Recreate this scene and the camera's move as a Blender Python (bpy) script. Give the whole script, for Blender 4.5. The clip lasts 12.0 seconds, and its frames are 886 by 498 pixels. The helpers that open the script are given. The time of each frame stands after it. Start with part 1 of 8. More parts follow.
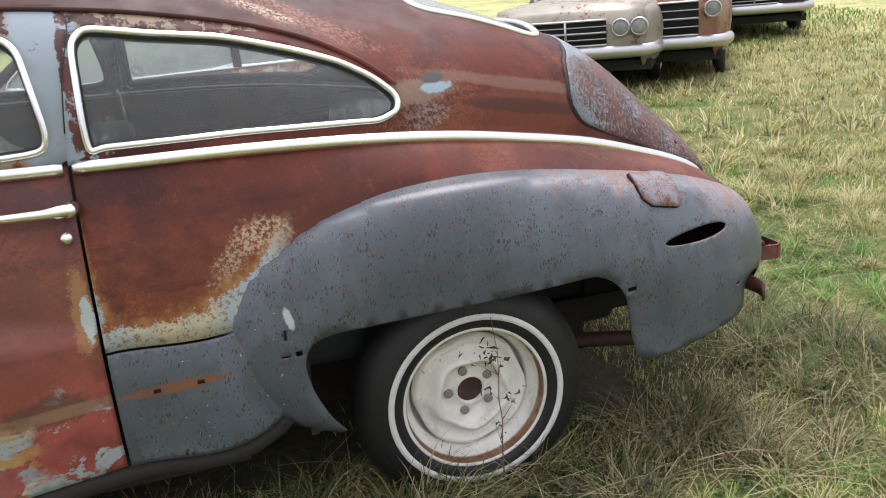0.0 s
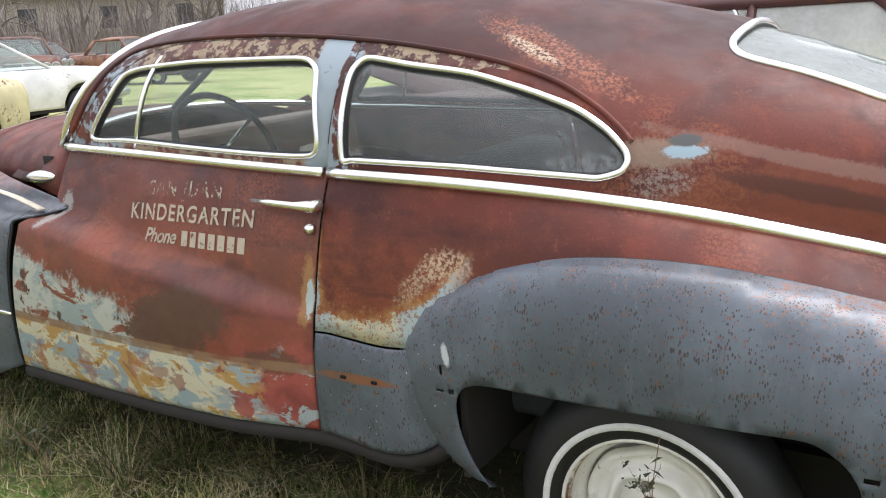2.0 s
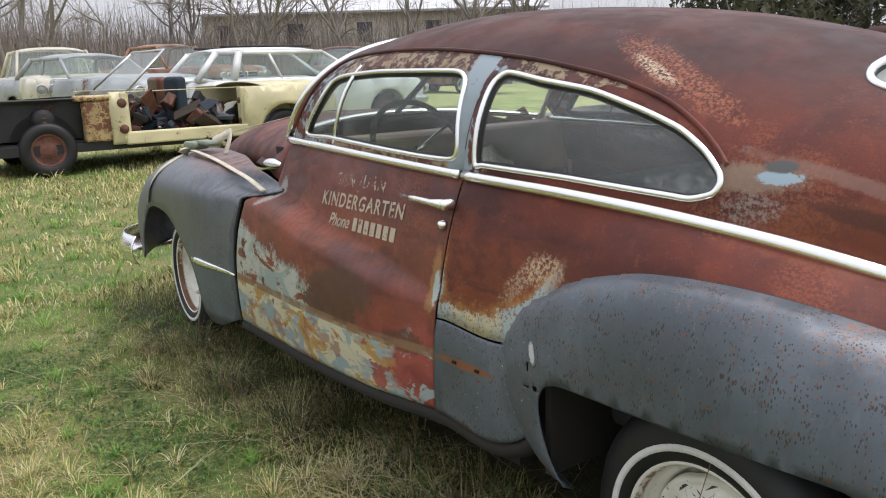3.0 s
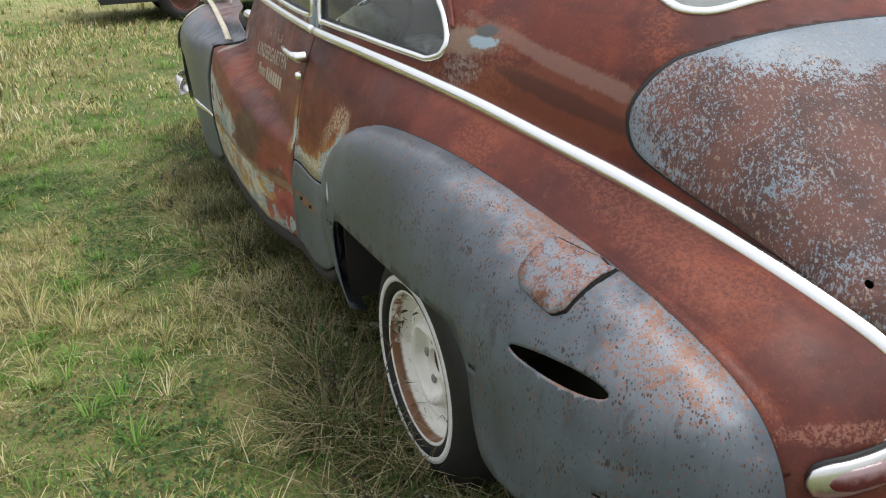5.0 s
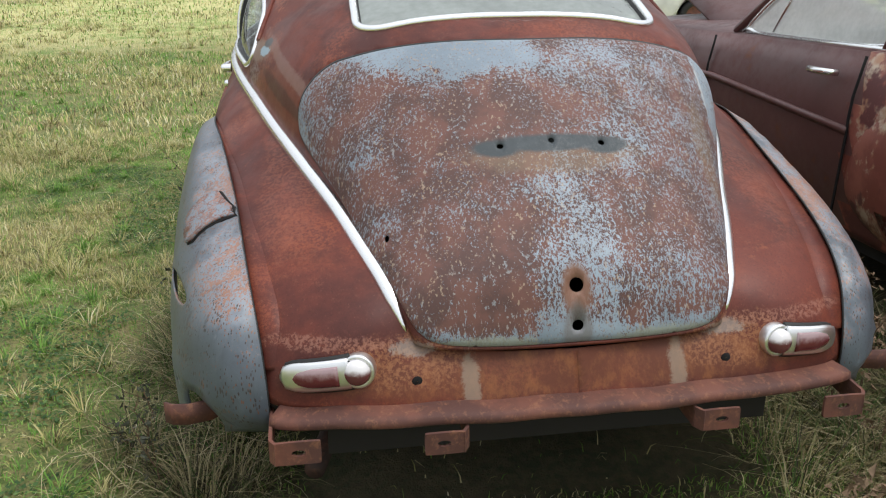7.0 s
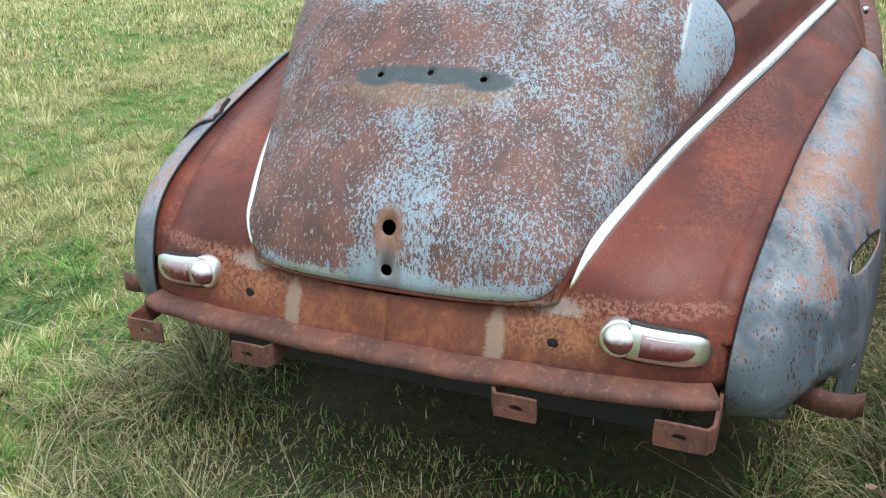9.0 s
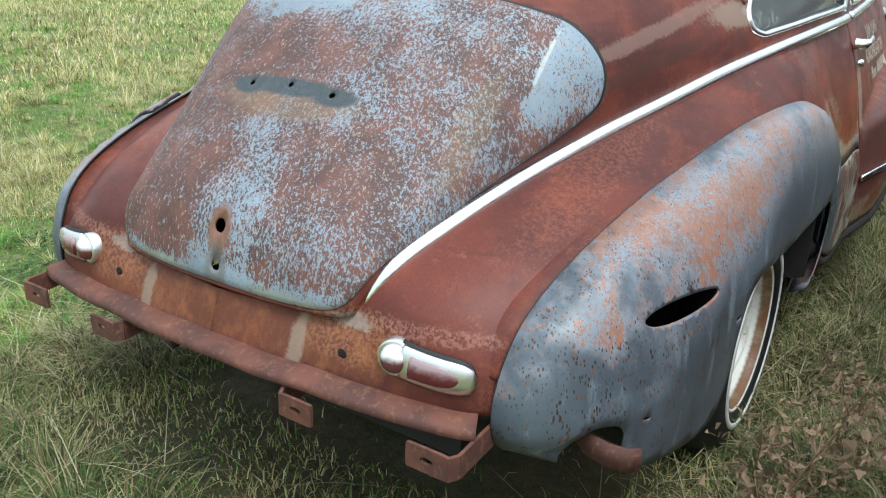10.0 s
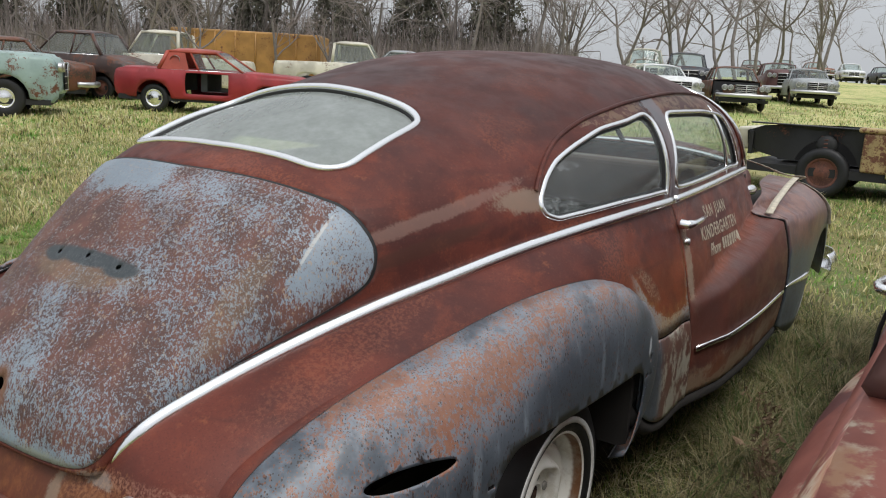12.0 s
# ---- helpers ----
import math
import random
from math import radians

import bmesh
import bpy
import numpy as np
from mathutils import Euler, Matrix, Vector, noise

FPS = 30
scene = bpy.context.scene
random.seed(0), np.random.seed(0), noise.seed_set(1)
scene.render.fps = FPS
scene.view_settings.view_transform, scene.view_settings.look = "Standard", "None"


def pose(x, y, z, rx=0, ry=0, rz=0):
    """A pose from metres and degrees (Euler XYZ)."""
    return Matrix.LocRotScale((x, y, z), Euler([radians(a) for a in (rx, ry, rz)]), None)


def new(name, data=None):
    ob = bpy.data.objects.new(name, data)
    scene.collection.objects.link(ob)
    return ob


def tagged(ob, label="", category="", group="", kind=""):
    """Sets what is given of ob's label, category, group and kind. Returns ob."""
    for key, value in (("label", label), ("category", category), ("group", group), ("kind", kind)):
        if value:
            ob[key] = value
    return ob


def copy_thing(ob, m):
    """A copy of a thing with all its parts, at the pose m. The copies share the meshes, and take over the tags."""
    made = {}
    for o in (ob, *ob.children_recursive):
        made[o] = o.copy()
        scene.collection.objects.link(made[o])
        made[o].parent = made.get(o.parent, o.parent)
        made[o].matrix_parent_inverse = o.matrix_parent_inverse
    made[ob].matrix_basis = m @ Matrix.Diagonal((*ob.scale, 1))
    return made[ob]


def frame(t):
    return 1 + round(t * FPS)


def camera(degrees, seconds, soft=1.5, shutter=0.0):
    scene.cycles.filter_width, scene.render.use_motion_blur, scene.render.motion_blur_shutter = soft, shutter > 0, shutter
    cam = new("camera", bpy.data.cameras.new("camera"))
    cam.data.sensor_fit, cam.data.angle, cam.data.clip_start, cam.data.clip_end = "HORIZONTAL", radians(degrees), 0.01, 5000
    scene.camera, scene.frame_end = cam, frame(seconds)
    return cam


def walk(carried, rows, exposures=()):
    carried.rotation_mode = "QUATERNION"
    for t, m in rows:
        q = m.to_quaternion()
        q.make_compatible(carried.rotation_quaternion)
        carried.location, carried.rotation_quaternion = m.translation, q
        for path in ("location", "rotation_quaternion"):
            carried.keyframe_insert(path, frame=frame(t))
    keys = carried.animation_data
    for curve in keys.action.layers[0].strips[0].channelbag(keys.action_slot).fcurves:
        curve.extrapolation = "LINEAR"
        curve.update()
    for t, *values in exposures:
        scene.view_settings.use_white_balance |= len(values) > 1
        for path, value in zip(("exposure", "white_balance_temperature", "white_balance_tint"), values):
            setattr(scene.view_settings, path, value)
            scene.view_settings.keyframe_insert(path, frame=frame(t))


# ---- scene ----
cam = camera(56.34, 12.0, soft=1.1)
PATH = [
    (0.0, 0.584, 2.807, 1.453, 71.59, 5.01, 163.25),
    (0.5, 0.305, 2.760, 1.427, 69.49, 5.02, 165.88),
    (1.0, 0.020, 2.665, 1.389, 69.29, 5.14, 175.75),
    (1.5, -0.288, 2.530, 1.434, 71.69, 5.68, -168.27),
    (2.0, -0.554, 2.497, 1.453, 75.45, 3.27, -147.92),
    (2.5, -0.741, 2.398, 1.437, 77.78, 0.95, -134.09),
    (3.0, -1.012, 2.302, 1.433, 77.39, 1.73, -126.94),
    (3.5, -1.304, 2.147, 1.427, 75.39, 2.12, -125.60),
    (3.7, -1.379, 2.051, 1.409, 74.51, 1.97, -125.19),
    (5.3, -1.958, 1.376, 1.461, 68.30, 2.17, -109.81),
    (5.5, -2.087, 1.265, 1.416, 70.58, 2.32, -105.93),
    (6.0, -2.341, 1.039, 1.381, 71.20, 1.36, -102.97),
    (6.5, -2.432, 0.742, 1.366, 71.43, 1.22, -101.58),
    (7.0, -2.588, 0.494, 1.376, 71.71, 0.55, -98.42),
    (7.2, -2.640, 0.383, 1.376, 71.56, 0.68, -96.03),
    (8.8, -2.479, -0.581, 1.350, 68.10, 1.70, -69.70),
    (9.0, -2.384, -0.690, 1.334, 67.74, 1.81, -67.02),
    (9.5, -2.268, -0.978, 1.350, 68.41, 0.24, -61.27),
    (10.0, -2.146, -1.241, 1.355, 68.64, -1.47, -56.45),
    (10.5, -1.976, -1.420, 1.377, 70.12, -4.18, -56.12),
    (11.0, -1.937, -1.608, 1.425, 73.57, -5.84, -57.03),
    (11.5, -1.960, -1.709, 1.479, 76.68, -4.45, -56.96),
    (12.0, -1.974, -1.725, 1.484, 78.36, -3.34, -56.23),
]
EXPOSURE = [(0, 0.64, 6450, 17), (1, 0.83, 6400, 17), (1.5, 0.95, 6400, 15), (2, 0.85, 6400, 15), (2.5, 0.62, 6450, 14), (3.0, 0.45, 6450, 14), (3.5, 0.45, 6450, 13), (5.5, 0.3, 6500, 11), (7, 0.35, 6450, 9),
            (9, 0.79, 5850, 1), (10, 0.74, 5880, 1), (11, 0.3, 6400, 8), (11.5, 0.05, 6500, 10), (12, 0, 6500, 10)]
walk(cam, [(t, pose(x, y, z, rx, ry, rz)) for t, x, y, z, rx, ry, rz in PATH], EXPOSURE)

# ---- light: an even, bright overcast sky ----
SUN_EL, SUN_AZ = 64, 215
world = bpy.data.worlds.new("overcast")
scene.world = world
world.use_nodes = True
wn = world.node_tree
sky = wn.nodes.new("ShaderNodeTexSky")
sky.sky_type, sky.sun_disc = "NISHITA", False
sky.sun_elevation, sky.sun_rotation = radians(SUN_EL), radians(SUN_AZ)
sky.dust_density, sky.ozone_density, sky.air_density = 6.0, 1.0, 1.0
cloud = wn.nodes.new("ShaderNodeMix")
cloud.data_type = "RGBA"
cloud.inputs[0].default_value = 0.9
wn.links.new(sky.outputs[0], cloud.inputs[6])
way, up, rise, tone = (wn.nodes.new("ShaderNode" + k) for k in ("TexCoord", "SeparateXYZ", "MapRange", "VectorMath"))
wn.links.new(way.outputs["Generated"], up.inputs[0])
wn.links.new(up.outputs[2], rise.inputs["Value"])
rise.inputs["To Min"].default_value, rise.inputs["To Max"].default_value = 0.78, 1.5
tone.operation = "SCALE"
tone.inputs[0].default_value = (6.9, 7.2, 7.6)
wn.links.new(rise.outputs[0], tone.inputs["Scale"])
wn.links.new(tone.outputs[0], cloud.inputs[7])
bg = wn.nodes["Background"]
wn.links.new(cloud.outputs[2], bg.inputs[0])
bg.inputs[1].default_value = 0.1
sun = new("sun", bpy.data.lights.new("sun", "SUN"))
sun.data.energy, sun.data.angle, sun.data.color = 1.5, radians(30), (1.0, 0.98, 0.95)
sun.matrix_world = pose(0, 0, 30, 90 - SUN_EL, 0, 180 - SUN_AZ)

# ---- building tools ----
from mathutils.geometry import delaunay_2d_cdt


def link_mesh(name, verts, faces, material, parent=None, label="", smooth=True, mats=None, index=None):
    """A mesh object from lists of verts and faces."""
    used = sorted({i for f in faces for i in f})
    if len(used) < len(verts):
        again = {j: k for k, j in enumerate(used)}
        verts, faces = [verts[j] for j in used], [tuple(again[i] for i in f) for f in faces]
    me = bpy.data.meshes.new(name)
    me.from_pydata([tuple(v) for v in verts], [], [tuple(f) for f in faces])
    me.update()
    ob = new(name, me)
    for m in (mats or [material]):
        me.materials.append(m)
    if index is not None:
        me.polygons.foreach_set("material_index", list(index))
    if smooth:
        me.polygons.foreach_set("use_smooth", [True] * len(me.polygons))
    if parent is not None:
        ob.parent = parent
    if label:
        ob["label"] = label
    return ob


def part(name, bm, material, parent=None, label="", smooth=True):
    """Links a bmesh as one mesh object."""
    me = bpy.data.meshes.new(name)
    bm.to_mesh(me)
    bm.free()
    me.materials.append(material)
    if smooth:
        me.polygons.foreach_set("use_smooth", [True] * len(me.polygons))
    ob = new(name, me)
    if parent is not None:
        ob.parent = parent
    if label:
        ob["label"] = label
    return ob


def solid(ob, thickness, offset=-1.0):
    m = ob.modifiers.new("thickness", "SOLIDIFY")
    m.thickness, m.offset = thickness, offset
    return ob


def bevelled(ob, width, segments=2):
    m = ob.modifiers.new("edges", "BEVEL")
    m.width, m.segments, m.limit_method = width, segments, "ANGLE"
    return ob


def spline(table, s):
    """Smooth interpolation of the rows (s, a, b, ...) of a table."""
    t = np.asarray(table, float)
    x, y = t[:, 0], t[:, 1:]
    d = np.gradient(y, x, axis=0)
    s = np.clip(np.asarray(s, float), x[0], x[-1])
    i = np.clip(np.searchsorted(x, s, side="right") - 1, 0, len(x) - 2)
    h = (x[i + 1] - x[i])[..., None]
    w = ((s - x[i]) / (x[i + 1] - x[i]))[..., None]
    a, b, c, e = 2 * w**3 - 3 * w**2 + 1, w**3 - 2 * w**2 + w, -2 * w**3 + 3 * w**2, w**3 - w**2
    return a * y[i] + b * h * d[i] + c * y[i + 1] + e * h * d[i + 1]


def rounded(points, n=6, k=0.35, closed=True):
    """A polygon or polyline resampled as a smooth curve through its points."""
    p = np.asarray(points, float)
    out = []
    m = len(p)
    for i in range(m if closed else m - 1):
        p0, p1, p2, p3 = (p[(i - 1) % m], p[i], p[(i + 1) % m], p[(i + 2) % m]) if closed else (p[max(i - 1, 0)], p[i], p[i + 1], p[min(i + 2, m - 1)])
        for j in range(n):
            t = j / n
            d1, d2 = k * (p2 - p0), k * (p3 - p1)
            out.append((2 * t**3 - 3 * t**2 + 1) * p1 + (t**3 - 2 * t**2 + t) * d1 + (3 * t**2 - 2 * t**3) * p2 + (t**3 - t**2) * d2)
    if not closed:
        out.append(p[-1])
    return np.array(out)


def inside(poly, pts):
    """Which of the points lie in the polygon."""
    poly, pts = np.asarray(poly), np.asarray(pts)
    x, y = pts[:, 0], pts[:, 1]
    res = np.zeros(len(pts), bool)
    j = len(poly) - 1
    for i in range(len(poly)):
        (xi, yi), (xj, yj) = poly[i], poly[j]
        if yi != yj:
            res ^= ((yi > y) != (yj > y)) & (x < (xj - xi) * (y - yi) / (yj - yi) + xi)
        j = i
    return res


def fill(outer, holes, step, extra=None):
    """Triangles of a flat outline with holes: points and faces."""
    loops = [np.asarray(outer)] + [np.asarray(h) for h in holes]
    verts, edges = [], []
    for lp in loops:
        b = len(verts)
        verts += [tuple(p) for p in lp]
        edges += [(b + i, b + (i + 1) % len(lp)) for i in range(len(lp))]
    lo, hi = loops[0].min(0), loops[0].max(0)
    sx, sy = step if isinstance(step, tuple) else (step, step)
    gx, gy = np.meshgrid(np.arange(lo[0] + sx / 2, hi[0], sx), np.arange(lo[1] + sy / 2, hi[1], sy))
    gx[1::2] += sx / 2
    pts = np.stack([gx.ravel(), gy.ravel()], 1)
    own = np.zeros(len(pts), bool)
    if extra is not None:
        own = np.r_[own, np.ones(len(extra), bool)]
        pts = np.vstack([pts, extra])
    ok = inside(loops[0], pts)
    for h in loops[1:]:
        ok &= ~inside(h, pts)
    allb = np.vstack([np.vstack([lp, (lp + np.roll(lp, -1, 0)) / 2]) for lp in loops])
    pts, own = pts[ok], own[ok]
    if len(pts):
        sc = np.array([1 / sx, 1 / sy])
        near = np.min(np.linalg.norm((pts[:, None] - allb[None]) * sc, axis=2), axis=1) if len(pts) * len(allb) < 4e7 else np.ones(len(pts))
        if extra is None:
            pts = pts[near > 0.35]
        else:
            rim = np.min(np.linalg.norm((pts[:, None] - loops[0][None]) * sc, axis=2), axis=1)
            pts = pts[(near > np.where(own, 0.08, 0.2)) & (own | (rim > 0.6))]
    verts += [tuple(p) for p in pts]
    r = delaunay_2d_cdt([Vector(v) for v in verts], edges, [], 0, 1e-7)
    v = np.array([(p.x, p.y) for p in r[0]])
    f = np.array([q for q in r[2] if len(q) == 3])
    c = v[f].mean(1)
    ok = inside(loops[0], c)
    for h in loops[1:]:
        ok &= ~inside(h, c)
    return v, f[ok]


def skin(name, surf, outer, holes, step, material, parent, label="", thick=0.004, flip=False, lift=0.0, extra=None):
    """A sheet-metal panel: a region of a surface's parameters."""
    v, f = fill(outer, holes, step, extra)
    p = surf(v[:, 0], v[:, 1])
    if flip:
        f = f[:, ::-1]
    ob = link_mesh(name, p, f, material, parent, label)
    if thick:
        solid(ob, thick)
    return ob


def find(surf, lo, hi, targets, axes, n=160):
    """Parameters of a surface at which two of its coordinates take the given values."""
    a, b = np.meshgrid(np.linspace(lo[0], hi[0], n), np.linspace(lo[1], hi[1], n), indexing="ij")
    g = surf(a.ravel(), b.ravel())[:, axes]
    out = []
    for t in np.asarray(targets, float):
        i = np.argmin(((g - t) ** 2).sum(1))
        q = np.array([a.ravel()[i], b.ravel()[i]])
        for _ in range(4):
            e = 1e-4
            f0 = surf(np.array([q[0], q[0] + e, q[0]]), np.array([q[1], q[1], q[1] + e]))[:, axes]
            J = np.stack([(f0[1] - f0[0]) / e, (f0[2] - f0[0]) / e], 1)
            if abs(np.linalg.det(J)) < 1e-6:
                break
            dq = np.linalg.solve(J, t - f0[0])
            q = np.clip(q + np.clip(dq, -0.03, 0.03), lo, hi)
        out.append(q)
    return np.array(out)


def tube(name, points, radius, material, parent=None, label="", sides=8, closed=False, flat=1.0, up=(0, 0, 1)):
    """A bar along a polyline; flat squeezes its section along up; radius may be one per point."""
    p = np.asarray(points, float)
    n = len(p)
    rad = np.broadcast_to(np.asarray(radius, float), (n,))
    t = np.roll(p, -1, 0) - np.roll(p, 1, 0) if closed else np.gradient(p, axis=0)
    t /= np.linalg.norm(t, axis=1)[:, None] + 1e-12
    u0 = np.asarray(up, float)
    u0 = np.broadcast_to(u0, (n, 3)) if u0.ndim == 1 else u0
    a = np.cross(t, u0)
    a /= np.linalg.norm(a, axis=1)[:, None] + 1e-12
    b = np.cross(a, t)
    v, f = [], []
    for i in range(n):
        for k in range(sides):
            w = 2 * math.pi * (k + 0.5) / sides
            v.append(p[i] + rad[i] * (math.cos(w) * a[i] + flat * math.sin(w) * b[i]))
    for i in range(n if closed else n - 1):
        for k in range(sides):
            j = (i + 1) % n
            f.append((i * sides + k, i * sides + (k + 1) % sides, j * sides + (k + 1) % sides, j * sides + k))
    if not closed:
        f.append(tuple(range(sides))[::-1])
        f.append(tuple((n - 1) * sides + k for k in range(sides)))
    return link_mesh(name, v, f, material, parent, label)


def lathe(name, profile, material, parent=None, label="", n=48, axis="y", at=(0, 0, 0)):
    """A turned shape: profile rows of (radius, along); the axis is y, pointing along +y."""
    v, f = [], []
    for r, a in profile:
        for k in range(n):
            w = 2 * math.pi * k / n
            c, s = r * math.cos(w), r * math.sin(w)
            q = (c, a, s) if axis == "y" else ((c, s, a) if axis == "z" else (a, c, s))
            v.append(np.array(q) + at)
    m = len(profile)
    for i in range(m - 1):
        for k in range(n):
            f.append((i * n + k, i * n + (k + 1) % n, (i + 1) * n + (k + 1) % n, (i + 1) * n + k))
    if axis == "z":
        f = [q[::-1] for q in f]
    return link_mesh(name, v, f, material, parent, label)


def box(bm, x0, x1, y0, y1, z0, z1):
    r = bmesh.ops.create_cube(bm, size=1)
    for v in r["verts"]:
        v.co = Vector((x0 + (v.co.x + 0.5) * (x1 - x0), y0 + (v.co.y + 0.5) * (y1 - y0), z0 + (v.co.z + 0.5) * (z1 - z0)))
    return r["verts"]


def empty(name, label, category, at=(0, 0, 0), group="", turn=0):
    ob = new(name)
    ob.matrix_basis = pose(*at, 0, 0, turn)
    return tagged(ob, label, category, group)


def mirrored(ob, name=None):
    """A copy of a part on the other side of y = 0."""
    me = ob.data.copy()
    me.transform(Matrix.Diagonal((1, -1, 1, 1)))
    me.flip_normals()
    o = new(name or ob.name.split(".")[0], me)
    o.parent = ob.parent
    if "label" in ob:
        o["label"] = ob["label"]
    for m in ob.modifiers:
        if m.type == "SOLIDIFY":
            solid(o, m.thickness, m.offset)
        elif m.type == "BEVEL":
            bevelled(o, m.width, m.segments)
    return o

# ---- materials ----
class Shade:
    """Node shorthand for one material; colours are linear."""

    def __init__(self, name, rough=0.6, metal=0.0):
        self.m = bpy.data.materials.new(name)
        self.m.use_nodes = True
        self.t = self.m.node_tree
        self.b = self.t.nodes["Principled BSDF"]
        self.b.inputs["Roughness"].default_value, self.b.inputs["Metallic"].default_value = rough, metal
        c = self.t.nodes.new("ShaderNodeTexCoord")
        self.pos = c.outputs["Object"]

    def put(self, socket, value):
        if isinstance(value, (int, float)):
            socket.default_value = value
        elif isinstance(value, (tuple, list)):
            socket.default_value = (*value, 1)[: len(socket.default_value)]
        else:
            self.t.links.new(value, socket)

    def math(self, op, a, b=0.0, clamp=False):
        n = self.t.nodes.new("ShaderNodeMath")
        n.operation, n.use_clamp = op, clamp
        self.put(n.inputs[0], a), self.put(n.inputs[1], b)
        return n.outputs[0]

    def scaled(self, sx, sy, sz, at=(0, 0, 0), turn=(0, 0, 0), vec=None):
        n = self.t.nodes.new("ShaderNodeMapping")
        self.t.links.new(vec or self.pos, n.inputs[0])
        n.inputs["Scale"].default_value, n.inputs["Location"].default_value = (sx, sy, sz), at
        n.inputs["Rotation"].default_value = [radians(a) for a in turn]
        return n.outputs[0]

    def noise(self, scale, detail=4, rough=0.55, vec=None, warp=0.0):
        n = self.t.nodes.new("ShaderNodeTexNoise")
        self.t.links.new(vec or self.pos, n.inputs["Vector"])
        n.inputs["Scale"].default_value, n.inputs["Detail"].default_value, n.inputs["Roughness"].default_value, n.inputs["Distortion"].default_value = scale, detail, rough, warp
        return n.outputs["Fac"]

    def cells(self, scale, vec=None, feature="F1"):
        n = self.t.nodes.new("ShaderNodeTexVoronoi")
        n.feature = feature
        self.t.links.new(vec or self.pos, n.inputs["Vector"])
        n.inputs["Scale"].default_value = scale
        return n

    def step(self, x, lo, hi, a=0.0, b=1.0):
        n = self.t.nodes.new("ShaderNodeMapRange")
        n.interpolation_type = "SMOOTHSTEP"
        self.put(n.inputs["Value"], x)
        for k, v in (("From Min", lo), ("From Max", hi), ("To Min", a), ("To Max", b)):
            n.inputs[k].default_value = v
        return n.outputs[0]

    def mix(self, f, a, b):
        n = self.t.nodes.new("ShaderNodeMix")
        n.data_type = "RGBA"
        self.put(n.inputs[0], f), self.put(n.inputs[6], a), self.put(n.inputs[7], b)
        return n.outputs[2]

    def axis(self, k):
        n = self.t.nodes.new("ShaderNodeSeparateXYZ")
        self.t.links.new(self.pos, n.inputs[0])
        return n.outputs[k]

    def side(self):
        """Coordinates with the right half folded onto the left."""
        n, c = self.t.nodes.new("ShaderNodeSeparateXYZ"), self.t.nodes.new("ShaderNodeCombineXYZ")
        self.t.links.new(self.pos, n.inputs[0])
        self.t.links.new(n.outputs[0], c.inputs[0]), self.t.links.new(self.math("ABSOLUTE", n.outputs[1]), c.inputs[1]), self.t.links.new(n.outputs[2], c.inputs[2])
        return c.outputs[0]

    def patch(self, at, size, ragged=0.6, scale=14.0, turn=0, soft=0.25, vec=None, detail=5):
        """A ragged patch of paint or rust: 1 inside an ellipsoid whose edge is torn by noise."""
        n = self.t.nodes.new("ShaderNodeVectorMath")
        n.operation = "SUBTRACT"
        self.t.links.new(vec or self.pos, n.inputs[0])
        n.inputs[1].default_value = at
        v = self.scaled(1 / size[0], 1 / size[1], 1 / size[2], vec=self.scaled(1, 1, 1, turn=(0, turn, 0), vec=n.outputs[0]))
        d = self.t.nodes.new("ShaderNodeVectorMath")
        d.operation = "LENGTH"
        self.t.links.new(v, d.inputs[0])
        torn = self.math("ADD", self.times(self.noise(scale, detail, 0.7), 0.55), self.times(self.noise(scale * 5.5, 4, 0.75), 0.45))
        e = self.math("ADD", d.outputs["Value"], self.math("MULTIPLY", self.math("SUBTRACT", torn, 0.5), ragged * 3))
        return self.step(e, 1 + soft, 1 - soft)

    def times(self, a, b):
        return self.math("MULTIPLY", a, b)

    def bump(self, height, strength=0.3, distance=0.002):
        n = self.t.nodes.new("ShaderNodeBump")
        n.inputs["Strength"].default_value, n.inputs["Distance"].default_value = strength, distance
        self.t.links.new(height, n.inputs["Height"])
        self.t.links.new(n.outputs[0], self.b.inputs["Normal"])

    def done(self, color, rough=None):
        self.put(self.b.inputs["Base Color"], color)
        if rough is not None:
            self.put(self.b.inputs["Roughness"], rough)
        return self.m


def material(name, color, rough=0.6, metal=0.0, vary=0.25, scale=9.0, bump=0.15):
    """A plain surface with two scales of wear."""
    s = Shade(name, rough, metal)
    k = s.math("ADD", s.times(s.noise(scale, 5), 0.65), s.times(s.noise(scale * 11, 3), 0.35))
    c = s.mix(s.step(k, 0.3, 0.7), tuple(a * (1 - vary) for a in color), tuple(min(a * (1 + vary), 0.95) for a in color))
    if bump:
        s.bump(k, bump, 0.002)
    return s.done(c, s.step(k, 0.3, 0.7, max(rough - 0.08, 0.03), min(rough + 0.1, 1)))


PALE_BLUE = (0.31, 0.40, 0.46)
CREAM = (0.56, 0.52, 0.38)
GREY_BLUE = (0.16, 0.19, 0.235)


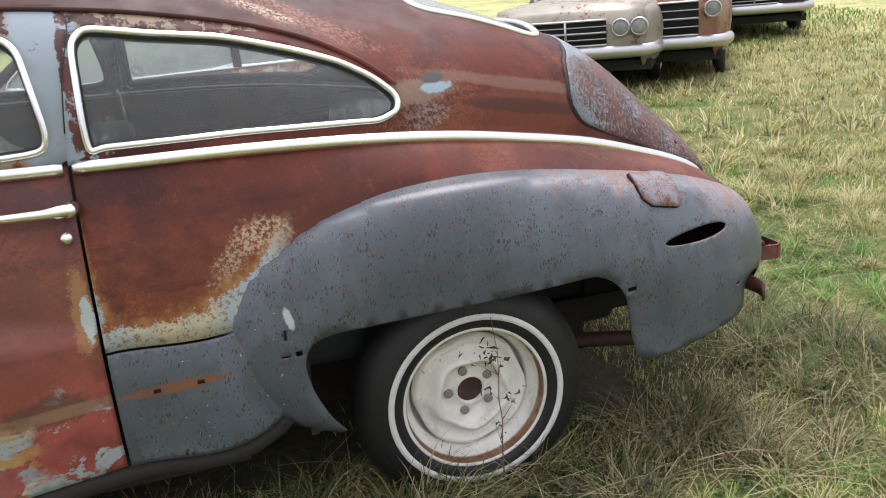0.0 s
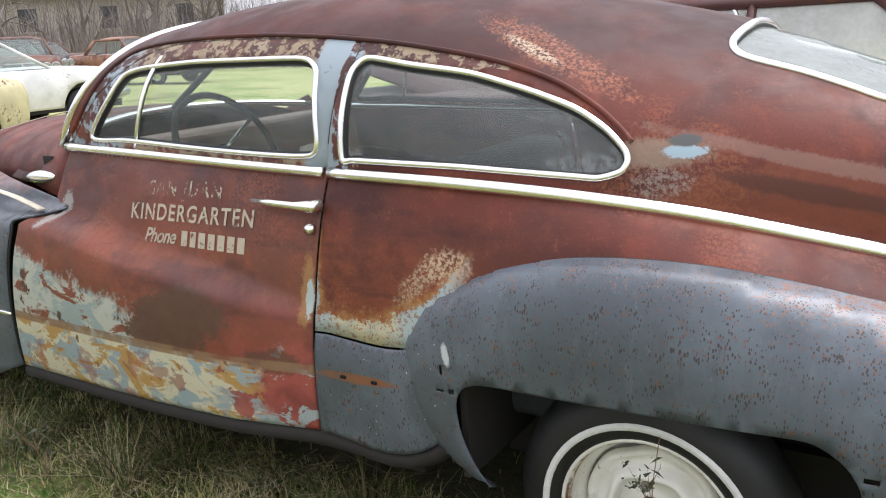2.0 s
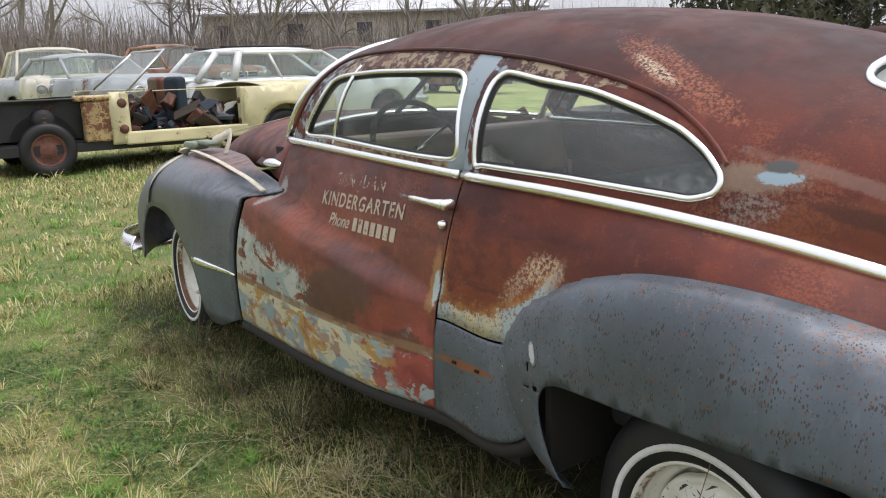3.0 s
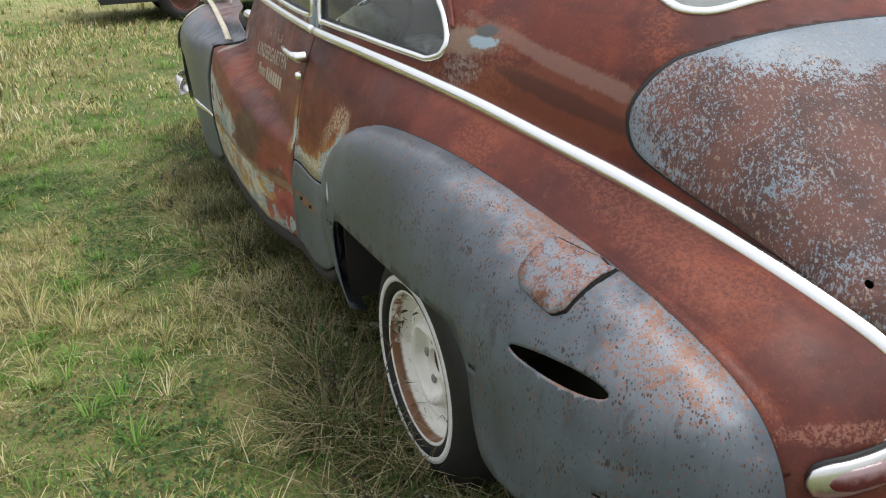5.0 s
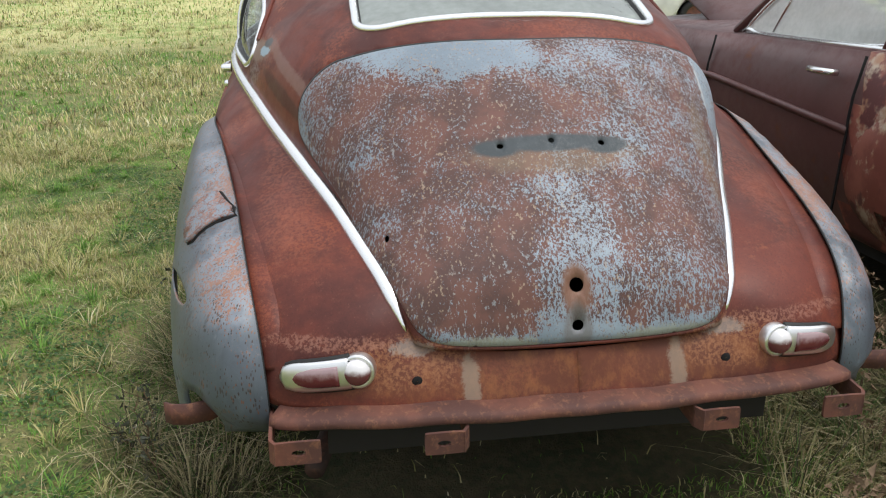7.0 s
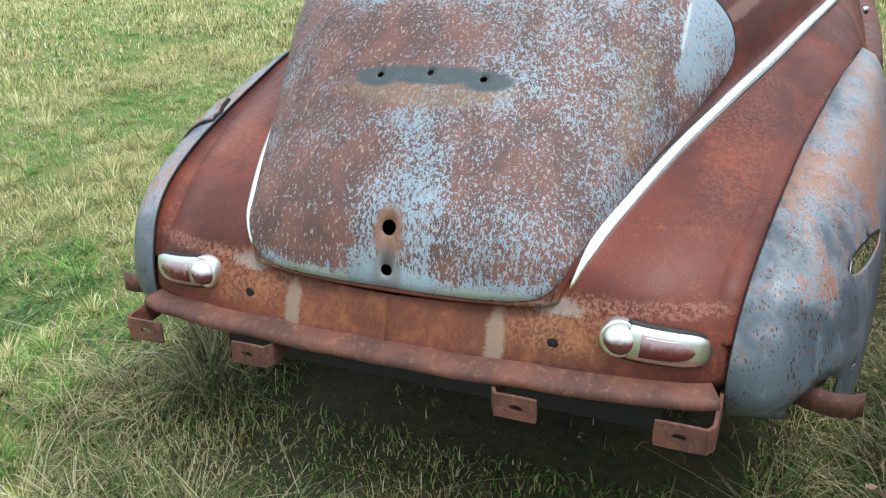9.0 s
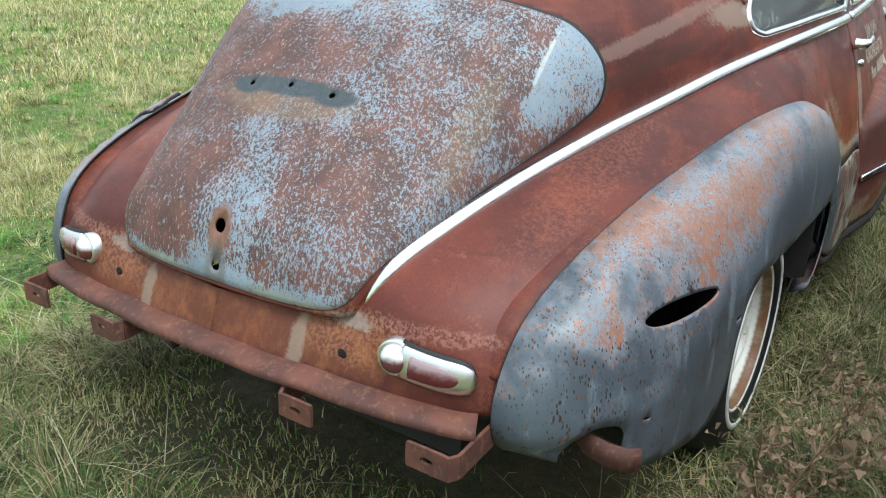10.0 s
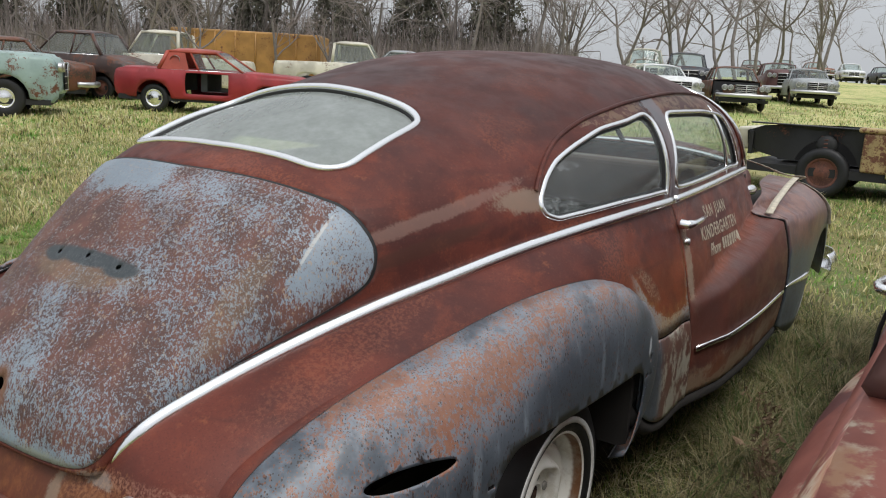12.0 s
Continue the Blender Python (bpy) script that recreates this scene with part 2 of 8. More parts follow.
def oxide(s):
    """Weathered red-brown paint and rust: the ground coat of the body; and its fine noise."""
    big, mid, fine = s.noise(2.2, 4, 0.6, s.scaled(1, 1, 1.6)), s.noise(7.5, 6, 0.62, warp=0.4), s.noise(70, 4, 0.7)
    streak = s.noise(5, 5, 0.6, s.scaled(0.5, 0.5, 5))
    c = s.mix(s.step(big, 0.40, 0.60), (0.084, 0.024, 0.019), (0.142, 0.035, 0.023))
    lowish = s.times(s.step(s.axis(2), 1.02, 0.86), s.step(s.axis(0), 0.2, 0.5))
    c = s.mix(s.times(lowish, 0.65), c, s.mix(s.step(mid, 0.4, 0.6), (0.175, 0.052, 0.024), (0.235, 0.068, 0.028)))
    c = s.mix(s.times(s.step(mid, 0.50, 0.68), 0.45), c, (0.235, 0.056, 0.028))
    c = s.mix(s.times(s.step(streak, 0.55, 0.72), 0.55), c, (0.055, 0.020, 0.017))
    c = s.mix(s.times(s.step(s.noise(11, 6, 0.7), 0.62, 0.72), 0.5), c, (0.30, 0.095, 0.045))
    c = s.mix(s.times(s.step(fine, 0.55, 0.75), 0.22), c, (0.28, 0.105, 0.065))
    flake = s.times(s.step(s.noise(3.6, 5, 0.6, s.scaled(1, 1, 1.3, at=(2, 7, 1))), 0.53, 0.64), s.step(s.noise(120, 5, 0.75), 0.42, 0.60))
    c = s.mix(s.times(flake, 0.5), c, (0.31, 0.088, 0.042))
    blotch = s.times(s.step(s.noise(2.8, 5, 0.62, s.scaled(1, 1, 1.4, at=(9, 4, 2))), 0.50, 0.62), 0.65)
    c = s.mix(blotch, c, (0.058, 0.018, 0.0155))
    grain = s.noise(210, 3, 0.7)
    c = s.mix(s.times(s.step(grain, 0.54, 0.64), 0.35), c, (0.050, 0.018, 0.014))
    c = s.mix(s.times(s.step(s.noise(170, 3, 0.7, s.scaled(1, 1, 0.6, at=(3, 3, 3))), 0.62, 0.70), 0.22), c, (0.30, 0.12, 0.075))
    roof = s.step(s.axis(2), 1.24, 1.42)
    c = s.mix(s.times(roof, s.step(big, 0.3, 0.6, 0.85, 0.6)), c, (0.042, 0.0168, 0.0158))
    return c, fine


def body_paint():
    s = Shade("weathered red-brown body paint", 0.62)
    c, fine = oxide(s)
    f = s.side()
    lf = s.step(s.axis(1), -0.1, 0.1)
    chip = s.step(s.noise(110, 5, 0.75), 0.43, 0.58)
    # orange rust low on the rear quarter, a pale worn band along the fold above it
    c = s.mix(s.times(s.patch((-0.25, 0.58, 1.06), (0.34, 0.25, 0.075), 0.6, 9, vec=f), s.times(lf, 0.45)), c, (0.21, 0.066, 0.034))
    c = s.mix(s.times(s.patch((0.02, 0.62, 1.12), (0.2, 0.2, 0.09), 0.9, 16, vec=f), s.times(s.times(lf, chip), 0.6)), c, (0.26, 0.09, 0.042))
    c = s.mix(s.times(s.patch((-0.27, 0.56, 1.143), (0.36, 0.2, 0.016), 0.8, 20, turn=13, vec=f), 0.5), c, (0.27, 0.17, 0.14))
    c = s.mix(s.times(s.patch((0.05, 0.62, 1.165), (0.12, 0.2, 0.03), 0.8, 22, vec=f), 0.7), c, (0.27, 0.20, 0.15))
    c = s.mix(s.times(s.patch((-0.30, 0.57, 1.075), (0.22, 0.2, 0.02), 0.5, 7, turn=12, vec=f), 0.7), c, (0.07, 0.028, 0.020))
    c = s.mix(s.times(s.patch((-0.018, 0.63, 1.168), (0.046, 0.2, 0.014), 0.9, 60, soft=0.1, vec=f), lf), c, PALE_BLUE)
    c = s.mix(s.times(s.patch((-0.015, 0.62, 1.192), (0.035, 0.2, 0.013), 0.3, 40, vec=f), lf), c, (0.10, 0.10, 0.10))
    c = s.mix(s.times(s.patch((0.02, 0.64, 1.10), (0.06, 0.2, 0.035), 1.1, 60, vec=f), s.times(s.times(chip, lf), 0.5)), c, (0.30, 0.31, 0.30))
    # bright chips above the quarter window
    c = s.mix(s.times(s.patch((0.36, 0.60, 1.40), (0.26, 0.2, 0.028), 1.0, 24, turn=25, vec=f), s.times(s.times(chip, lf), 0.8)), c, (0.34, 0.12, 0.065))
    c = s.mix(s.times(s.times(s.patch((0.40, 0.58, 1.405), (0.09, 0.2, 0.011), 0.8, 55, turn=25, vec=f), chip), lf), c, (0.50, 0.38, 0.27))
    # bare blue and cream along the door gap and round the wing's nose
    lr = s.step(s.axis(1), -0.1, 0.1, 0.5, 0.95)
    x, z = s.axis(0), s.axis(2)
    bare = s.mix(s.step(s.noise(22, 4), 0.40, 0.60), (0.42, 0.44, 0.36), (0.52, 0.47, 0.32))
    bare = s.mix(s.math("MAXIMUM", s.step(x, 0.80, 0.87), s.step(x, 0.66, 0.60)), bare, (0.35, 0.43, 0.44))
    bare = s.mix(s.times(s.step(s.noise(95, 4, 0.7), 0.52, 0.60), 0.8), bare, (0.27, 0.12, 0.05))
    torn = s.math("SUBTRACT", s.math("ADD", s.times(s.noise(24, 5, 0.7), 0.6), s.times(s.noise(110, 4, 0.75), 0.4)), 0.5)
    # height over the panel's lower edge, eased up round the wing's nose and along the door gap
    rise = s.math("SUBTRACT", z, s.math("ADD", 0.726, s.times(s.step(x, 0.70, 0.56), 0.06)))
    edge = s.math("MINIMUM", rise, s.times(s.math("SUBTRACT", 0.900, x), s.step(z, 1.0, 0.78, 4.5, 1.3)))
    edge = s.math("MINIMUM", edge, s.times(s.math("SUBTRACT", s.math("SUBTRACT", x, s.times(s.math("SUBTRACT", 0.80, z), 0.9)), 0.548), 1.8))
    edge = s.math("ADD", edge, s.times(torn, 0.16))
    here = s.times(s.times(s.step(x, 0.42, 0.50), s.step(x, 0.91, 0.90)), s.step(z, 1.02, 0.95))
    c = s.mix(s.times(s.times(s.step(edge, 0.062, 0.022), here), s.times(lr, 0.85)), c, s.mix(s.step(s.noise(30, 4), 0.4, 0.6), (0.27, 0.10, 0.035), (0.36, 0.19, 0.07)))
    c = s.mix(s.times(s.times(s.step(edge, 0.022, 0.012), here), lr), c, bare)
    c = s.mix(s.times(s.times(s.patch((0.565, 0.88, 0.870), (0.085, 0.2, 0.028), 1.1, 26, turn=-42, vec=f), chip), s.times(lr, 0.75)), c, (0.44, 0.36, 0.25))
    c = s.mix(s.times(s.times(s.patch((0.50, 0.88, 0.90), (0.07, 0.2, 0.04), 1.0, 40, vec=f), chip), lf), c, (0.48, 0.34, 0.22))
    # the tail: orange stains under the lid and two pale runs
    c = s.mix(s.times(s.patch((-1.1, 0.1, 0.60), (0.2, 0.46, 0.045), 0.6, 14, vec=f), 0.65), c, s.mix(s.step(s.noise(22, 5, 0.7, s.scaled(1, 1, 0.5)), 0.45, 0.70), (0.145, 0.050, 0.026), (0.28, 0.11, 0.042)))
    c = s.mix(s.times(s.patch((-1.08, 0.36, 0.63), (0.2, 0.13, 0.05), 0.9, 24, vec=f), s.times(chip, 0.8)), c, (0.29, 0.125, 0.06))
    c = s.mix(s.times(s.patch((-1.1, 0.222, 0.585), (0.2, 0.018, 0.06), 0.8, 40, vec=f), 0.55), c, (0.31, 0.25, 0.19))
    c = s.mix(s.times(s.patch((-1.1, 0.335, 0.655), (0.2, 0.045, 0.016), 1.1, 60, vec=f), 0.45), c, (0.38, 0.35, 0.31))
    c = s.mix(s.times(s.patch((-1.06, 0.50, 0.67), (0.2, 0.14, 0.015), 0.9, 30, vec=f), s.times(chip, 0.6)), c, (0.32, 0.15, 0.11))
    c = s.mix(s.times(s.patch((-0.55, 0.62, 0.90), (0.35, 0.3, 0.02), 1.0, 30, turn=20, vec=f), s.times(chip, 0.35)), c, (0.28, 0.095, 0.055))
    s.bump(fine, 0.25, 0.0012)
    s.b.inputs["Specular IOR Level"].default_value = 0.25
    return s.done(c, s.step(s.noise(9, 5), 0.35, 0.65, 0.44, 0.58))


def primer_paint():
    s = Shade("rust-speckled grey primer", 0.5)
    big, fine = s.noise(3.0, 5, 0.6), s.noise(80, 3)
    right = s.step(s.axis(1), 0.1, -0.1)
    drip = s.noise(14, 4, 0.6, s.scaled(1.6, 1.6, 0.16))
    c = s.mix(s.step(big, 0.35, 0.65), (0.062, 0.077, 0.096), (0.104, 0.126, 0.154))
    c = s.mix(s.times(s.step(drip, 0.54, 0.70), s.step(s.axis(1), -0.1, 0.1, 0.5, 0.28)), c, (0.052, 0.06, 0.072))
    c = s.mix(s.times(s.step(s.noise(16, 5, 0.65, s.scaled(1.4, 1.4, 0.22, at=(5, 2, 3))), 0.55, 0.72), s.step(right, 0, 1, 0.14, 0.75)), c, (0.215, 0.255, 0.295))
    # elongated rust freckles, thick on the upper faces, sparse on the sides
    g = s.t.nodes.new("ShaderNodeNewGeometry")
    sep = s.t.nodes.new("ShaderNodeSeparateXYZ")
    s.t.links.new(g.outputs["Normal"], sep.inputs[0])
    top = s.step(sep.outputs[2], 0.05, 0.85)
    rear = s.step(s.axis(0), 0.1, -0.75)
    load = s.math("ADD", s.times(s.times(s.step(sep.outputs[2], -0.05, 0.65), right), 0.9), s.math("ADD", s.times(s.times(rear, top), 0.7), s.times(s.step(sep.outputs[2], 0.55, 0.95), 0.25)), True)
    load = s.times(load, s.step(s.noise(4, 5, 0.65), 0.3, 0.62))
    # sky sheen put into the colour: paler blue-grey on the upper faces
    c = s.mix(s.times(s.step(load, 0.1, 0.6), 0.75), c, (0.23, 0.265, 0.31))
    run = s.cells(165, s.scaled(1.0, 1.0, 0.38))
    speck = s.step(s.math("SUBTRACT", run.outputs["Distance"], s.times(s.math("SUBTRACT", s.noise(26, 2), 0.5), 0.9)), 0.29, 0.20)
    sparse = s.step(s.noise(9, 3), 0.26, 0.42)
    c = s.mix(s.times(s.times(speck, sparse), 0.95), c, s.mix(s.step(s.noise(50, 2), 0.5, 0.6), (0.030, 0.017, 0.013), (0.16, 0.065, 0.035)))
    blot = s.step(s.math("ADD", s.math("ADD", s.times(s.noise(150, 4, 0.75, s.scaled(1, 1, 0.6)), 0.7), s.times(s.noise(28, 5, 0.7), 0.3)), s.times(load, 0.17)), 0.605, 0.64)
    c = s.mix(s.times(blot, s.step(load, 0.08, 0.4)), c, s.mix(s.noise(60, 3), (0.22, 0.080, 0.05), (0.34, 0.18, 0.115)))
    c = s.mix(s.times(s.step(load, 0.25, 0.85), 0.08), c, (0.27, 0.175, 0.14))
    dots = s.cells(135, s.scaled(1.0, 1.0, 0.5, at=(2, 5, 1)))
    dot2 = s.step(s.math("SUBTRACT", dots.outputs["Distance"], s.times(s.math("SUBTRACT", s.noise(20, 2), 0.5), 0.6)), 0.26, 0.14)
    c = s.mix(s.times(s.times(dot2, s.step(top, 0.25, 0.75)), 0.85), c, s.mix(s.noise(40, 2), (0.13, 0.05, 0.03), (0.28, 0.13, 0.07)))
    # a scuffed nose with a bare scratch
    f = s.side()
    c = s.mix(s.times(s.patch((0.53, 0.93, 0.56), (0.075, 0.2, 0.1), 0.4, 15, vec=f), 0.55), c, (0.045, 0.052, 0.062))
    c = s.mix(s.patch((0.475, 0.93, 0.70), (0.010, 0.2, 0.028), 0.5, 60, turn=-12, vec=f), c, (0.5, 0.53, 0.55))
    spat = s.step(s.noise(120, 1), 0.76, 0.79)
    c = s.mix(s.times(spat, s.step(s.axis(0), 0.2, 0.6)), c, (0.42, 0.46, 0.5))
    # the right sill panel is flaked to rust and cream
    sill = s.times(s.times(right, s.step(s.axis(2), 0.80, 0.72)), s.times(s.step(s.axis(0), 0.60, 0.66), s.step(s.axis(0), 1.0, 0.98)))
    c = s.mix(s.times(sill, 0.9), c, s.mix(s.step(s.noise(17, 6, 0.72, s.scaled(1, 1, 0.5)), 0.47, 0.55), (0.13, 0.055, 0.035), (0.36, 0.33, 0.26)))
    # rust on top of the front wings, nearly all over the right one
    c = s.mix(s.times(s.times(s.patch((2.75, 0.95, 0.98), (0.7, 0.6, 0.24), 0.5, 7, vec=f), right), 0.85), c, s.mix(s.step(s.noise(14, 5, 0.65), 0.4, 0.62), (0.13, 0.045, 0.036), (0.235, 0.10, 0.065)))
    c = s.mix(s.times(s.patch((2.65, 0.75, 1.06), (0.62, 0.45, 0.075), 0.55, 9, vec=f), 0.8), c, s.mix(s.step(s.noise(20, 5), 0.4, 0.6), (0.10, 0.045, 0.038), (0.18, 0.085, 0.065)))
    # the rust scar of a lost moulding, and streaked runs on the wing's flank
    c = s.mix(s.times(s.patch((0.76, 0.93, 0.587), (0.125, 0.2, 0.013), 0.35, 40, vec=f), s.step(s.axis(1), 0, 0.1)), c, (0.20, 0.075, 0.035))
    runs = s.noise(30, 5, 0.7, s.scaled(1, 1, 0.10))
    c = s.mix(s.times(s.times(s.step(runs, 0.56, 0.66), s.step(s.noise(4, 3), 0.45, 0.6)), 0.6), c, (0.040, 0.044, 0.052))
    smear = s.noise(9, 6, 0.72, s.scaled(1, 1, 0.6, at=(6, 1, 8)), 0.5)
    c = s.mix(s.times(s.step(smear, 0.54, 0.66), 0.35), c, (0.045, 0.052, 0.064))
    c = s.mix(s.times(s.step(s.noise(55, 5, 0.75), 0.60, 0.70), 0.35), c, (0.20, 0.225, 0.25))
    s.bump(s.math("ADD", fine, s.times(blot, 0.6)), 0.2, 0.001)
    s.b.inputs["Coat Weight"].default_value, s.b.inputs["Coat Roughness"].default_value = 0.5, 0.42
    return s.done(c, s.step(big, 0.3, 0.7, 0.42, 0.54))


def lid_paint():
    s = Shade("blue lid paint gone to rust flecks", 0.55)
    big, fine = s.noise(3.2, 4, 0.6), s.noise(90, 3)
    blue = s.mix(s.step(big, 0.35, 0.65), (0.18, 0.225, 0.27), (0.265, 0.325, 0.385))
    rust = s.mix(s.step(s.noise(13, 5), 0.4, 0.6), (0.088, 0.044, 0.038), (0.150, 0.066, 0.052))
    y, z = s.math("ABSOLUTE", s.axis(1)), s.axis(2)
    rim = s.times(s.step(y, 0.30, 0.43), s.step(s.axis(1), -0.1, 0.1, 0.25, 1.0))
    top = s.times(s.step(s.math("ADD", z, s.times(s.math("SUBTRACT", s.noise(7, 5, 0.7), 0.5), 0.25)), 1.12, 1.20), s.step(s.axis(1), -0.25, 0.25, 0.1, 0.75))
    amount = s.math("SUBTRACT", s.math("ADD", 0.60, s.times(s.math("SUBTRACT", s.noise(3.5, 5, 0.6), 0.5), 0.9)), s.math("ADD", s.times(rim, 0.09), s.times(top, 0.12)))
    amount = s.math("SUBTRACT", amount, s.times(s.patch((-1.03, 0.0, 0.77), (0.25, 0.10, 0.24), 0.7, 12), 0.19))
    amount = s.math("SUBTRACT", amount, s.times(s.times(s.step(s.math("ADD", s.axis(1), s.times(s.math("SUBTRACT", s.noise(30, 5, 0.7), 0.5), 0.05)), -0.452, -0.468), s.step(z, 0.94, 1.02)), 0.30))
    amount = s.math("SUBTRACT", amount, s.times(s.patch((-0.58, 0.22, 1.22), (0.2, 0.24, 0.07), 0.9, 10), 0.26))
    amount = s.math("SUBTRACT", amount, s.times(s.step(z, 0.715, 0.672), 0.22))
    n = s.math("ADD", s.times(s.noise(150, 5, 0.75, s.scaled(1, 1, 0.38)), 0.6), s.times(s.noise(330, 3, 0.7, s.scaled(1, 1, 0.5)), 0.4))
    cover = s.step(s.math("ADD", n, s.times(s.math("SUBTRACT", amount, 0.5), 0.50)), 0.485, 0.515)
    c = s.mix(cover, blue, rust)
    chip = s.step(s.noise(130, 3, 0.65, s.scaled(1, 1, 0.5)), 0.59, 0.63)
    c = s.mix(s.times(chip, 0.75), c, s.mix(s.step(s.noise(14, 3), 0.4, 0.6), (0.27, 0.30, 0.32), (0.36, 0.27, 0.19)))
    grit = s.step(s.noise(190, 3, 0.7, s.scaled(1, 1, 0.6, at=(4, 1, 2))), 0.57, 0.62)
    c = s.mix(s.times(grit, 0.4), c, (0.16, 0.07, 0.045))
    c = s.mix(s.times(s.patch((-0.70, -0.40, 0.96), (0.22, 0.03, 0.12), 0.8, 22), 0.2), c, (0.28, 0.20, 0.10))
    # where the handle and the lock plate have been
    dx = s.patch((-0.835, 0.0, 1.027), (0.12, 0.135, 0.016), 0.16, 30)
    c = s.mix(s.times(s.patch((-0.84, 0.0, 1.0), (0.12, 0.185, 0.034), 0.5, 30), 0.35), c, (0.26, 0.19, 0.12))
    for yy in (-0.125, 0.125):
        c = s.mix(s.patch((-0.84, yy, 1.017), (0.12, 0.05, 0.015), 0.2, 30), c, (0.05, 0.06, 0.066))
    c = s.mix(dx, c, s.mix(s.noise(50, 4), (0.035, 0.042, 0.048), (0.075, 0.088, 0.096)))
    c = s.mix(s.patch((-1.05, 0.0, 0.765), (0.2, 0.032, 0.05), 0.25, 25), c, (0.20, 0.10, 0.065))
    c = s.mix(s.times(s.patch((-1.08, 0.0, 0.68), (0.2, 0.03, 0.06), 0.25, 25), 0.8), c, (0.17, 0.16, 0.16))
    c = s.mix(s.times(s.patch((-0.55, -0.462, 1.06), (0.08, 0.004, 0.10), 0.3, 60), 0.6), c, (0.55, 0.55, 0.52))
    edge = s.patch((-1.08, 0.2, 0.66), (0.1, 0.12, 0.02), 0.9, 30, vec=s.side())
    c = s.mix(s.times(edge, 0.8), c, (0.30, 0.32, 0.27))
    s.bump(s.math("ADD", s.times(cover, -0.6), fine), 0.3, 0.0012)
    return s.done(c, s.step(cover, 0, 1, 0.4, 0.68))


def door_paint():
    s = Shade("flaking many-layered door paint", 0.6)
    c, fine = oxide(s)
    f = s.pos
    left = s.step(s.axis(1), -0.1, 0.1)
    # the swept panel: dark red above; pale green-grey, dark brown and brick red over the moulding's scar, ochre and pale blue below
    x, z = s.axis(0), s.axis(2)
    ragged = s.times(s.math("SUBTRACT", s.math("ADD", s.times(s.noise(9, 5, 0.65), 0.6), s.times(s.noise(45, 4, 0.7), 0.4)), 0.5), 0.30)
    layer = s.noise(5.5, 6, 0.66, s.scaled(1, 1, 2.0, turn=(0, 14, 0)), 0.7)
    layer2 = s.noise(6.5, 6, 0.66, s.scaled(1, 1, 1.6, at=(3, 1, 2), turn=(0, 25, 0)), 0.6)
    brick = s.mix(s.step(s.noise(6, 5), 0.42, 0.6), (0.20, 0.042, 0.034), (0.34, 0.075, 0.06))
    dark = s.mix(s.noise(25, 4), (0.07, 0.032, 0.022), (0.12, 0.055, 0.035))
    pale = s.mix(s.step(layer, 0.44, 0.52), (0.27, 0.33, 0.32), (0.42, 0.43, 0.37))
    pale = s.mix(s.step(layer2, 0.56, 0.61), pale, (0.20, 0.06, 0.035))
    pale = s.mix(s.step(s.noise(10, 5, 0.7, s.scaled(1, 1, 0.7, at=(1, 9, 4))), 0.60, 0.64), pale, dark)
    crest = s.math("ADD", s.times(x, 0.155), 0.618)
    slope = s.times(s.math("SUBTRACT", x, 2.1), 0.20)
    under = s.step(s.math("SUBTRACT", crest, z), -0.005, 0.012)
    c = s.mix(s.times(s.times(under, left), s.times(s.step(s.math("ADD", x, s.times(ragged, 0.6)), 1.30, 1.05, 0.25, 0.9), s.step(s.math("ADD", z, ragged), 0.70, 0.60, 0.30, 1.0))), c, brick)
    c = s.mix(s.times(s.step(s.math("ADD", s.math("SUBTRACT", s.math("ADD", 0.815, slope), z), ragged), 0.0, 0.05), s.times(left, s.step(s.math("ADD", x, ragged), 1.50, 1.62))), c, pale)
    c = s.mix(s.times(s.patch((1.40, 0.97, 0.675), (0.22, 0.3, 0.095), 0.8, 14, turn=-12, soft=0.08, vec=f), s.times(left, 0.95)), c, dark)
    low = s.mix(s.step(layer2, 0.44, 0.50), (0.28, 0.35, 0.37), CREAM)
    low = s.mix(s.step(layer, 0.50, 0.56), low, (0.42, 0.25, 0.08))
    low = s.mix(s.times(s.step(s.noise(7, 5, 0.65, s.scaled(1, 1, 1.2, at=(7, 3, 1), turn=(0, 35, 0))), 0.56, 0.60), s.step(x, 1.6, 1.0, 0.5, 1)), low, brick)
    low = s.mix(s.step(s.noise(13, 5, 0.65, s.scaled(1, 1, 1.2, at=(1, 9, 4))), 0.63, 0.67), low, (0.20, 0.085, 0.04))
    below = s.times(s.step(z, 0.592, 0.580), s.step(s.math("ADD", x, s.times(ragged, 0.8)), 1.04, 1.13))
    c = s.mix(s.times(below, left), c, low)
    pool = s.times(s.step(s.noise(7.5, 6, 0.66, s.scaled(1, 1, 1.7, at=(4, 2, 8), turn=(0, 32, 0)), 0.6), 0.545, 0.575), s.times(s.step(x, 1.30, 1.18), s.step(s.math("ADD", z, ragged), 0.68, 0.62)))
    c = s.mix(s.times(pool, left), c, s.mix(s.noise(30, 4), (0.24, 0.31, 0.34), (0.36, 0.38, 0.36)))
    c = s.mix(s.times(s.patch((1.03, 0.95, 0.60), (0.09, 0.3, 0.035), 0.9, 20, vec=f), s.times(left, 0.8)), c, dark)
    # scar of the lost side moulding
    scar = s.times(s.step(s.math("ABSOLUTE", s.math("SUBTRACT", z, 0.588)), 0.017, 0.012), left)
    c = s.mix(s.times(scar, s.step(s.noise(12, 4), 0.35, 0.5, 0.35, 0.9)), c, s.mix(s.noise(18, 4), (0.30, 0.15, 0.06), (0.17, 0.12, 0.09)))
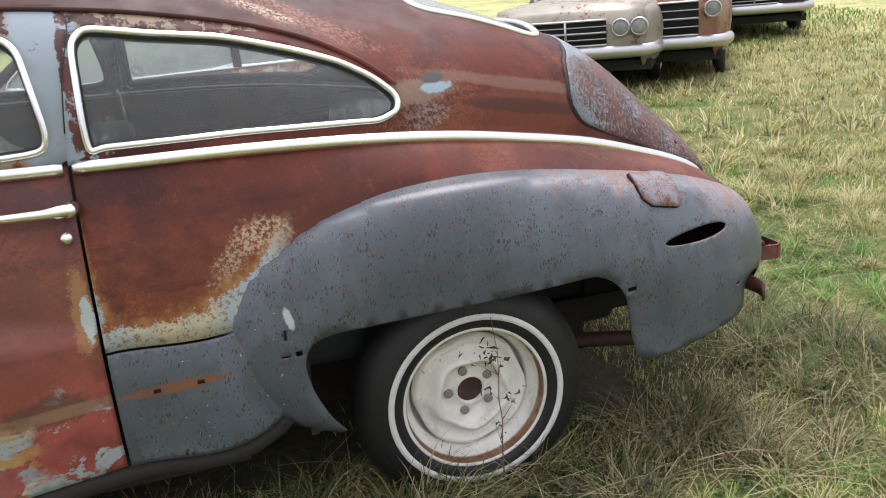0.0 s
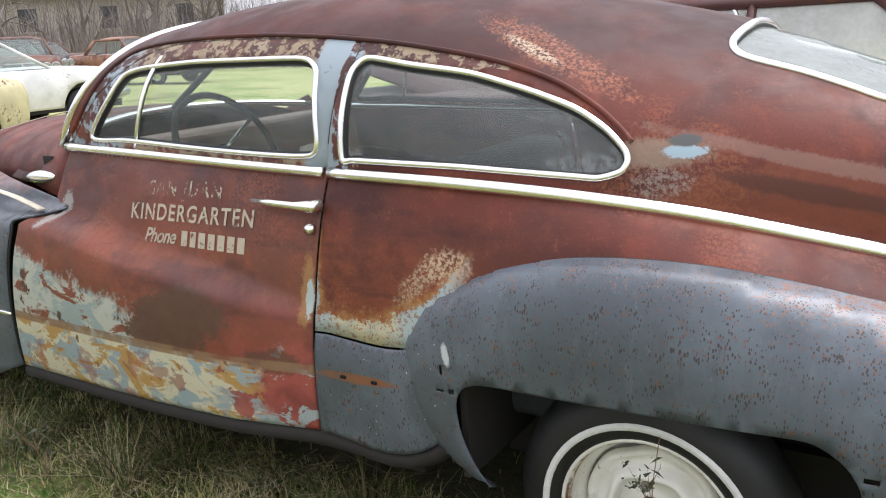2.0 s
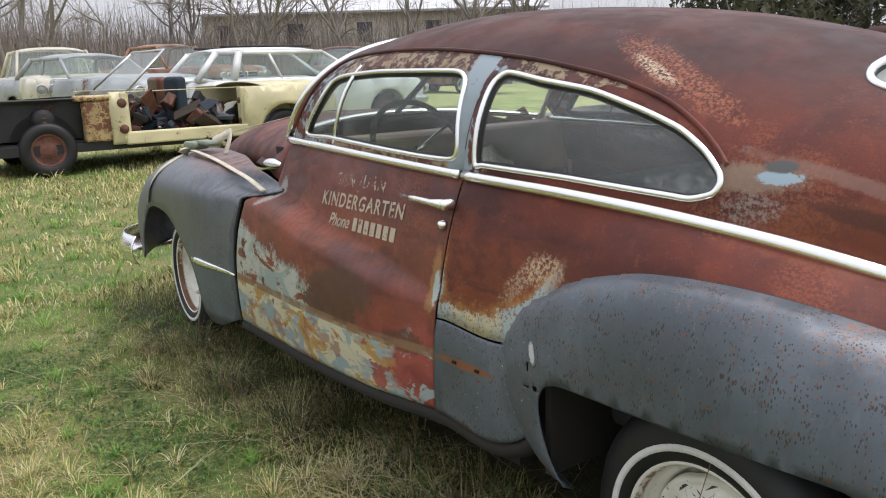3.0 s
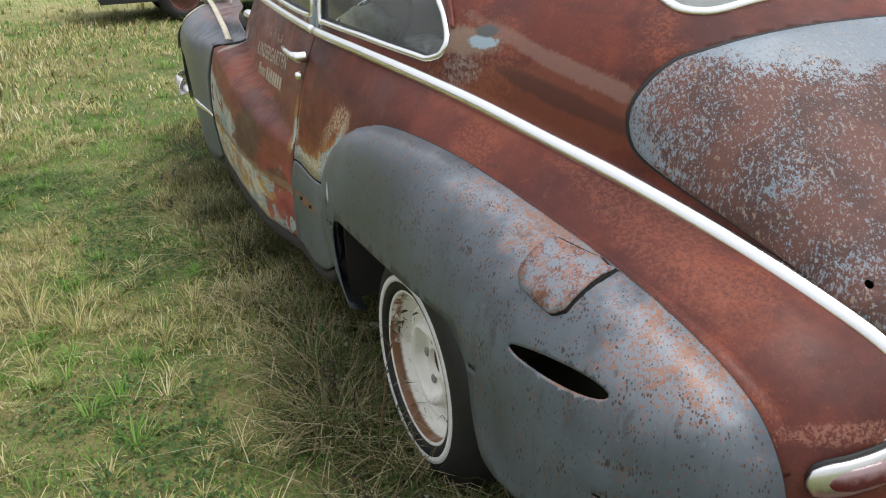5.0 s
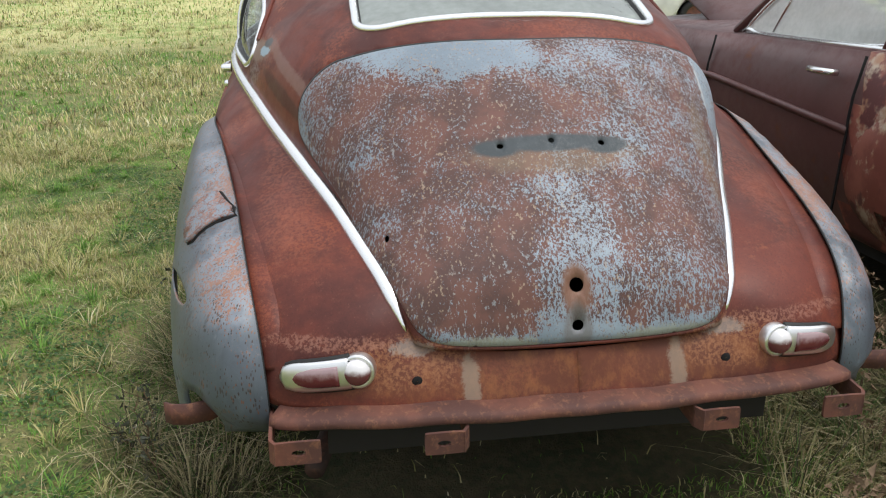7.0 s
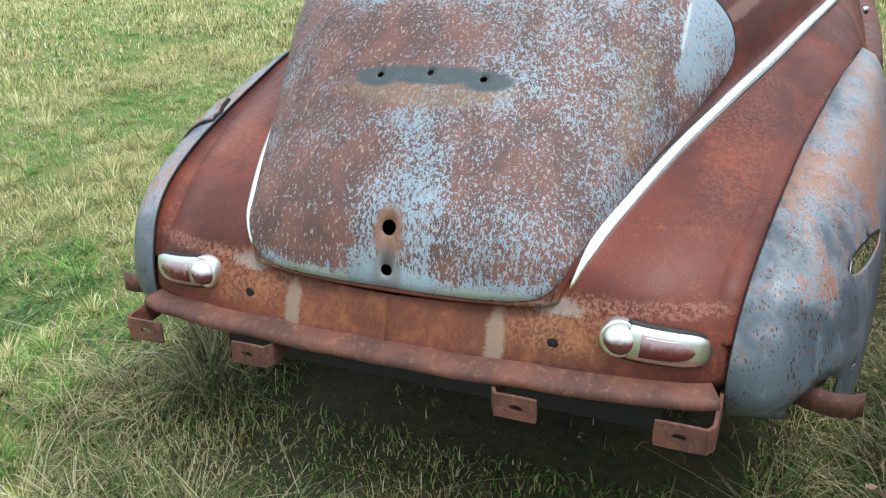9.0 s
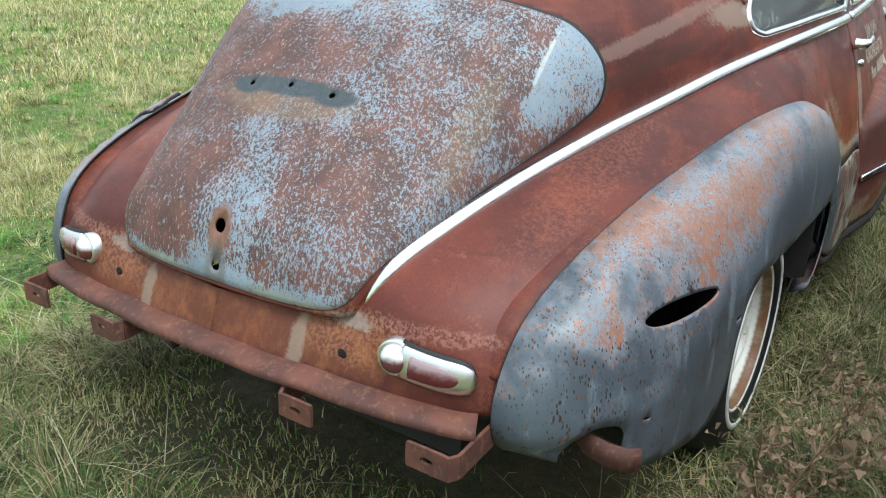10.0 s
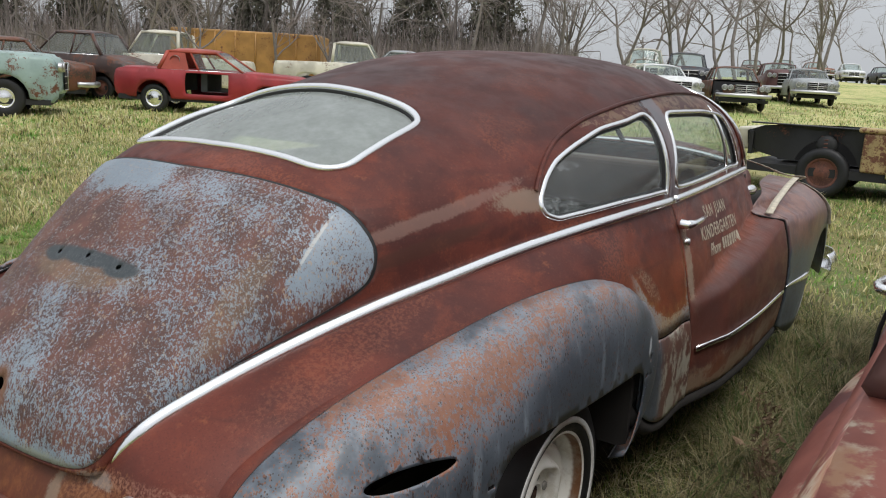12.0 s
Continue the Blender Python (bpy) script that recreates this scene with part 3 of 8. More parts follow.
    c = s.mix(s.times(s.patch((2.08, 0.8, 0.95), (0.03, 0.3, 0.05), 1.0, 40, vec=f), s.times(left, 0.7)), c, (0.36, 0.36, 0.34))
    # right door: chalky patch by the gap
    right = s.math("SUBTRACT", 1.0, left)
    c = s.mix(s.times(s.patch((0.945, -0.9, 0.86), (0.032, 0.3, 0.15), 1.2, 45, soft=0.1, vec=f), s.times(right, 0.75)), c, s.mix(s.noise(30, 4), (0.40, 0.36, 0.28), (0.24, 0.12, 0.07)))
    rgt = s.times(s.times(right, under), 0.85)
    c = s.mix(rgt, c, s.mix(s.step(s.noise(4, 5, 0.6), 0.4, 0.62), (0.075, 0.027, 0.022), (0.125, 0.038, 0.026)))
    c = s.mix(s.times(s.times(right, s.step(s.math("ADD", s.math("SUBTRACT", 0.53, z), ragged), 0.0, 0.06)), 0.7), c, s.mix(s.step(layer2, 0.45, 0.55), (0.28, 0.20, 0.13), (0.20, 0.075, 0.035)))
    c = s.mix(s.times(s.patch((0.925, 0.9, 0.80), (0.022, 0.3, 0.10), 0.9, 35, vec=f), s.times(left, 0.8)), c, (0.34, 0.17, 0.06))
    c = s.mix(s.times(s.patch((0.915, 0.9, 0.785), (0.014, 0.3, 0.05), 1.0, 45, soft=0.08, vec=f), left), c, (0.38, 0.44, 0.42))
    s.bump(s.math("ADD", fine, s.times(layer, 0.7)), 0.25, 0.0015)
    return s.done(c, s.step(layer, 0.3, 0.7, 0.42, 0.66))


def post_paint():
    s = Shade("pale blue paint on the window pillars", 0.55)
    c, fine = oxide(s)
    post = s.times(s.step(s.axis(0), 0.872, 0.882), s.step(s.axis(0), 0.99, 0.96))
    edge = s.times(s.step(s.axis(0), 0.84, 0.87), s.step(s.axis(0), 0.885, 0.878))
    w = s.step(s.math("ADD", s.math("ADD", s.noise(22, 6, 0.72), s.times(s.noise(90, 3), 0.2)), s.math("SUBTRACT", s.times(post, 0.17), s.times(edge, 0.04))), 0.58, 0.63)
    c = s.mix(s.times(w, s.step(s.axis(1), -0.1, 0.1, 0.35, 0.95)), c, s.mix(s.math("MAXIMUM", s.times(s.step(s.axis(0), 0.82, 0.84), s.step(s.axis(0), 0.99, 0.96)), s.step(s.axis(0), 1.75, 1.85)), s.mix(s.noise(14, 4), (0.24, 0.15, 0.085), (0.33, 0.28, 0.19)), (0.29, 0.35, 0.39)))
    s.bump(fine, 0.2, 0.001)
    return s.done(c, 0.6)


def rusty(name, a=(0.15, 0.055, 0.036), b=(0.085, 0.034, 0.026), c3=(0.26, 0.115, 0.06)):
    s = Shade(name, 0.75)
    c = s.mix(s.step(s.noise(9, 5), 0.4, 0.6), a, b)
    n = s.noise(55, 5, 0.7)
    c = s.mix(s.times(s.step(n, 0.5, 0.7), 0.6), c, c3)
    s.bump(n, 0.5, 0.002)
    return s.done(c)


def chrome(name, rough=0.16, tone=0.92):
    s = Shade(name, rough, 1.0)
    n = s.noise(60, 4, 0.7)
    dirt = s.step(s.math("ADD", s.noise(10, 5, 0.65), s.times(n, 0.3)), 0.88, 0.98)
    s.put(s.b.inputs["Metallic"], s.step(dirt, 0, 1, 1.0, 0.2))
    s.bump(s.noise(7, 2), 0.05, 0.002)
    return s.done(s.mix(dirt, (tone, tone, tone), (0.36, 0.30, 0.24)), s.step(n, 0.3, 0.8, rough, rough + 0.12))


def wheel_paint():
    s = Shade("white wheel paint with rusty rim", 0.5)
    p = s.axis(2)
    n = s.noise(30, 5, 0.7)
    c = s.mix(s.step(s.noise(8, 5), 0.35, 0.65), (0.72, 0.70, 0.63), (0.84, 0.83, 0.78))
    x, z = s.axis(0), s.axis(2)
    r = s.math("SQRT", s.math("ADD", s.times(x, x), s.times(z, z)))
    rim = s.times(s.step(r, 0.180, 0.20), s.step(z, 0.14, -0.17, 0.6, 1.0))
    c = s.mix(s.step(s.math("ADD", s.times(rim, 0.30), n), 0.90, 0.99), c, (0.26, 0.11, 0.045))
    ring = s.times(s.step(r, 0.1945, 0.1965), s.step(r, 0.2025, 0.200))
    c = s.mix(s.times(ring, s.step(s.math("ADD", n, s.step(z, 0.15, -0.1, 0.0, 0.25)), 0.42, 0.58)), c, s.mix(n, (0.10, 0.04, 0.02), (0.26, 0.12, 0.05)))
    c = s.mix(s.times(s.step(s.noise(70, 2), 0.70, 0.75), 0.6), c, (0.2, 0.12, 0.07))
    c = s.mix(s.times(s.step(s.noise(12, 5, 0.7), 0.52, 0.68), 0.4), c, (0.42, 0.36, 0.27))
    s.bump(n, 0.15, 0.001)
    return s.done(c)


def glass(name, tint=(0.86, 0.93, 0.90), dust=0.2, film_tone=(0.46, 0.49, 0.49), marks=()):
    """Thin clear glass with a film of dust."""
    s = Shade(name, 0.02)
    t = s.t
    out = t.nodes["Material Output"]
    clear, shine, film = t.nodes.new("ShaderNodeBsdfTransparent"), t.nodes.new("ShaderNodeBsdfGlossy"), t.nodes.new("ShaderNodeBsdfDiffuse")
    clear.inputs[0].default_value, shine.inputs["Roughness"].default_value = (*tint, 1), 0.015
    film.inputs[0].default_value = (*film_tone, 1)
    lw = t.nodes.new("ShaderNodeLayerWeight")
    lw.inputs[0].default_value = 0.5
    fr = s.math("ADD", s.times(s.math("POWER", lw.outputs["Facing"], 5.0), 0.6), 0.035)
    a, b = t.nodes.new("ShaderNodeMixShader"), t.nodes.new("ShaderNodeMixShader")
    n = s.math("ADD", s.times(s.noise(6, 5, 0.6), 0.6), s.times(s.noise(40, 4, 0.65), 0.4))
    coat = s.step(n, 0.3, 0.75, dust * 0.85, dust * 1.25)
    for at, size in marks:
        m = s.patch(at, size, 0.75, 28, soft=0.3, vec=s.side())
        coat = s.math("MAXIMUM", coat, s.times(m, s.step(s.noise(70, 4, 0.7), 0.42, 0.56, 0.04, 0.36)))
    s.put(a.inputs[0], coat)
    t.links.new(clear.outputs[0], a.inputs[1]), t.links.new(film.outputs[0], a.inputs[2])
    t.links.new(fr, b.inputs[0]), t.links.new(a.outputs[0], b.inputs[1]), t.links.new(shine.outputs[0], b.inputs[2])
    t.links.new(b.outputs[0], out.inputs[0])
    return s.m


RUST, PRIMER, LID, DOOR, POST = body_paint(), primer_paint(), lid_paint(), door_paint(), post_paint()
IRON = rusty("rusted iron")
CHROME = chrome("weathered chrome")
GLASS, REAR_GLASS = glass("dusty side glass", dust=0.15, marks=[((0.20, 0.75, 1.135), (0.09, 0.3, 0.035)), ((0.12, 0.75, 1.17), (0.03, 0.3, 0.06)), ((0.81, 0.75, 1.17), (0.03, 0.3, 0.06)), ((0.24, 0.7, 1.25), (0.12, 0.3, 0.015)), ((0.8, 0.7, 1.385), (0.10, 0.3, 0.02))]), glass("milky rear glass", dust=0.42, film_tone=(0.58, 0.63, 0.60))
RUBBER = material("perished black rubber", (0.010, 0.010, 0.011), 0.55, bump=0.3, scale=20)
SEAL = material("black rubber seal", (0.012, 0.012, 0.012), 0.6)
WHITEWALL = material("dirty white sidewall", (0.68, 0.68, 0.66), 0.6, vary=0.12)
WHEEL = wheel_paint()
# near-black colour that stands in for shade in gaps, holes and cavities
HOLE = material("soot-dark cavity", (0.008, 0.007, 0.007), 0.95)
DARK = material("grimy dark underside", (0.022, 0.019, 0.017), 0.9)
CLOTH = material("grey-green seat cloth", (0.045, 0.05, 0.05), 0.95, scale=14)
TRIM_CARD = material("dark interior card", (0.03, 0.032, 0.033), 0.9)
DASH = material("brown metal dashboard", (0.16, 0.09, 0.065), 0.5)
RAG = material("cream rag", (0.55, 0.50, 0.40), 0.95)
def bleached(name, dark, pale):
    """Old chalky lamp glass: the sky's reflection put in as pale upward faces."""
    s = Shade(name, 0.12)
    g = s.t.nodes.new("ShaderNodeNewGeometry")
    sep = s.t.nodes.new("ShaderNodeSeparateXYZ")
    s.t.links.new(g.outputs["Normal"], sep.inputs[0])
    k = s.step(s.math("ADD", sep.outputs[2], s.times(s.math("SUBTRACT", s.noise(60, 4), 0.5), 0.5)), -0.05, 0.45)
    return s.done(s.mix(k, dark, pale))


LENS = bleached("faded red lamp glass", (0.12, 0.025, 0.028), (0.33, 0.23, 0.24))
LENS_PALE = bleached("chalked round lamp glass", (0.13, 0.04, 0.04), (0.70, 0.68, 0.69))
def worn_letters(name, keep):
    """Sign paint flaking off: bare where it is gone."""
    s = Shade(name, 0.7)
    n = s.math("ADD", s.times(s.noise(38, 4, 0.7), 0.6), s.times(s.noise(160, 3, 0.7), 0.4))
    s.put(s.b.inputs["Alpha"], s.step(n, keep + 0.035, keep - 0.035))
    return s.done(s.mix(s.noise(70, 3), (0.52, 0.46, 0.36), (0.40, 0.33, 0.24)))


LETTER, LETTER_FAINT = worn_letters("worn cream sign paint", 0.58), worn_letters("nearly gone cream sign paint", 0.475)
WEB = material("cream webbing", (0.55, 0.50, 0.40), 0.85, vary=0.2, scale=40)

# ---- the fastback coupe: body surfaces ----
# centre line (x, z), belt line (x, y, z) and the fullness of the section
UPPER = [
    (0.00, 1.90, 1.545, 2.18, 0.725, 1.150, 2.8),
    (0.12, 1.55, 1.592, 1.75, 0.760, 1.141, 2.8),
    (0.24, 1.20, 1.608, 1.25, 0.788, 1.126, 2.7),
    (0.36, 0.80, 1.588, 0.85, 0.797, 1.114, 2.5),
    (0.46, 0.45, 1.545, 0.48, 0.775, 1.099, 2.1),
    (0.54, 0.18, 1.490, 0.20, 0.732, 1.074, 1.9),
    (0.61, -0.06, 1.428, -0.05, 0.675, 1.038, 2.0),
    (0.68, -0.26, 1.362, -0.28, 0.612, 0.990, 2.4),
    (0.76, -0.50, 1.258, -0.50, 0.540, 0.936, 2.6),
    (0.83, -0.70, 1.142, -0.70, 0.462, 0.868, 2.2),
    (0.89, -0.86, 1.002, -0.86, 0.407, 0.808, 1.9),
    (0.94, -0.98, 0.880, -0.965, 0.367, 0.757, 2.0),
    (0.975, -1.056, 0.775, -1.02, 0.348, 0.715, 2.2),
    (1.00, -1.088, 0.650, -1.045, 0.330, 0.665, 2.4),
]


def upper(s, q):
    """Roof and tail: s from the windscreen back to the lid's lower edge, q from -1 (right belt) over 0 (middle) to 1 (left belt)."""
    t = spline(UPPER, s)
    a = np.abs(q) * math.pi / 2
    e = 2 / t[..., 5]
    y = t[..., 3] * np.sin(a) ** e
    h = np.clip(np.cos(a), 0, 1) ** e
    return np.stack([t[..., 2] + (t[..., 0] - t[..., 2]) * h, np.sign(q) * y, t[..., 4] + (t[..., 1] - t[..., 4]) * h], -1)


# belt (x, y, z), middle (x, y, z) and lower edge (x, y, z) of the sides, from the cowl round to the middle of the tail
LOWER = [
    (0.0, 2.18, 0.725, 1.150, 2.20, 0.87, 0.86, 2.30, 0.90, 0.37),
    (1.0, 1.60, 0.770, 1.137, 1.60, 0.92, 0.84, 1.60, 0.92, 0.385),
    (2.0, 0.90, 0.797, 1.116, 0.90, 0.938, 0.83, 0.90, 0.925, 0.41),
    (2.6, 0.55, 0.780, 1.102, 0.55, 0.93, 0.83, 0.56, 0.91, 0.42),
    (3.2, 0.20, 0.732, 1.074, 0.20, 0.885, 0.97, 0.20, 0.85, 0.78),
    (3.8, -0.10, 0.662, 1.028, -0.10, 0.775, 0.972, -0.10, 0.85, 0.87),
    (4.4, -0.40, 0.572, 0.962, -0.40, 0.685, 0.933, -0.40, 0.79, 0.83),
    (5.0, -0.70, 0.462, 0.868, -0.72, 0.605, 0.863, -0.72, 0.735, 0.77),
    (5.4, -0.88, 0.400, 0.798, -0.92, 0.575, 0.803, -0.92, 0.69, 0.67),
    (5.8, -1.01, 0.352, 0.725, -1.075, 0.53, 0.70, -1.035, 0.632, 0.545),
    (6.1, -1.047, 0.300, 0.655, -1.085, 0.40, 0.62, -1.085, 0.47, 0.545),
    (6.4, -1.062, 0.200, 0.643, -1.092, 0.24, 0.60, -1.105, 0.27, 0.548),
    (7.0, -1.086, 0.000, 0.643, -1.10, 0.0, 0.60, -1.118, 0.0, 0.55),
]


def lower(p, v):
    """The body's sides from the belt (v = 0) to the lower edge (v = 1)."""
    t = spline(LOWER, p)
    v = np.asarray(v)[..., None]
    a = (1 - v) ** 2 * t[..., 0:3] + 2 * v * (1 - v) * t[..., 3:6] + v**2 * t[..., 6:9]
    # the front wing's swelling runs back over the door and dies out at its rear edge
    x, z = a[..., 0], a[..., 2]
    crest = np.interp(x, [0.88, 1.35, 1.6, 1.95, 2.2], [0.755, 0.83, 0.862, 0.925, 0.945])
    k = np.clip((x - 0.86) / 1.3, 0, 1) ** 0.8
    below = np.clip((crest - z) / 0.034, 0, 1)
    swell = np.interp(x, [0.9, 1.5, 2.15], [0.045, 0.09, 0.13]) * np.clip(k * 3, 0, 1) * np.sin(below * math.pi / 2) * (1 - 0.75 * np.clip((crest - 0.12 - z) / 0.5, 0, 1) ** 1.5)
    a[..., 1] = a[..., 1] + np.where(x > 0.86, swell, 0)
    return a


# rear wing: outline in side view (x, z), its seam's y and the roundness there
WING_SEAM = [
    (0.385, 0.335, 0.86, 0.05), (0.47, 0.372, 0.86, 0.08), (0.55, 0.425, 0.86, 0.11), (0.61, 0.49, 0.86, 0.12), (0.645, 0.57, 0.86, 0.13),
    (0.650, 0.66, 0.86, 0.14), (0.625, 0.735, 0.86, 0.15), (0.57, 0.80, 0.855, 0.17), (0.48, 0.86, 0.85, 0.19), (0.36, 0.91, 0.845, 0.21), (0.2, 0.945, 0.835, 0.23),
    (0.0, 0.955, 0.815, 0.25), (-0.2, 0.936, 0.778, 0.26), (-0.43, 0.893, 0.738, 0.27), (-0.6, 0.857, 0.71, 0.28), (-0.76, 0.815, 0.687, 0.29), (-0.89, 0.765, 0.667, 0.30),
    (-0.97, 0.712, 0.652, 0.30), (-1.012, 0.652, 0.642, 0.30), (-1.034, 0.59, 0.636, 0.30), (-1.038, 0.54, 0.634, 0.28), (-1.028, 0.495, 0.636, 0.26), (-1.0, 0.462, 0.64, 0.24),
]
WING_FOOT = [
    (-0.965, 0.450), (-0.958, 0.500), (-0.935, 0.524), (-0.895, 0.520), (-0.872, 0.495), (-0.866, 0.425), (-0.80, 0.402), (-0.70, 0.376), (-0.60, 0.360), (-0.52, 0.358), (-0.475, 0.38), (-0.455, 0.44), (-0.447, 0.50), (-0.437, 0.565), (-0.408, 0.611), (-0.363, 0.641), (-0.317, 0.650),
    (-0.139, 0.644), (0.11, 0.641), (0.349, 0.641), (0.405, 0.633), (0.436, 0.615), (0.452, 0.571), (0.44, 0.496), (0.409, 0.421), (0.372, 0.365),
]
seam = rounded(np.array(WING_SEAM), 10, 0.5, closed=False)


def wing(x, z):
    """The rear wing's outer face over the side view."""
    x, z = np.asarray(x, float), np.asarray(z, float)
    p0, p1 = seam[:-1, :2], seam[1:, :2]
    e = p1 - p0
    w = ((x[:, None] - p0[:, 0]) * e[:, 0] + (z[:, None] - p0[:, 1]) * e[:, 1]) / (e**2).sum(1)
    w = np.clip(w, 0, 1)
    dd = np.hypot(x[:, None] - p0[:, 0] - w * e[:, 0], z[:, None] - p0[:, 1] - w * e[:, 1])
    i = dd.argmin(1)
    j = np.arange(len(x))
    w, d = w[j, i], dd[j, i]
    ys, r = seam[i, 2] * (1 - w) + seam[i + 1, 2] * w, seam[i, 3] * (1 - w) + seam[i + 1, 3] * w
    out = np.interp(x, [-1.05, -0.8, -0.6, -0.3, 0.3, 0.65], [0.80, 0.86, 0.89, 0.912, 0.925, 0.925]) - 0.25 * np.clip(0.55 - z, 0, 1) ** 2
    k = np.clip(1 - d / r, 0, 1)
    y = out - (out - ys) * (1 - np.sqrt(np.clip(1 - k**2, 0, 1)))
    return np.stack([x, y, z], -1)


car = empty("fastback_coupe", "rust-red and grey-primed old fastback coupe in the grass", "car")

# ---- its panels ----
UV = np.array([3.6, 1.2])   # parameters to rough metres, for even triangles


def upper_uv(a, b):
    return upper(a / UV[0], b / UV[1])


def on_upper(points, axes=(0, 2), side=1):
    lo, hi = ((0, 0.02), (1, 1)) if side > 0 else ((0, -1), (1, -0.02))
    return find(upper, lo, hi, points, list(axes)) * UV


QWIN = rounded([(0.848, 1.150), (0.848, 1.30), (0.845, 1.375), (0.81, 1.402), (0.68, 1.380), (0.515, 1.353), (0.36, 1.308), (0.24, 1.264), (0.16, 1.218), (0.112, 1.176), (0.100, 1.150), (0.112, 1.126), (0.16, 1.112), (0.22, 1.116), (0.356, 1.126), (0.504, 1.136), (0.68, 1.142), (0.81, 1.146)], 5)
DWIN = rounded([(1.98, 1.180), (1.885, 1.305), (1.83, 1.378), (1.735, 1.400), (1.50, 1.412), (1.36, 1.413), (1.05, 1.410), (0.985, 1.395), (0.955, 1.355), (0.930, 1.20), (0.955, 1.155), (1.13, 1.152), (1.42, 1.161), (1.775, 1.176)], 5)
DOOR_TOP = rounded([(0.897, 1.13), (0.875, 1.30), (0.86, 1.444), (1.10, 1.462), (1.40, 1.472), (1.65, 1.462), (1.80, 1.42), (1.95, 1.32), (2.10, 1.165)], 5, 0.4, closed=False)
RWIN = [(-0.032, 0.0), (-0.034, 0.13), (-0.032, 0.24), (-0.034, 0.31), (-0.055, 0.36), (-0.10, 0.383), (-0.21, 0.393), (-0.32, 0.394), (-0.385, 0.391), (-0.425, 0.366), (-0.447, 0.325), (-0.456, 0.25), (-0.463, 0.15), (-0.466, 0.0)]
LIDE = [(-0.572, 0.0), (-0.566, 0.12), (-0.550, 0.24), (-0.527, 0.34), (-0.503, 0.41)]
LID_FOOT = [(0.753, 0.58), (0.747, 0.70), (0.744, 0.81), (0.748, 0.885), (0.758, 0.930), (0.785, 0.948), (0.825, 0.948), (0.86, 0.945), (0.90, 0.94), (0.94, 0.925), (0.968, 0.895), (0.985, 0.84), (0.994, 0.73), (0.9975, 0.58), (0.9985, 0.3), (0.9985, 0.0)]


def even(loop, step):
    """A closed outline resampled at equal steps."""
    p = np.vstack([loop, loop[:1]])
    d = np.r_[0, np.cumsum(np.linalg.norm(np.diff(p, axis=0), axis=1))]
    t = np.linspace(0, d[-1], int(d[-1] / step) + 1)[:-1]
    return np.stack([np.interp(t, d, p[:, 0]), np.interp(t, d, p[:, 1])], 1)


def symmetric(half):
    """A closed outline from its half at y >= 0, first and last points on the middle."""
    h = np.array(half)
    return np.vstack([h, (h * [1, -1])[-2:0:-1]]) if abs(h[-1][1]) < 1e-9 else np.vstack([h, (h * [1, -1])[:0:-1]])


half = on_upper(rounded(RWIN, 4, 0.5, closed=False), (0, 1))
half[0, 1] = half[-1, 1] = 0
rwin = symmetric(half)
half = on_upper(LIDE, (0, 1))
half[0, 1] = 0
half = rounded(np.vstack([half, np.array(LID_FOOT) * UV]), 5, 0.5, closed=False)
lid = even(symmetric(half), 0.014)
qwl, dwl = on_upper(QWIN), on_upper(DWIN)
door_top = on_upper(DOOR_TOP)
qwr, dwr = qwl * [1, -1], dwl * [1, -1]
dl_s0, dl_s1 = door_top[0, 0], door_top[-1, 0]
# the shell round the doors' openings
edge_l = [(UV[0] * s, UV[1]) for s in np.linspace(1, dl_s0 / UV[0], 40)]
left = edge_l + [tuple(q) for q in door_top]
ring = [(0.0, q) for q in np.linspace(door_top[-1, 1] * 0.96, -door_top[-1, 1] * 0.96, 30)]
right = [(a, -b) for a, b in left[::-1]]
foot = [(UV[0], q) for q in np.linspace(-UV[1], UV[1], 60)[1:-1]]
outline = left + ring + right + foot
shell = skin("roof_shell", upper_uv, outline, [qwl, qwr, rwin, lid], 0.03, RUST, car)


def lid_surface(a, b):
    """The lid stands a little proud of the body, its rim rolled down."""
    p = upper_uv(a, b)
    e = 1e-3
    n = np.cross(upper_uv(np.asarray(a) + e, b) - p, upper_uv(a, np.asarray(b) + e) - p)
    n /= np.linalg.norm(n, axis=1)[:, None] + 1e-12
    n *= np.sign((n * (p - np.array([-0.3, 0, 0.6]))).sum(1))[:, None]
    q = np.stack([np.asarray(a), np.asarray(b)], 1)
    e0, e1 = lid, np.roll(lid, -1, 0) - lid
    w = np.clip(((q[:, None] - e0[None]) * e1[None]).sum(2) / ((e1**2).sum(1)[None] + 1e-12), 0, 1)
    d = np.min(np.linalg.norm(q[:, None] - e0[None] - w[..., None] * e1[None], axis=2), axis=1)
    k = np.clip(1 - d / 0.014, 0, 1)
    return p + n * (0.012 * (np.sqrt(1 - k**2)) - 0.004)[:, None]


def ring_points(loop, offsets):
    """Points at small distances inside a closed outline."""
    t = np.roll(loop, -1, 0) - np.roll(loop, 1, 0)
    n = np.stack([-t[:, 1], t[:, 0]], 1) / (np.linalg.norm(t, axis=1)[:, None] + 1e-12)
    c = inside(loop, loop + n * 0.004).mean() > 0.5
    return np.vstack([loop + (n if c else -n) * o for o in offsets])


KEY = find(upper, (0, -1), (1, 1), [(-1.057, 0.0), (-0.838, 0.0), (-0.838, 0.113), (-0.838, -0.113), (-1.078, 0.0), (-0.909, 0.365), (-1.0, -0.02)], [0, 1]) * UV


def dot(at, r):
    return [(at[0] + r * math.cos(k * math.pi / 6) * 1.1, at[1] + r * 2.3 * math.sin(k * math.pi / 6)) for k in range(12)]


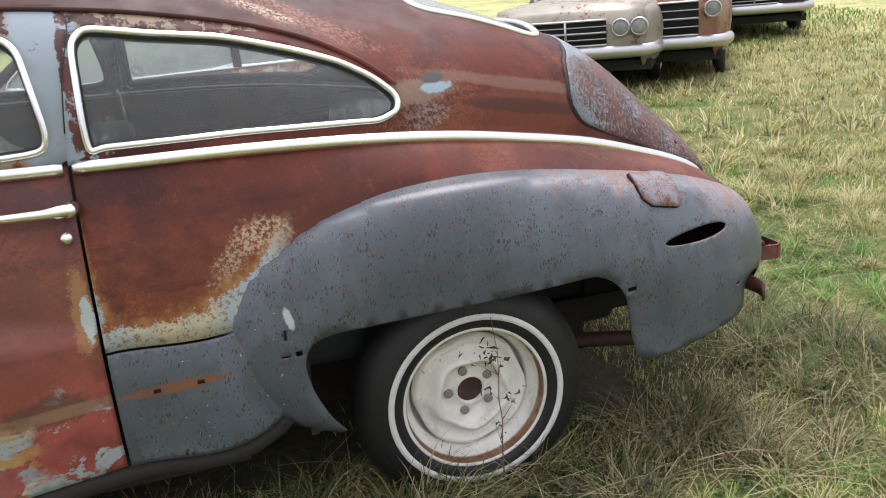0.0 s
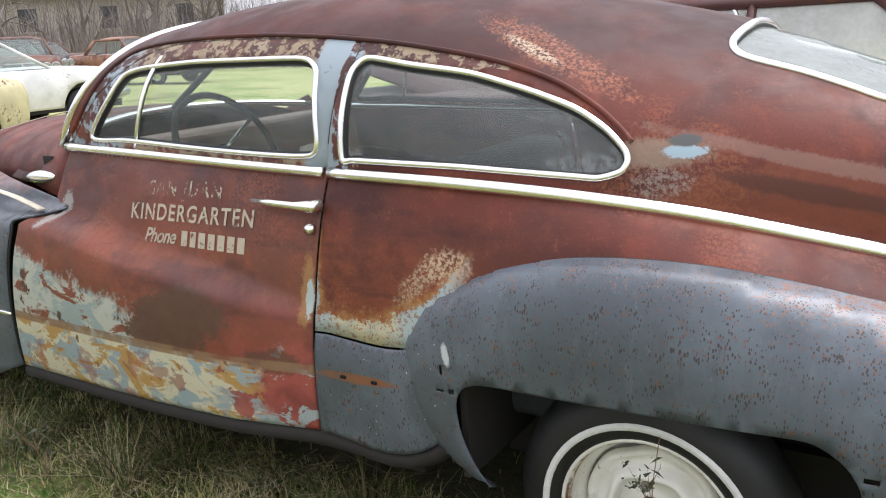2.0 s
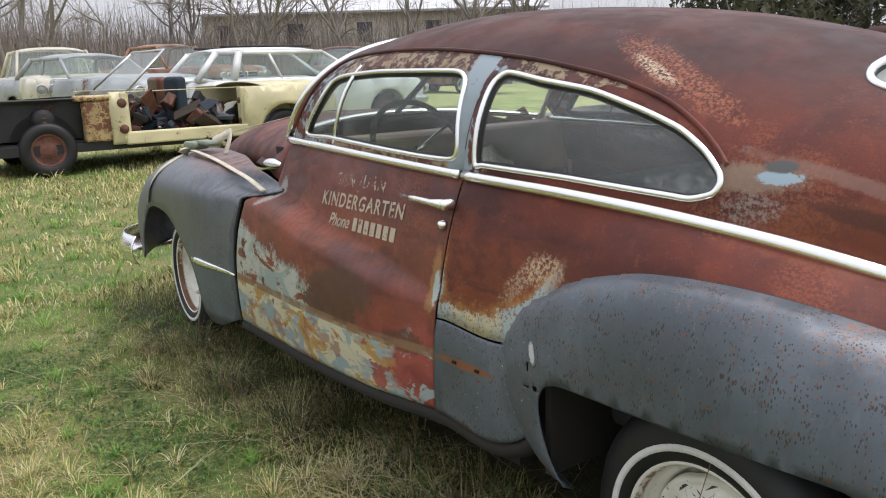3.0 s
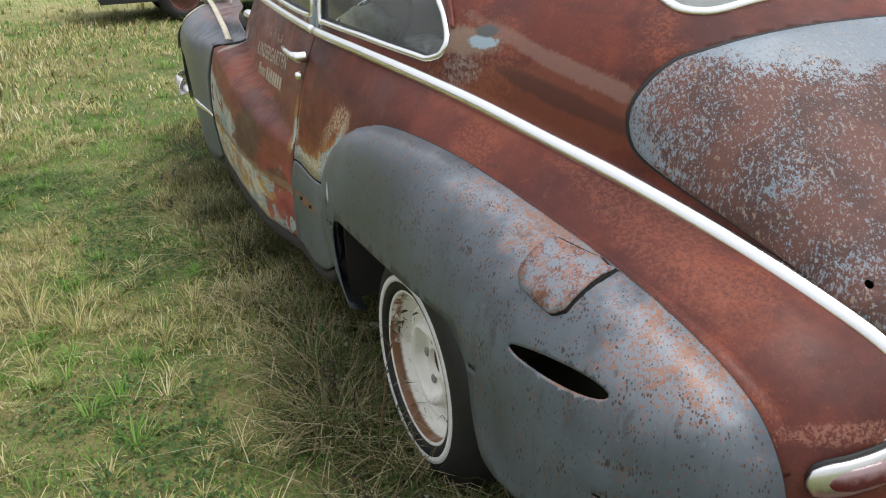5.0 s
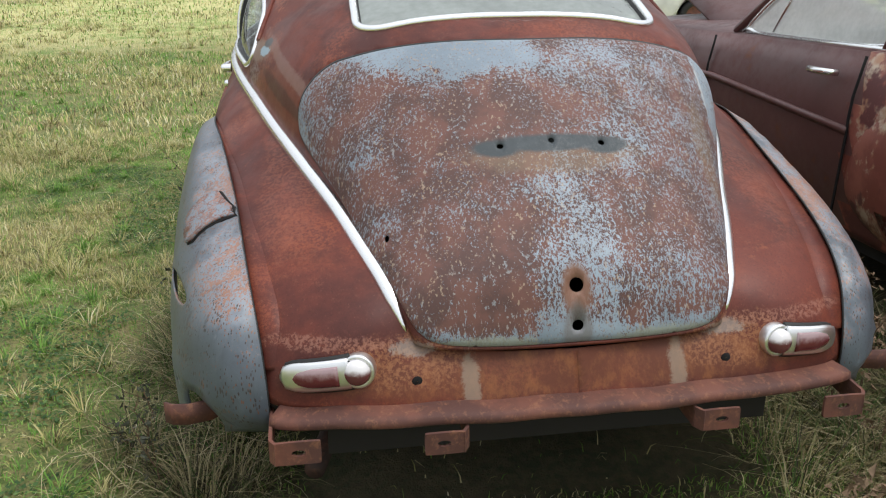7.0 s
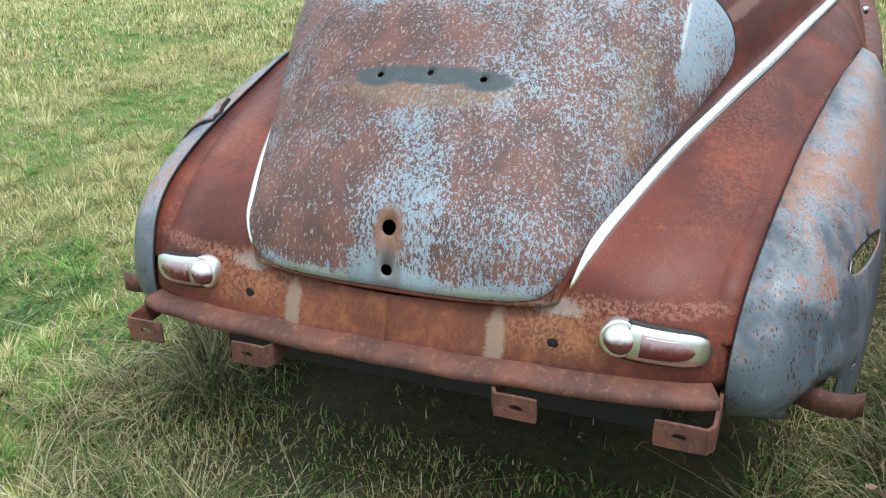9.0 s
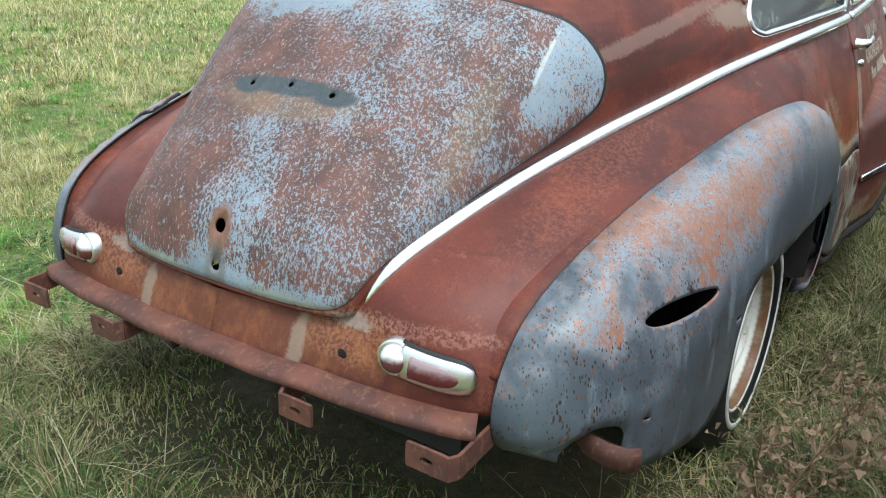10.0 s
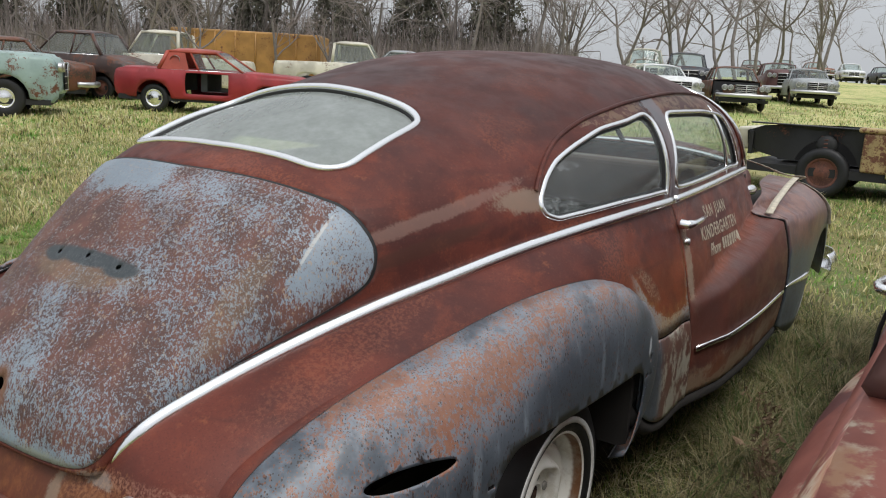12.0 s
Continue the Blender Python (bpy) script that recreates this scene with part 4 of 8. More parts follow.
lid_holes = [dot(KEY[0], 0.0105), dot(KEY[1], 0.0065), dot(KEY[2], 0.0065), dot(KEY[3], 0.0065), dot(KEY[4], 0.007), dot(KEY[5], 0.010)]
boot_lid = skin("boot_lid", lid_surface, lid, lid_holes, 0.028, LID, car, "blue-grey boot lid mottled with brown rust", extra=ring_points(lid, [0.004, 0.011, 0.02, 0.03]))

lid_gap = tube("lid_seal", upper_uv(lid[:, 0], lid[:, 1]), np.interp(lid[:, 0] / UV[0], [0.74, 0.80, 0.97, 1.0], [0.010, 0.008, 0.0045, 0.004]), SEAL, car, "black rubber lid seal", sides=6, closed=True)

# doors
pd0, pd1 = 0.1, 2.0


def lower_uv(a, b):
    return lower(a, b / 0.75)


def door():
    v1, f1 = fill(np.vstack([door_top, [(UV[0] * s, UV[1]) for s in np.linspace(dl_s1 / UV[0], dl_s0 / UV[0], 40)][1:-1]]), [dwl], 0.04)
    p1 = upper_uv(v1[:, 0], v1[:, 1])
    out = [(a, 0.0) for a in np.linspace(pd0, pd1, 30)] + [(pd1, b) for b in np.linspace(0, 0.75, 20)[1:]] + [(a, 0.75) for a in np.linspace(pd1, -0.0, 30)[1:]]
    out += [(a, b) for a, b in zip(np.linspace(0, pd0, 20)[1:-1], np.linspace(0.75, 0, 20)[1:-1])]
    v2, f2 = fill(out, [], (0.045, 0.012))
    p2 = lower_uv(v2[:, 0], v2[:, 1])
    return np.vstack([p1, p2]), np.vstack([f1, f2[:, ::-1] + len(p1)])


vv, ff = door()
door_l = solid(link_mesh("door", vv, ff, DOOR, car, "rusted door with worn hand lettering"), 0.004)
door_r = mirrored(door_l)
# quarter panels and tail; the grey sill panel ahead of the wing is a sheet of its own
CREST = 0.475
out = [(a, 0.0) for a in np.linspace(2.012, 7.0, 110)] + [(7.0, b) for b in np.linspace(0, 0.75, 14)[1:]] + [(a, 0.75) for a in np.linspace(7.0, 2.75, 80)[1:]]
out += [(2.75, b) for b in np.linspace(0.75, CREST, 8)[1:]] + [(a, CREST) for a in np.linspace(2.75, 2.012, 18)[1:]] + [(2.012, b) for b in np.linspace(CREST, 0, 12)[1:-1]]
v2, f2 = fill(out, [], (0.05, 0.035))
p2 = lower_uv(v2[:, 0], v2[:, 1])
# cut away inside the wheel arch
mid = p2[f2].mean(1)
f2 = f2[~((mid[:, 0] > 0.2) & (mid[:, 0] < 0.47) & (mid[:, 2] < 0.71))]
quarter = solid(link_mesh("quarter_panel", p2, f2[:, ::-1], RUST, car), 0.004)
mirrored(quarter)
out = [(a, CREST + 0.006) for a in np.linspace(2.014, 2.745, 18)] + [(2.745, b) for b in np.linspace(CREST + 0.006, 0.75, 10)[1:]] + [(a, 0.75) for a in np.linspace(2.745, 2.014, 18)[1:]] + [(2.014, b) for b in np.linspace(0.75, CREST + 0.006, 10)[1:-1]]
v2, f2 = fill(out, [], (0.03, 0.012))
p2 = lower_uv(v2[:, 0], v2[:, 1])
p2[:, 1] += 0.008 * np.clip((v2[:, 1] - CREST) / 0.05, 0, 1)
sill_panel = solid(link_mesh("sill_panel", p2, f2[:, ::-1], PRIMER, car, "grey-primed panel behind the door"), 0.004)
mirrored(sill_panel)
# rear wings
wo = np.vstack([seam[:, :2], rounded(WING_FOOT, 3, 0.4, closed=False)])
ext = []
for i in range(1, len(seam) - 1):
    t = seam[i + 1, :2] - seam[i - 1, :2]
    nrm = np.array([t[1], -t[0]]) / np.linalg.norm(t) * -1
    for k in range(1, 17):
        ext.append(seam[i, :2] - nrm * seam[i, 3] * (1 - math.cos(k * math.pi / 36)))
SLOT = [(-0.69 + 0.118 * math.cos(k * math.pi / 12), 0.690 + 0.018 * math.sin(k * math.pi / 12) * (1 - 0.15 * math.cos(k * math.pi / 12))) for k in range(24)]
slits = [[(cx + dx * sx, cz + dz * sz) for dx, dz in ((-1, -1), (1, -1), (1, 1), (-1, 1))] for cx, cz, sx, sz in ((0.49, 0.66, 0.004, 0.013), (0.495, 0.605, 0.010, 0.003), (0.463, 0.607, 0.008, 0.007), (0.632, 0.67, 0.004, 0.009), (-0.455, 0.588, 0.014, 0.006), (-0.83, 0.515, 0.008, 0.004))]
around = lambda loop, d: [(x + d * (x - cx) / math.hypot(x - cx, z - cz), z + d * (z - cz) / math.hypot(x - cx, z - cz)) for cx, cz in [np.mean(loop, 0)] for x, z in loop]
for d in (0.006, 0.013, 0.022):
    ext += [(-0.69 + (0.118 + d) * math.cos(k * math.pi / 20), 0.690 + (0.018 + d) * math.sin(k * math.pi / 20)) for k in range(40)]
    for loop in slits:
        ext += around(loop, d)
rear_wing = skin("rear_wing", wing, wo, [SLOT] + slits, 0.025, PRIMER, car, "grey-primed rear wing speckled with rust", extra=np.array(ext))
mirrored(rear_wing)

# the body runs in under the wings' upper edge
top = seam[(seam[:, 0] < 0.5) & (seam[:, 1] > 0.62)]
a = np.stack([top[:, 0], top[:, 2] + 0.004, top[:, 1] - 0.004], 1)
b = a + np.array([0.0, -0.09, -0.014])
n = len(a)
ledge = solid(link_mesh("wing_ledge", np.vstack([a, b]), [(i, i + 1, n + i + 1, n + i) for i in range(n - 1)], RUST, car), 0.004)
mirrored(ledge)

# ---- trim, glass and fittings of the coupe ----
def skin_y(points):
    """Where points (x, z) of the side view lie on the left side below the belt."""
    return lower(*find(lower, (0, 0), (3.2, 1), points, [0, 2], 90).T)


def lifted(surf_uv, uv, d):
    """Points of the upper body moved outward by d."""
    uv = np.asarray(uv)
    p = surf_uv(uv[:, 0], uv[:, 1])
    e = 2e-3
    n = np.cross(surf_uv(uv[:, 0] + e, uv[:, 1]) - p, surf_uv(uv[:, 0], np.minimum(uv[:, 1] + e, UV[1])) - surf_uv(uv[:, 0], np.minimum(uv[:, 1] + e, UV[1]) - e))
    n /= np.linalg.norm(n, axis=1)[:, None] + 1e-12
    n *= np.sign((n * (p - np.array([0.2, 0, 0.7]))).sum(1))[:, None]
    return p + n * d, n


def pair(ob):
    return ob, mirrored(ob)


# chrome belt strips, tapering out on the tail
ss = np.linspace(dl_s0 / UV[0] + 0.003, 0.992, 70)
bp = upper(ss, np.ones(70)) + np.array([0, 0.010, -0.004])
br = np.interp(ss, [0.3, 0.5, 0.80, 0.95, 0.992], [0.0155, 0.0175, 0.0235, 0.0205, 0.003])
belt = tube("belt_trim", bp, br, CHROME, car, "bright chrome belt strip", sides=10, flat=0.95, up=(0, 1, 0.55))
pair(belt)
ss = np.linspace(0.012, dl_s0 / UV[0] - 0.003, 40)
bd = tube("belt_trim", upper(ss, np.ones(40)) + np.array([0, 0.010, -0.004]), 0.0155, CHROME, door_l, "bright chrome belt strip", sides=10, flat=0.95, up=(0, 1, 0.4))
mirrored(bd).parent = door_r
# window surrounds and glass
for name, loop, host, r in (("window_trim", qwl, car, 0.0092), ("window_trim", dwl, door_l, 0.0088)):
    p, n = lifted(upper_uv, loop, 0.002)
    o = tube(name, p, r, CHROME, host, "dull chrome window surround", sides=8, closed=True, up=n)
    m = mirrored(o)
    if host is door_l:
        m.parent = door_r
    v, f = fill(loop, [], 0.06)
    p = upper_uv(v[:, 0], v[:, 1]) + np.array([0, -0.012, 0])
    o = link_mesh("window_pane", p, f, GLASS, host, "dusty clear side glass")
    o.visible_shadow = False
    m = mirrored(o)
    m.visible_shadow = False
    if host is door_l:
        m.parent = door_r
    p, n = lifted(upper_uv, loop, -0.012)
    o = tube("window_seal", p, 0.013, SEAL, host, "black rubber window seal", sides=6, closed=True, up=n)
    m = mirrored(o)
    if host is door_l:
        m.parent = door_r
p, n = lifted(upper_uv, rwin, 0.003)
tube("rear_window_trim", p, 0.011, CHROME, car, "bright chrome rear window surround", sides=8, closed=True, up=n)
p, n = lifted(upper_uv, rwin, -0.010)
tube("rear_window_seal", p, 0.014, SEAL, car, "black rubber rear window seal", sides=6, closed=True, up=n)
v, f = fill(rwin, [], 0.05)
p = upper_uv(v[:, 0], v[:, 1]) + np.array([0.004, 0, -0.010])
rear_pane = link_mesh("rear_window_pane", p, f, REAR_GLASS, car, "milky curved rear glass")
rear_pane.visible_shadow = False
# quarter-light post in the door window
for side, host in ((1, door_l), (-1, door_r)):
    a, b = on_upper([(1.735, 1.155), (1.665, 1.435)])
    q = upper_uv(np.linspace(a[0], b[0], 8), np.linspace(a[1], b[1], 8)) * [1, side, 1]
    tube("quarter_light_post", q, 0.008, CHROME, host, "dull metal quarter-light post", sides=6)
# gutters over the windows
DRIP = rounded([(2.10, 1.195), (2.03, 1.27), (1.97, 1.355), (1.91, 1.42), (1.82, 1.458), (1.60, 1.476), (1.28, 1.477), (1.02, 1.463), (0.80, 1.440), (0.63, 1.412), (0.46, 1.375), (0.31, 1.325), (0.20, 1.268), (0.135, 1.222), (0.098, 1.188)], 5, 0.5, closed=False)
drip_uv = on_upper(DRIP)
p, n = lifted(upper_uv, drip_uv, 0.006)
pair(tube("drip_rail", p, 0.0075, RUST, car, "rusted roof gutter", sides=6, up=n))
# pale pillars: the faces between gutter and belt
zone = np.vstack([DRIP[::-1], [(2.2, 1.12), (1.4, 1.11), (0.897, 1.118)], [(0.10, 1.10)]])
for ob in (shell, door_l, door_r):
    ob.data.materials.append(POST)
    c = np.array([tuple(q.center) for q in ob.data.polygons])
    hit = inside(zone, c[:, [0, 2]]) & (c[:, 2] > 1.125) & ((c[:, 0] > 0.62) | (c[:, 2] > 1.30))
    hit &= ~((c[:, 0] < 0.9) & (c[:, 2] < 1.36) & (ob is shell) & (c[:, 0] < 0.8))
    ob.data.polygons.foreach_set("material_index", hit.astype(int))
# dark shut lines
p, n = lifted(upper_uv, door_top[2:], 0.0005)
pair(tube("shut_line", p, 0.0045, SEAL, car, sides=5, up=n))
wing_gap = tube("wing_beading", seam[:, [0, 2, 1]] + np.array([0, 0.001, 0.001]), 0.0030, SEAL, car, "black beading along the wing", sides=6, up=(0, 1, 0))
pair(wing_gap)

# windscreen
n = 33
qs = np.linspace(-0.94, 0.94, n)
top = upper(np.zeros(n), qs)
w = np.sin(qs * math.pi / 2)
cowl = np.stack([2.44 - 0.27 * w**2, 0.73 * w, 1.205 - 0.055 * w**2], 1)
rows = [top * (1 - k) + cowl * k for k in np.linspace(0.04, 0.96, 8)]
v = np.vstack(rows)
f = [(i * n + j, i * n + j + 1, (i + 1) * n + j + 1, (i + 1) * n + j) for i in range(7) for j in range(n - 1)]
screen = link_mesh("windscreen", v, f, GLASS, car, "dusty split windscreen")
screen.visible_shadow = False
tube("windscreen_frame", np.vstack([top, cowl[::-1]]) + np.array([0.004, 0, 0]), 0.016, CHROME, car, "dull chrome windscreen frame", closed=True)
tube("windscreen_bar", np.array([top[16] + (cowl[16] - top[16]) * k for k in np.linspace(0, 1, 8)]), 0.014, TRIM_CARD, car, "centre bar of the windscreen")

# bonnet and cowl
BONNET = [(0.0, 2.16, 1.205, 0.74, 1.02), (0.25, 2.6, 1.215, 0.665, 0.985), (0.5, 3.1, 1.185, 0.56, 0.965), (0.75, 3.6, 1.105, 0.43, 0.93), (0.9, 3.92, 0.99, 0.30, 0.86), (1.0, 4.06, 0.82, 0.19, 0.76)]


def bonnet(s, q):
    t = spline(BONNET, s)
    a = np.abs(q) * math.pi / 2
    y, h = t[..., 2] * np.sin(a) ** 0.85, np.cos(a) ** 0.85
    return np.stack([t[..., 0] + 0.26 * h * (1 - s) ** 3, np.sign(q) * y, t[..., 3] + (t[..., 1] - t[..., 3]) * h], -1)


o = [(s, -1.0) for s in np.linspace(0, 1, 30)] + [(1.0, q) for q in np.linspace(-1, 1, 24)[1:]] + [(s, 1.0) for s in np.linspace(1, 0, 30)[1:]] + [(0.0, q) for q in np.linspace(1, -1, 24)[1:-1]]
skin("bonnet", bonnet, o, [], (0.04, 0.09), RUST, car, "dull maroon bonnet with a rounded nose")
# front wings
FRONT_SEAM = np.array([(2.06, 0.945, 0.86, 0.08), (2.18, 0.975, 0.80, 0.11), (2.4, 1.01, 0.73, 0.14), (2.8, 1.035, 0.68, 0.17), (3.2, 1.035, 0.63, 0.19), (3.55, 0.995, 0.58, 0.22), (3.85, 0.91, 0.52, 0.27), (4.02, 0.77, 0.46, 0.30), (4.08, 0.62, 0.45, 0.30), (4.07, 0.48, 0.46, 0.30)])
FRONT_FOOT = [(4.0, 0.40), (3.85, 0.38), (3.75, 0.40), (3.69, 0.46), (3.64, 0.56), (3.54, 0.666), (3.43, 0.73), (3.30, 0.757), (3.17, 0.757), (3.06, 0.745), (2.95, 0.705), (2.86, 0.65), (2.77, 0.59), (2.71, 0.53), (2.68, 0.44), (2.66, 0.34), (2.60, 0.30), (2.50, 0.30), (2.42, 0.33)]
fg = lower(np.zeros(14), np.linspace(1.0, 0.36, 14))
FRONT_GAP = [(q[0] + 0.008, q[2]) for q in fg] + [(2.15, 0.925), (2.08, 0.94)]
rear_seam = seam
seam = rounded(FRONT_SEAM, 6, 0.5, closed=False)


def front_wing(x, z):
    p = wing(x, z)
    d = p[:, 1] - (np.interp(x, [-1.05, -0.8, -0.6, -0.3, 0.3, 0.65], [0.80, 0.86, 0.89, 0.912, 0.925, 0.925]) - 0.25 * np.clip(0.55 - z, 0, 1) ** 2)
    out = np.interp(x, [2.0, 2.4, 2.9, 3.4, 3.8, 4.1], [1.00, 1.01, 0.99, 0.955, 0.91, 0.84]) - 0.3 * np.clip(0.6 - z, 0, 1) ** 2
    k = np.clip(-d / np.maximum(0.925 - np.interp(x, FRONT_SEAM[:, 0], FRONT_SEAM[:, 2]), 0.02), 0, 1)
    p[:, 1] = out - (out - np.interp(x, FRONT_SEAM[:, 0], FRONT_SEAM[:, 2])) * k
    # at its rear edge the wing takes up the door's section
    e = lower(np.zeros(40), np.linspace(1, 0, 40))
    w = np.clip((np.asarray(x) - 2.29) / 0.45, 0, 1)
    w = w * w * (3 - 2 * w)
    p[:, 1] = np.interp(z, e[:, 2], e[:, 1]) * (1 - w) + p[:, 1] * w
    return p


wo2 = np.vstack([seam[:, :2], rounded(FRONT_FOOT, 3, 0.4, closed=False), rounded(FRONT_GAP, 3, 0.4, closed=False)])
ext2 = []
for i in range(1, len(seam) - 1):
    t = seam[i + 1, :2] - seam[i - 1, :2]
    nrm = np.array([t[1], -t[0]]) / np.linalg.norm(t)
    for k in range(1, 9):
        ext2.append(seam[i, :2] + nrm * seam[i, 3] * (1 - math.cos(k * math.pi / 18)))
fw = skin("front_wing", front_wing, wo2, [], 0.04, PRIMER, car, "grey-primed front wing", extra=np.array(ext2))
pair(fw)
g = rounded(FRONT_GAP, 4, 0.4, closed=False)
gy = front_wing(g[:, 0], g[:, 1])
pair(tube("shut_line", gy + np.array([-0.004, -0.003, 0]), 0.0045, SEAL, car, sides=5, up=(0, 1, 0)))
t = np.linspace(0, 1, 12)
q = front_wing(2.70 - 0.44 * t, 0.583 + 0 * t) + np.array([0, 0.006, 0])
pair(tube("wing_trim", q, np.interp(t, [0, 0.15, 1], [0.013, 0.019, 0.006]), CHROME, car, "short chrome strip on the front wing", sides=8, flat=0.5, up=(0, 1, 0)))
# inner wings close the arches, cowl sides close the scuttle
for x0, x1, yy, zz in ((2.6, 3.85, 0.48, 0.88), (-0.50, 0.55, 0.48, 0.74)):
    g = bmesh.new()
    box(g, x0, x1, yy - 0.02, yy, 0.22, zz)
    box(g, x0, x1, yy, yy + 0.14, zz - 0.03, zz)
    o = part("inner_wheel_arch", g, DARK, car, "grimy wheel arch liner", smooth=False)
    mirrored(o)
g = bmesh.new()
for nm, bx in (("floor_pan", (0.62, 2.45, -0.84, 0.84, 0.30, 0.34)), ("boot_floor", (-0.95, 0.615, -0.52, 0.52, 0.36, 0.42)), ("engine_tray", (2.46, 3.8, -0.5, 0.5, 0.34, 0.42))):
    g = bmesh.new()
    box(g, *bx)
    part(nm, g, DARK, car, "rusty dark floor", smooth=False)
# dark plates added over the lit panel, for the shade in the arch
for sd in (1, -1):
    g = bmesh.new()
    box(g, 0.44, 0.46, min(sd * 0.50, sd * 0.893), max(sd * 0.50, sd * 0.893), 0.36, 0.71)
    part("arch_front", g, DARK, car, "dark plate added for shade at the wheel arch front", smooth=False)
# box added below the boot floor to block light under the tail
g = bmesh.new()
box(g, -0.66, -0.18, -0.50, 0.42, 0.27, 0.36)
bevelled(part("fuel_tank", g, DARK, car, "dark box added to deepen the shade under the tail", smooth=False), 0.04, 3)
g = bmesh.new()
box(g, 2.30, 2.36, -0.7, 0.7, 0.34, 1.10)
part("firewall", g, DARK, car, "dark firewall", smooth=False)
# sill strips under the doors
pl = np.linspace(-0.0, 2.75, 24)
lo = lower(pl, np.ones(24))
o = tube("sill", lo + np.array([0, -0.03, -0.025]), 0.038, DARK, car, "dark sill under the door", sides=8, flat=0.8, up=(0, 0, 1))
pair(o)

# interior
g = bmesh.new()
for v in box(g, 1.93, 2.16, -0.70, 0.70, 0.90, 1.14):
    if v.co.x < 2 and v.co.z > 1:
        v.co.x += 0.06
bevelled(part("dashboard", g, DASH, car, "brown metal dashboard", smooth=False), 0.03, 3)
wc, wnrm = Vector((1.74, 0.36, 1.10)), Vector((-0.86, 0, 0.5))
rot = wnrm.to_track_quat("Z", "Y").to_matrix()
ringp = np.array([wc + rot @ Vector((0.215 * math.cos(k * math.pi / 20), 0.215 * math.sin(k * math.pi / 20), 0)) for k in range(40)])
steer = tube("steering_wheel", ringp, 0.0125, TRIM_CARD, car, "thin-rimmed dark steering wheel", closed=True, up=tuple(wnrm))
for k in (0.5, 3.64, 4.71):
    q = wc + rot @ Vector((0.21 * math.cos(k), 0.21 * math.sin(k), 0))
    tube("spoke", np.array([wc, q]), 0.008, CHROME, steer, "dull metal spoke", up=(0, 1, 0))
tube("column", np.array([wc - wnrm * 0.02, wc - wnrm * 0.5]), 0.024, DARK, steer, up=(0, 1, 0))


def bench(name, x, label):
    g = bmesh.new()
    box(g, x, x + 0.52, -0.66, 0.66, 0.42, 0.60)
    for v in box(g, x - 0.14, x + 0.06, -0.66, 0.66, 0.55, 1.03):
        if v.co.z > 0.8:
            v.co.x -= 0.10
    return bevelled(part(name, g, CLOTH, car, label), 0.06, 4)


bench("front_bench", 1.08, "worn dark front bench seat")
bench("rear_bench", 0.12, "worn dark rear bench seat")
g = bmesh.new()
box(g, -0.52, 0.02, -0.48, 0.48, 0.93, 0.96)
part("parcel_shelf", g, TRIM_CARD, car, "dark parcel shelf", smooth=False)
g = bmesh.new()
bmesh.ops.create_icosphere(g, subdivisions=3, radius=1)
for v in g.verts:
    k = 1 + 0.35 * noise.noise(v.co * 2.3) + 0.12 * noise.noise(v.co * 7)
    v.co = Vector((1.10 + 0.11 * v.co.x * k, 0.56 + 0.09 * v.co.y * k, 1.08 + 0.075 * v.co.z * k))
tagged(part("rag", g, RAG), "crumpled cream rag on the seat back", "rag")
# headlining darkens the inside of the roof
o = [(UV[0] * s, UV[1] * 0.60) for s in np.linspace(0.03, 0.58, 20)] + [(UV[0] * s, -UV[1] * 0.60) for s in np.linspace(0.58, 0.03, 20)]
v, f = fill(o, [], 0.08)
link_mesh("headlining", upper_uv(v[:, 0], v[:, 1]) - np.array([0, 0, 0.035]), f, TRIM_CARD, car, "dark sagging headlining")

# ---- fittings ----
def handle(host, side):
    y = 0.842
    q = np.array([(0.905, y + 0.004, 1.030), (0.915, y + 0.030, 1.030), (0.96, y + 0.036, 1.031), (1.05, y + 0.032, 1.033), (1.135, y + 0.022, 1.034)]) * [1, side, 1]
    h = tube("door_handle", q, [0.016, 0.017, 0.0115, 0.0105, 0.007], CHROME, host, "tarnished chrome pull handle", sides=10, up=(0, 0, 1))
    lathe("button", [(0.001, 0.02), (0.012, 0.018), (0.016, 0.010), (0.018, -0.02)], CHROME, h, at=(0, 0, 0), n=16).matrix_basis = pose(0.905, side * (y + 0.024), 1.030, 0, 0, 0 if side > 0 else 180)
    k = lathe("lock", [(0.001, 0.012), (0.012, 0.010), (0.015, -0.004)], CHROME, host, n=14)
    k.matrix_basis = pose(0.925, side * 0.868, 0.967, 0, 0, 0 if side > 0 else 180)


handle(door_l, 1)
handle(door_r, -1)
# teardrop ornaments on the scuttle
for side in (1, -1):
    g = bmesh.new()
    bmesh.ops.create_uvsphere(g, u_segments=20, v_segments=12, radius=1)
    for v in g.verts:
        k = 1 - 0.45 * max(v.co.x, 0) ** 2
        v.co = Vector((2.33 + 0.095 * v.co.x, side * (0.742 + 0.022 * v.co.y * k), 1.028 + 0.026 * v.co.z * k - 0.004 * v.co.x))
    part("teardrop_vent", g, CHROME, car, "white metal teardrop ornament")

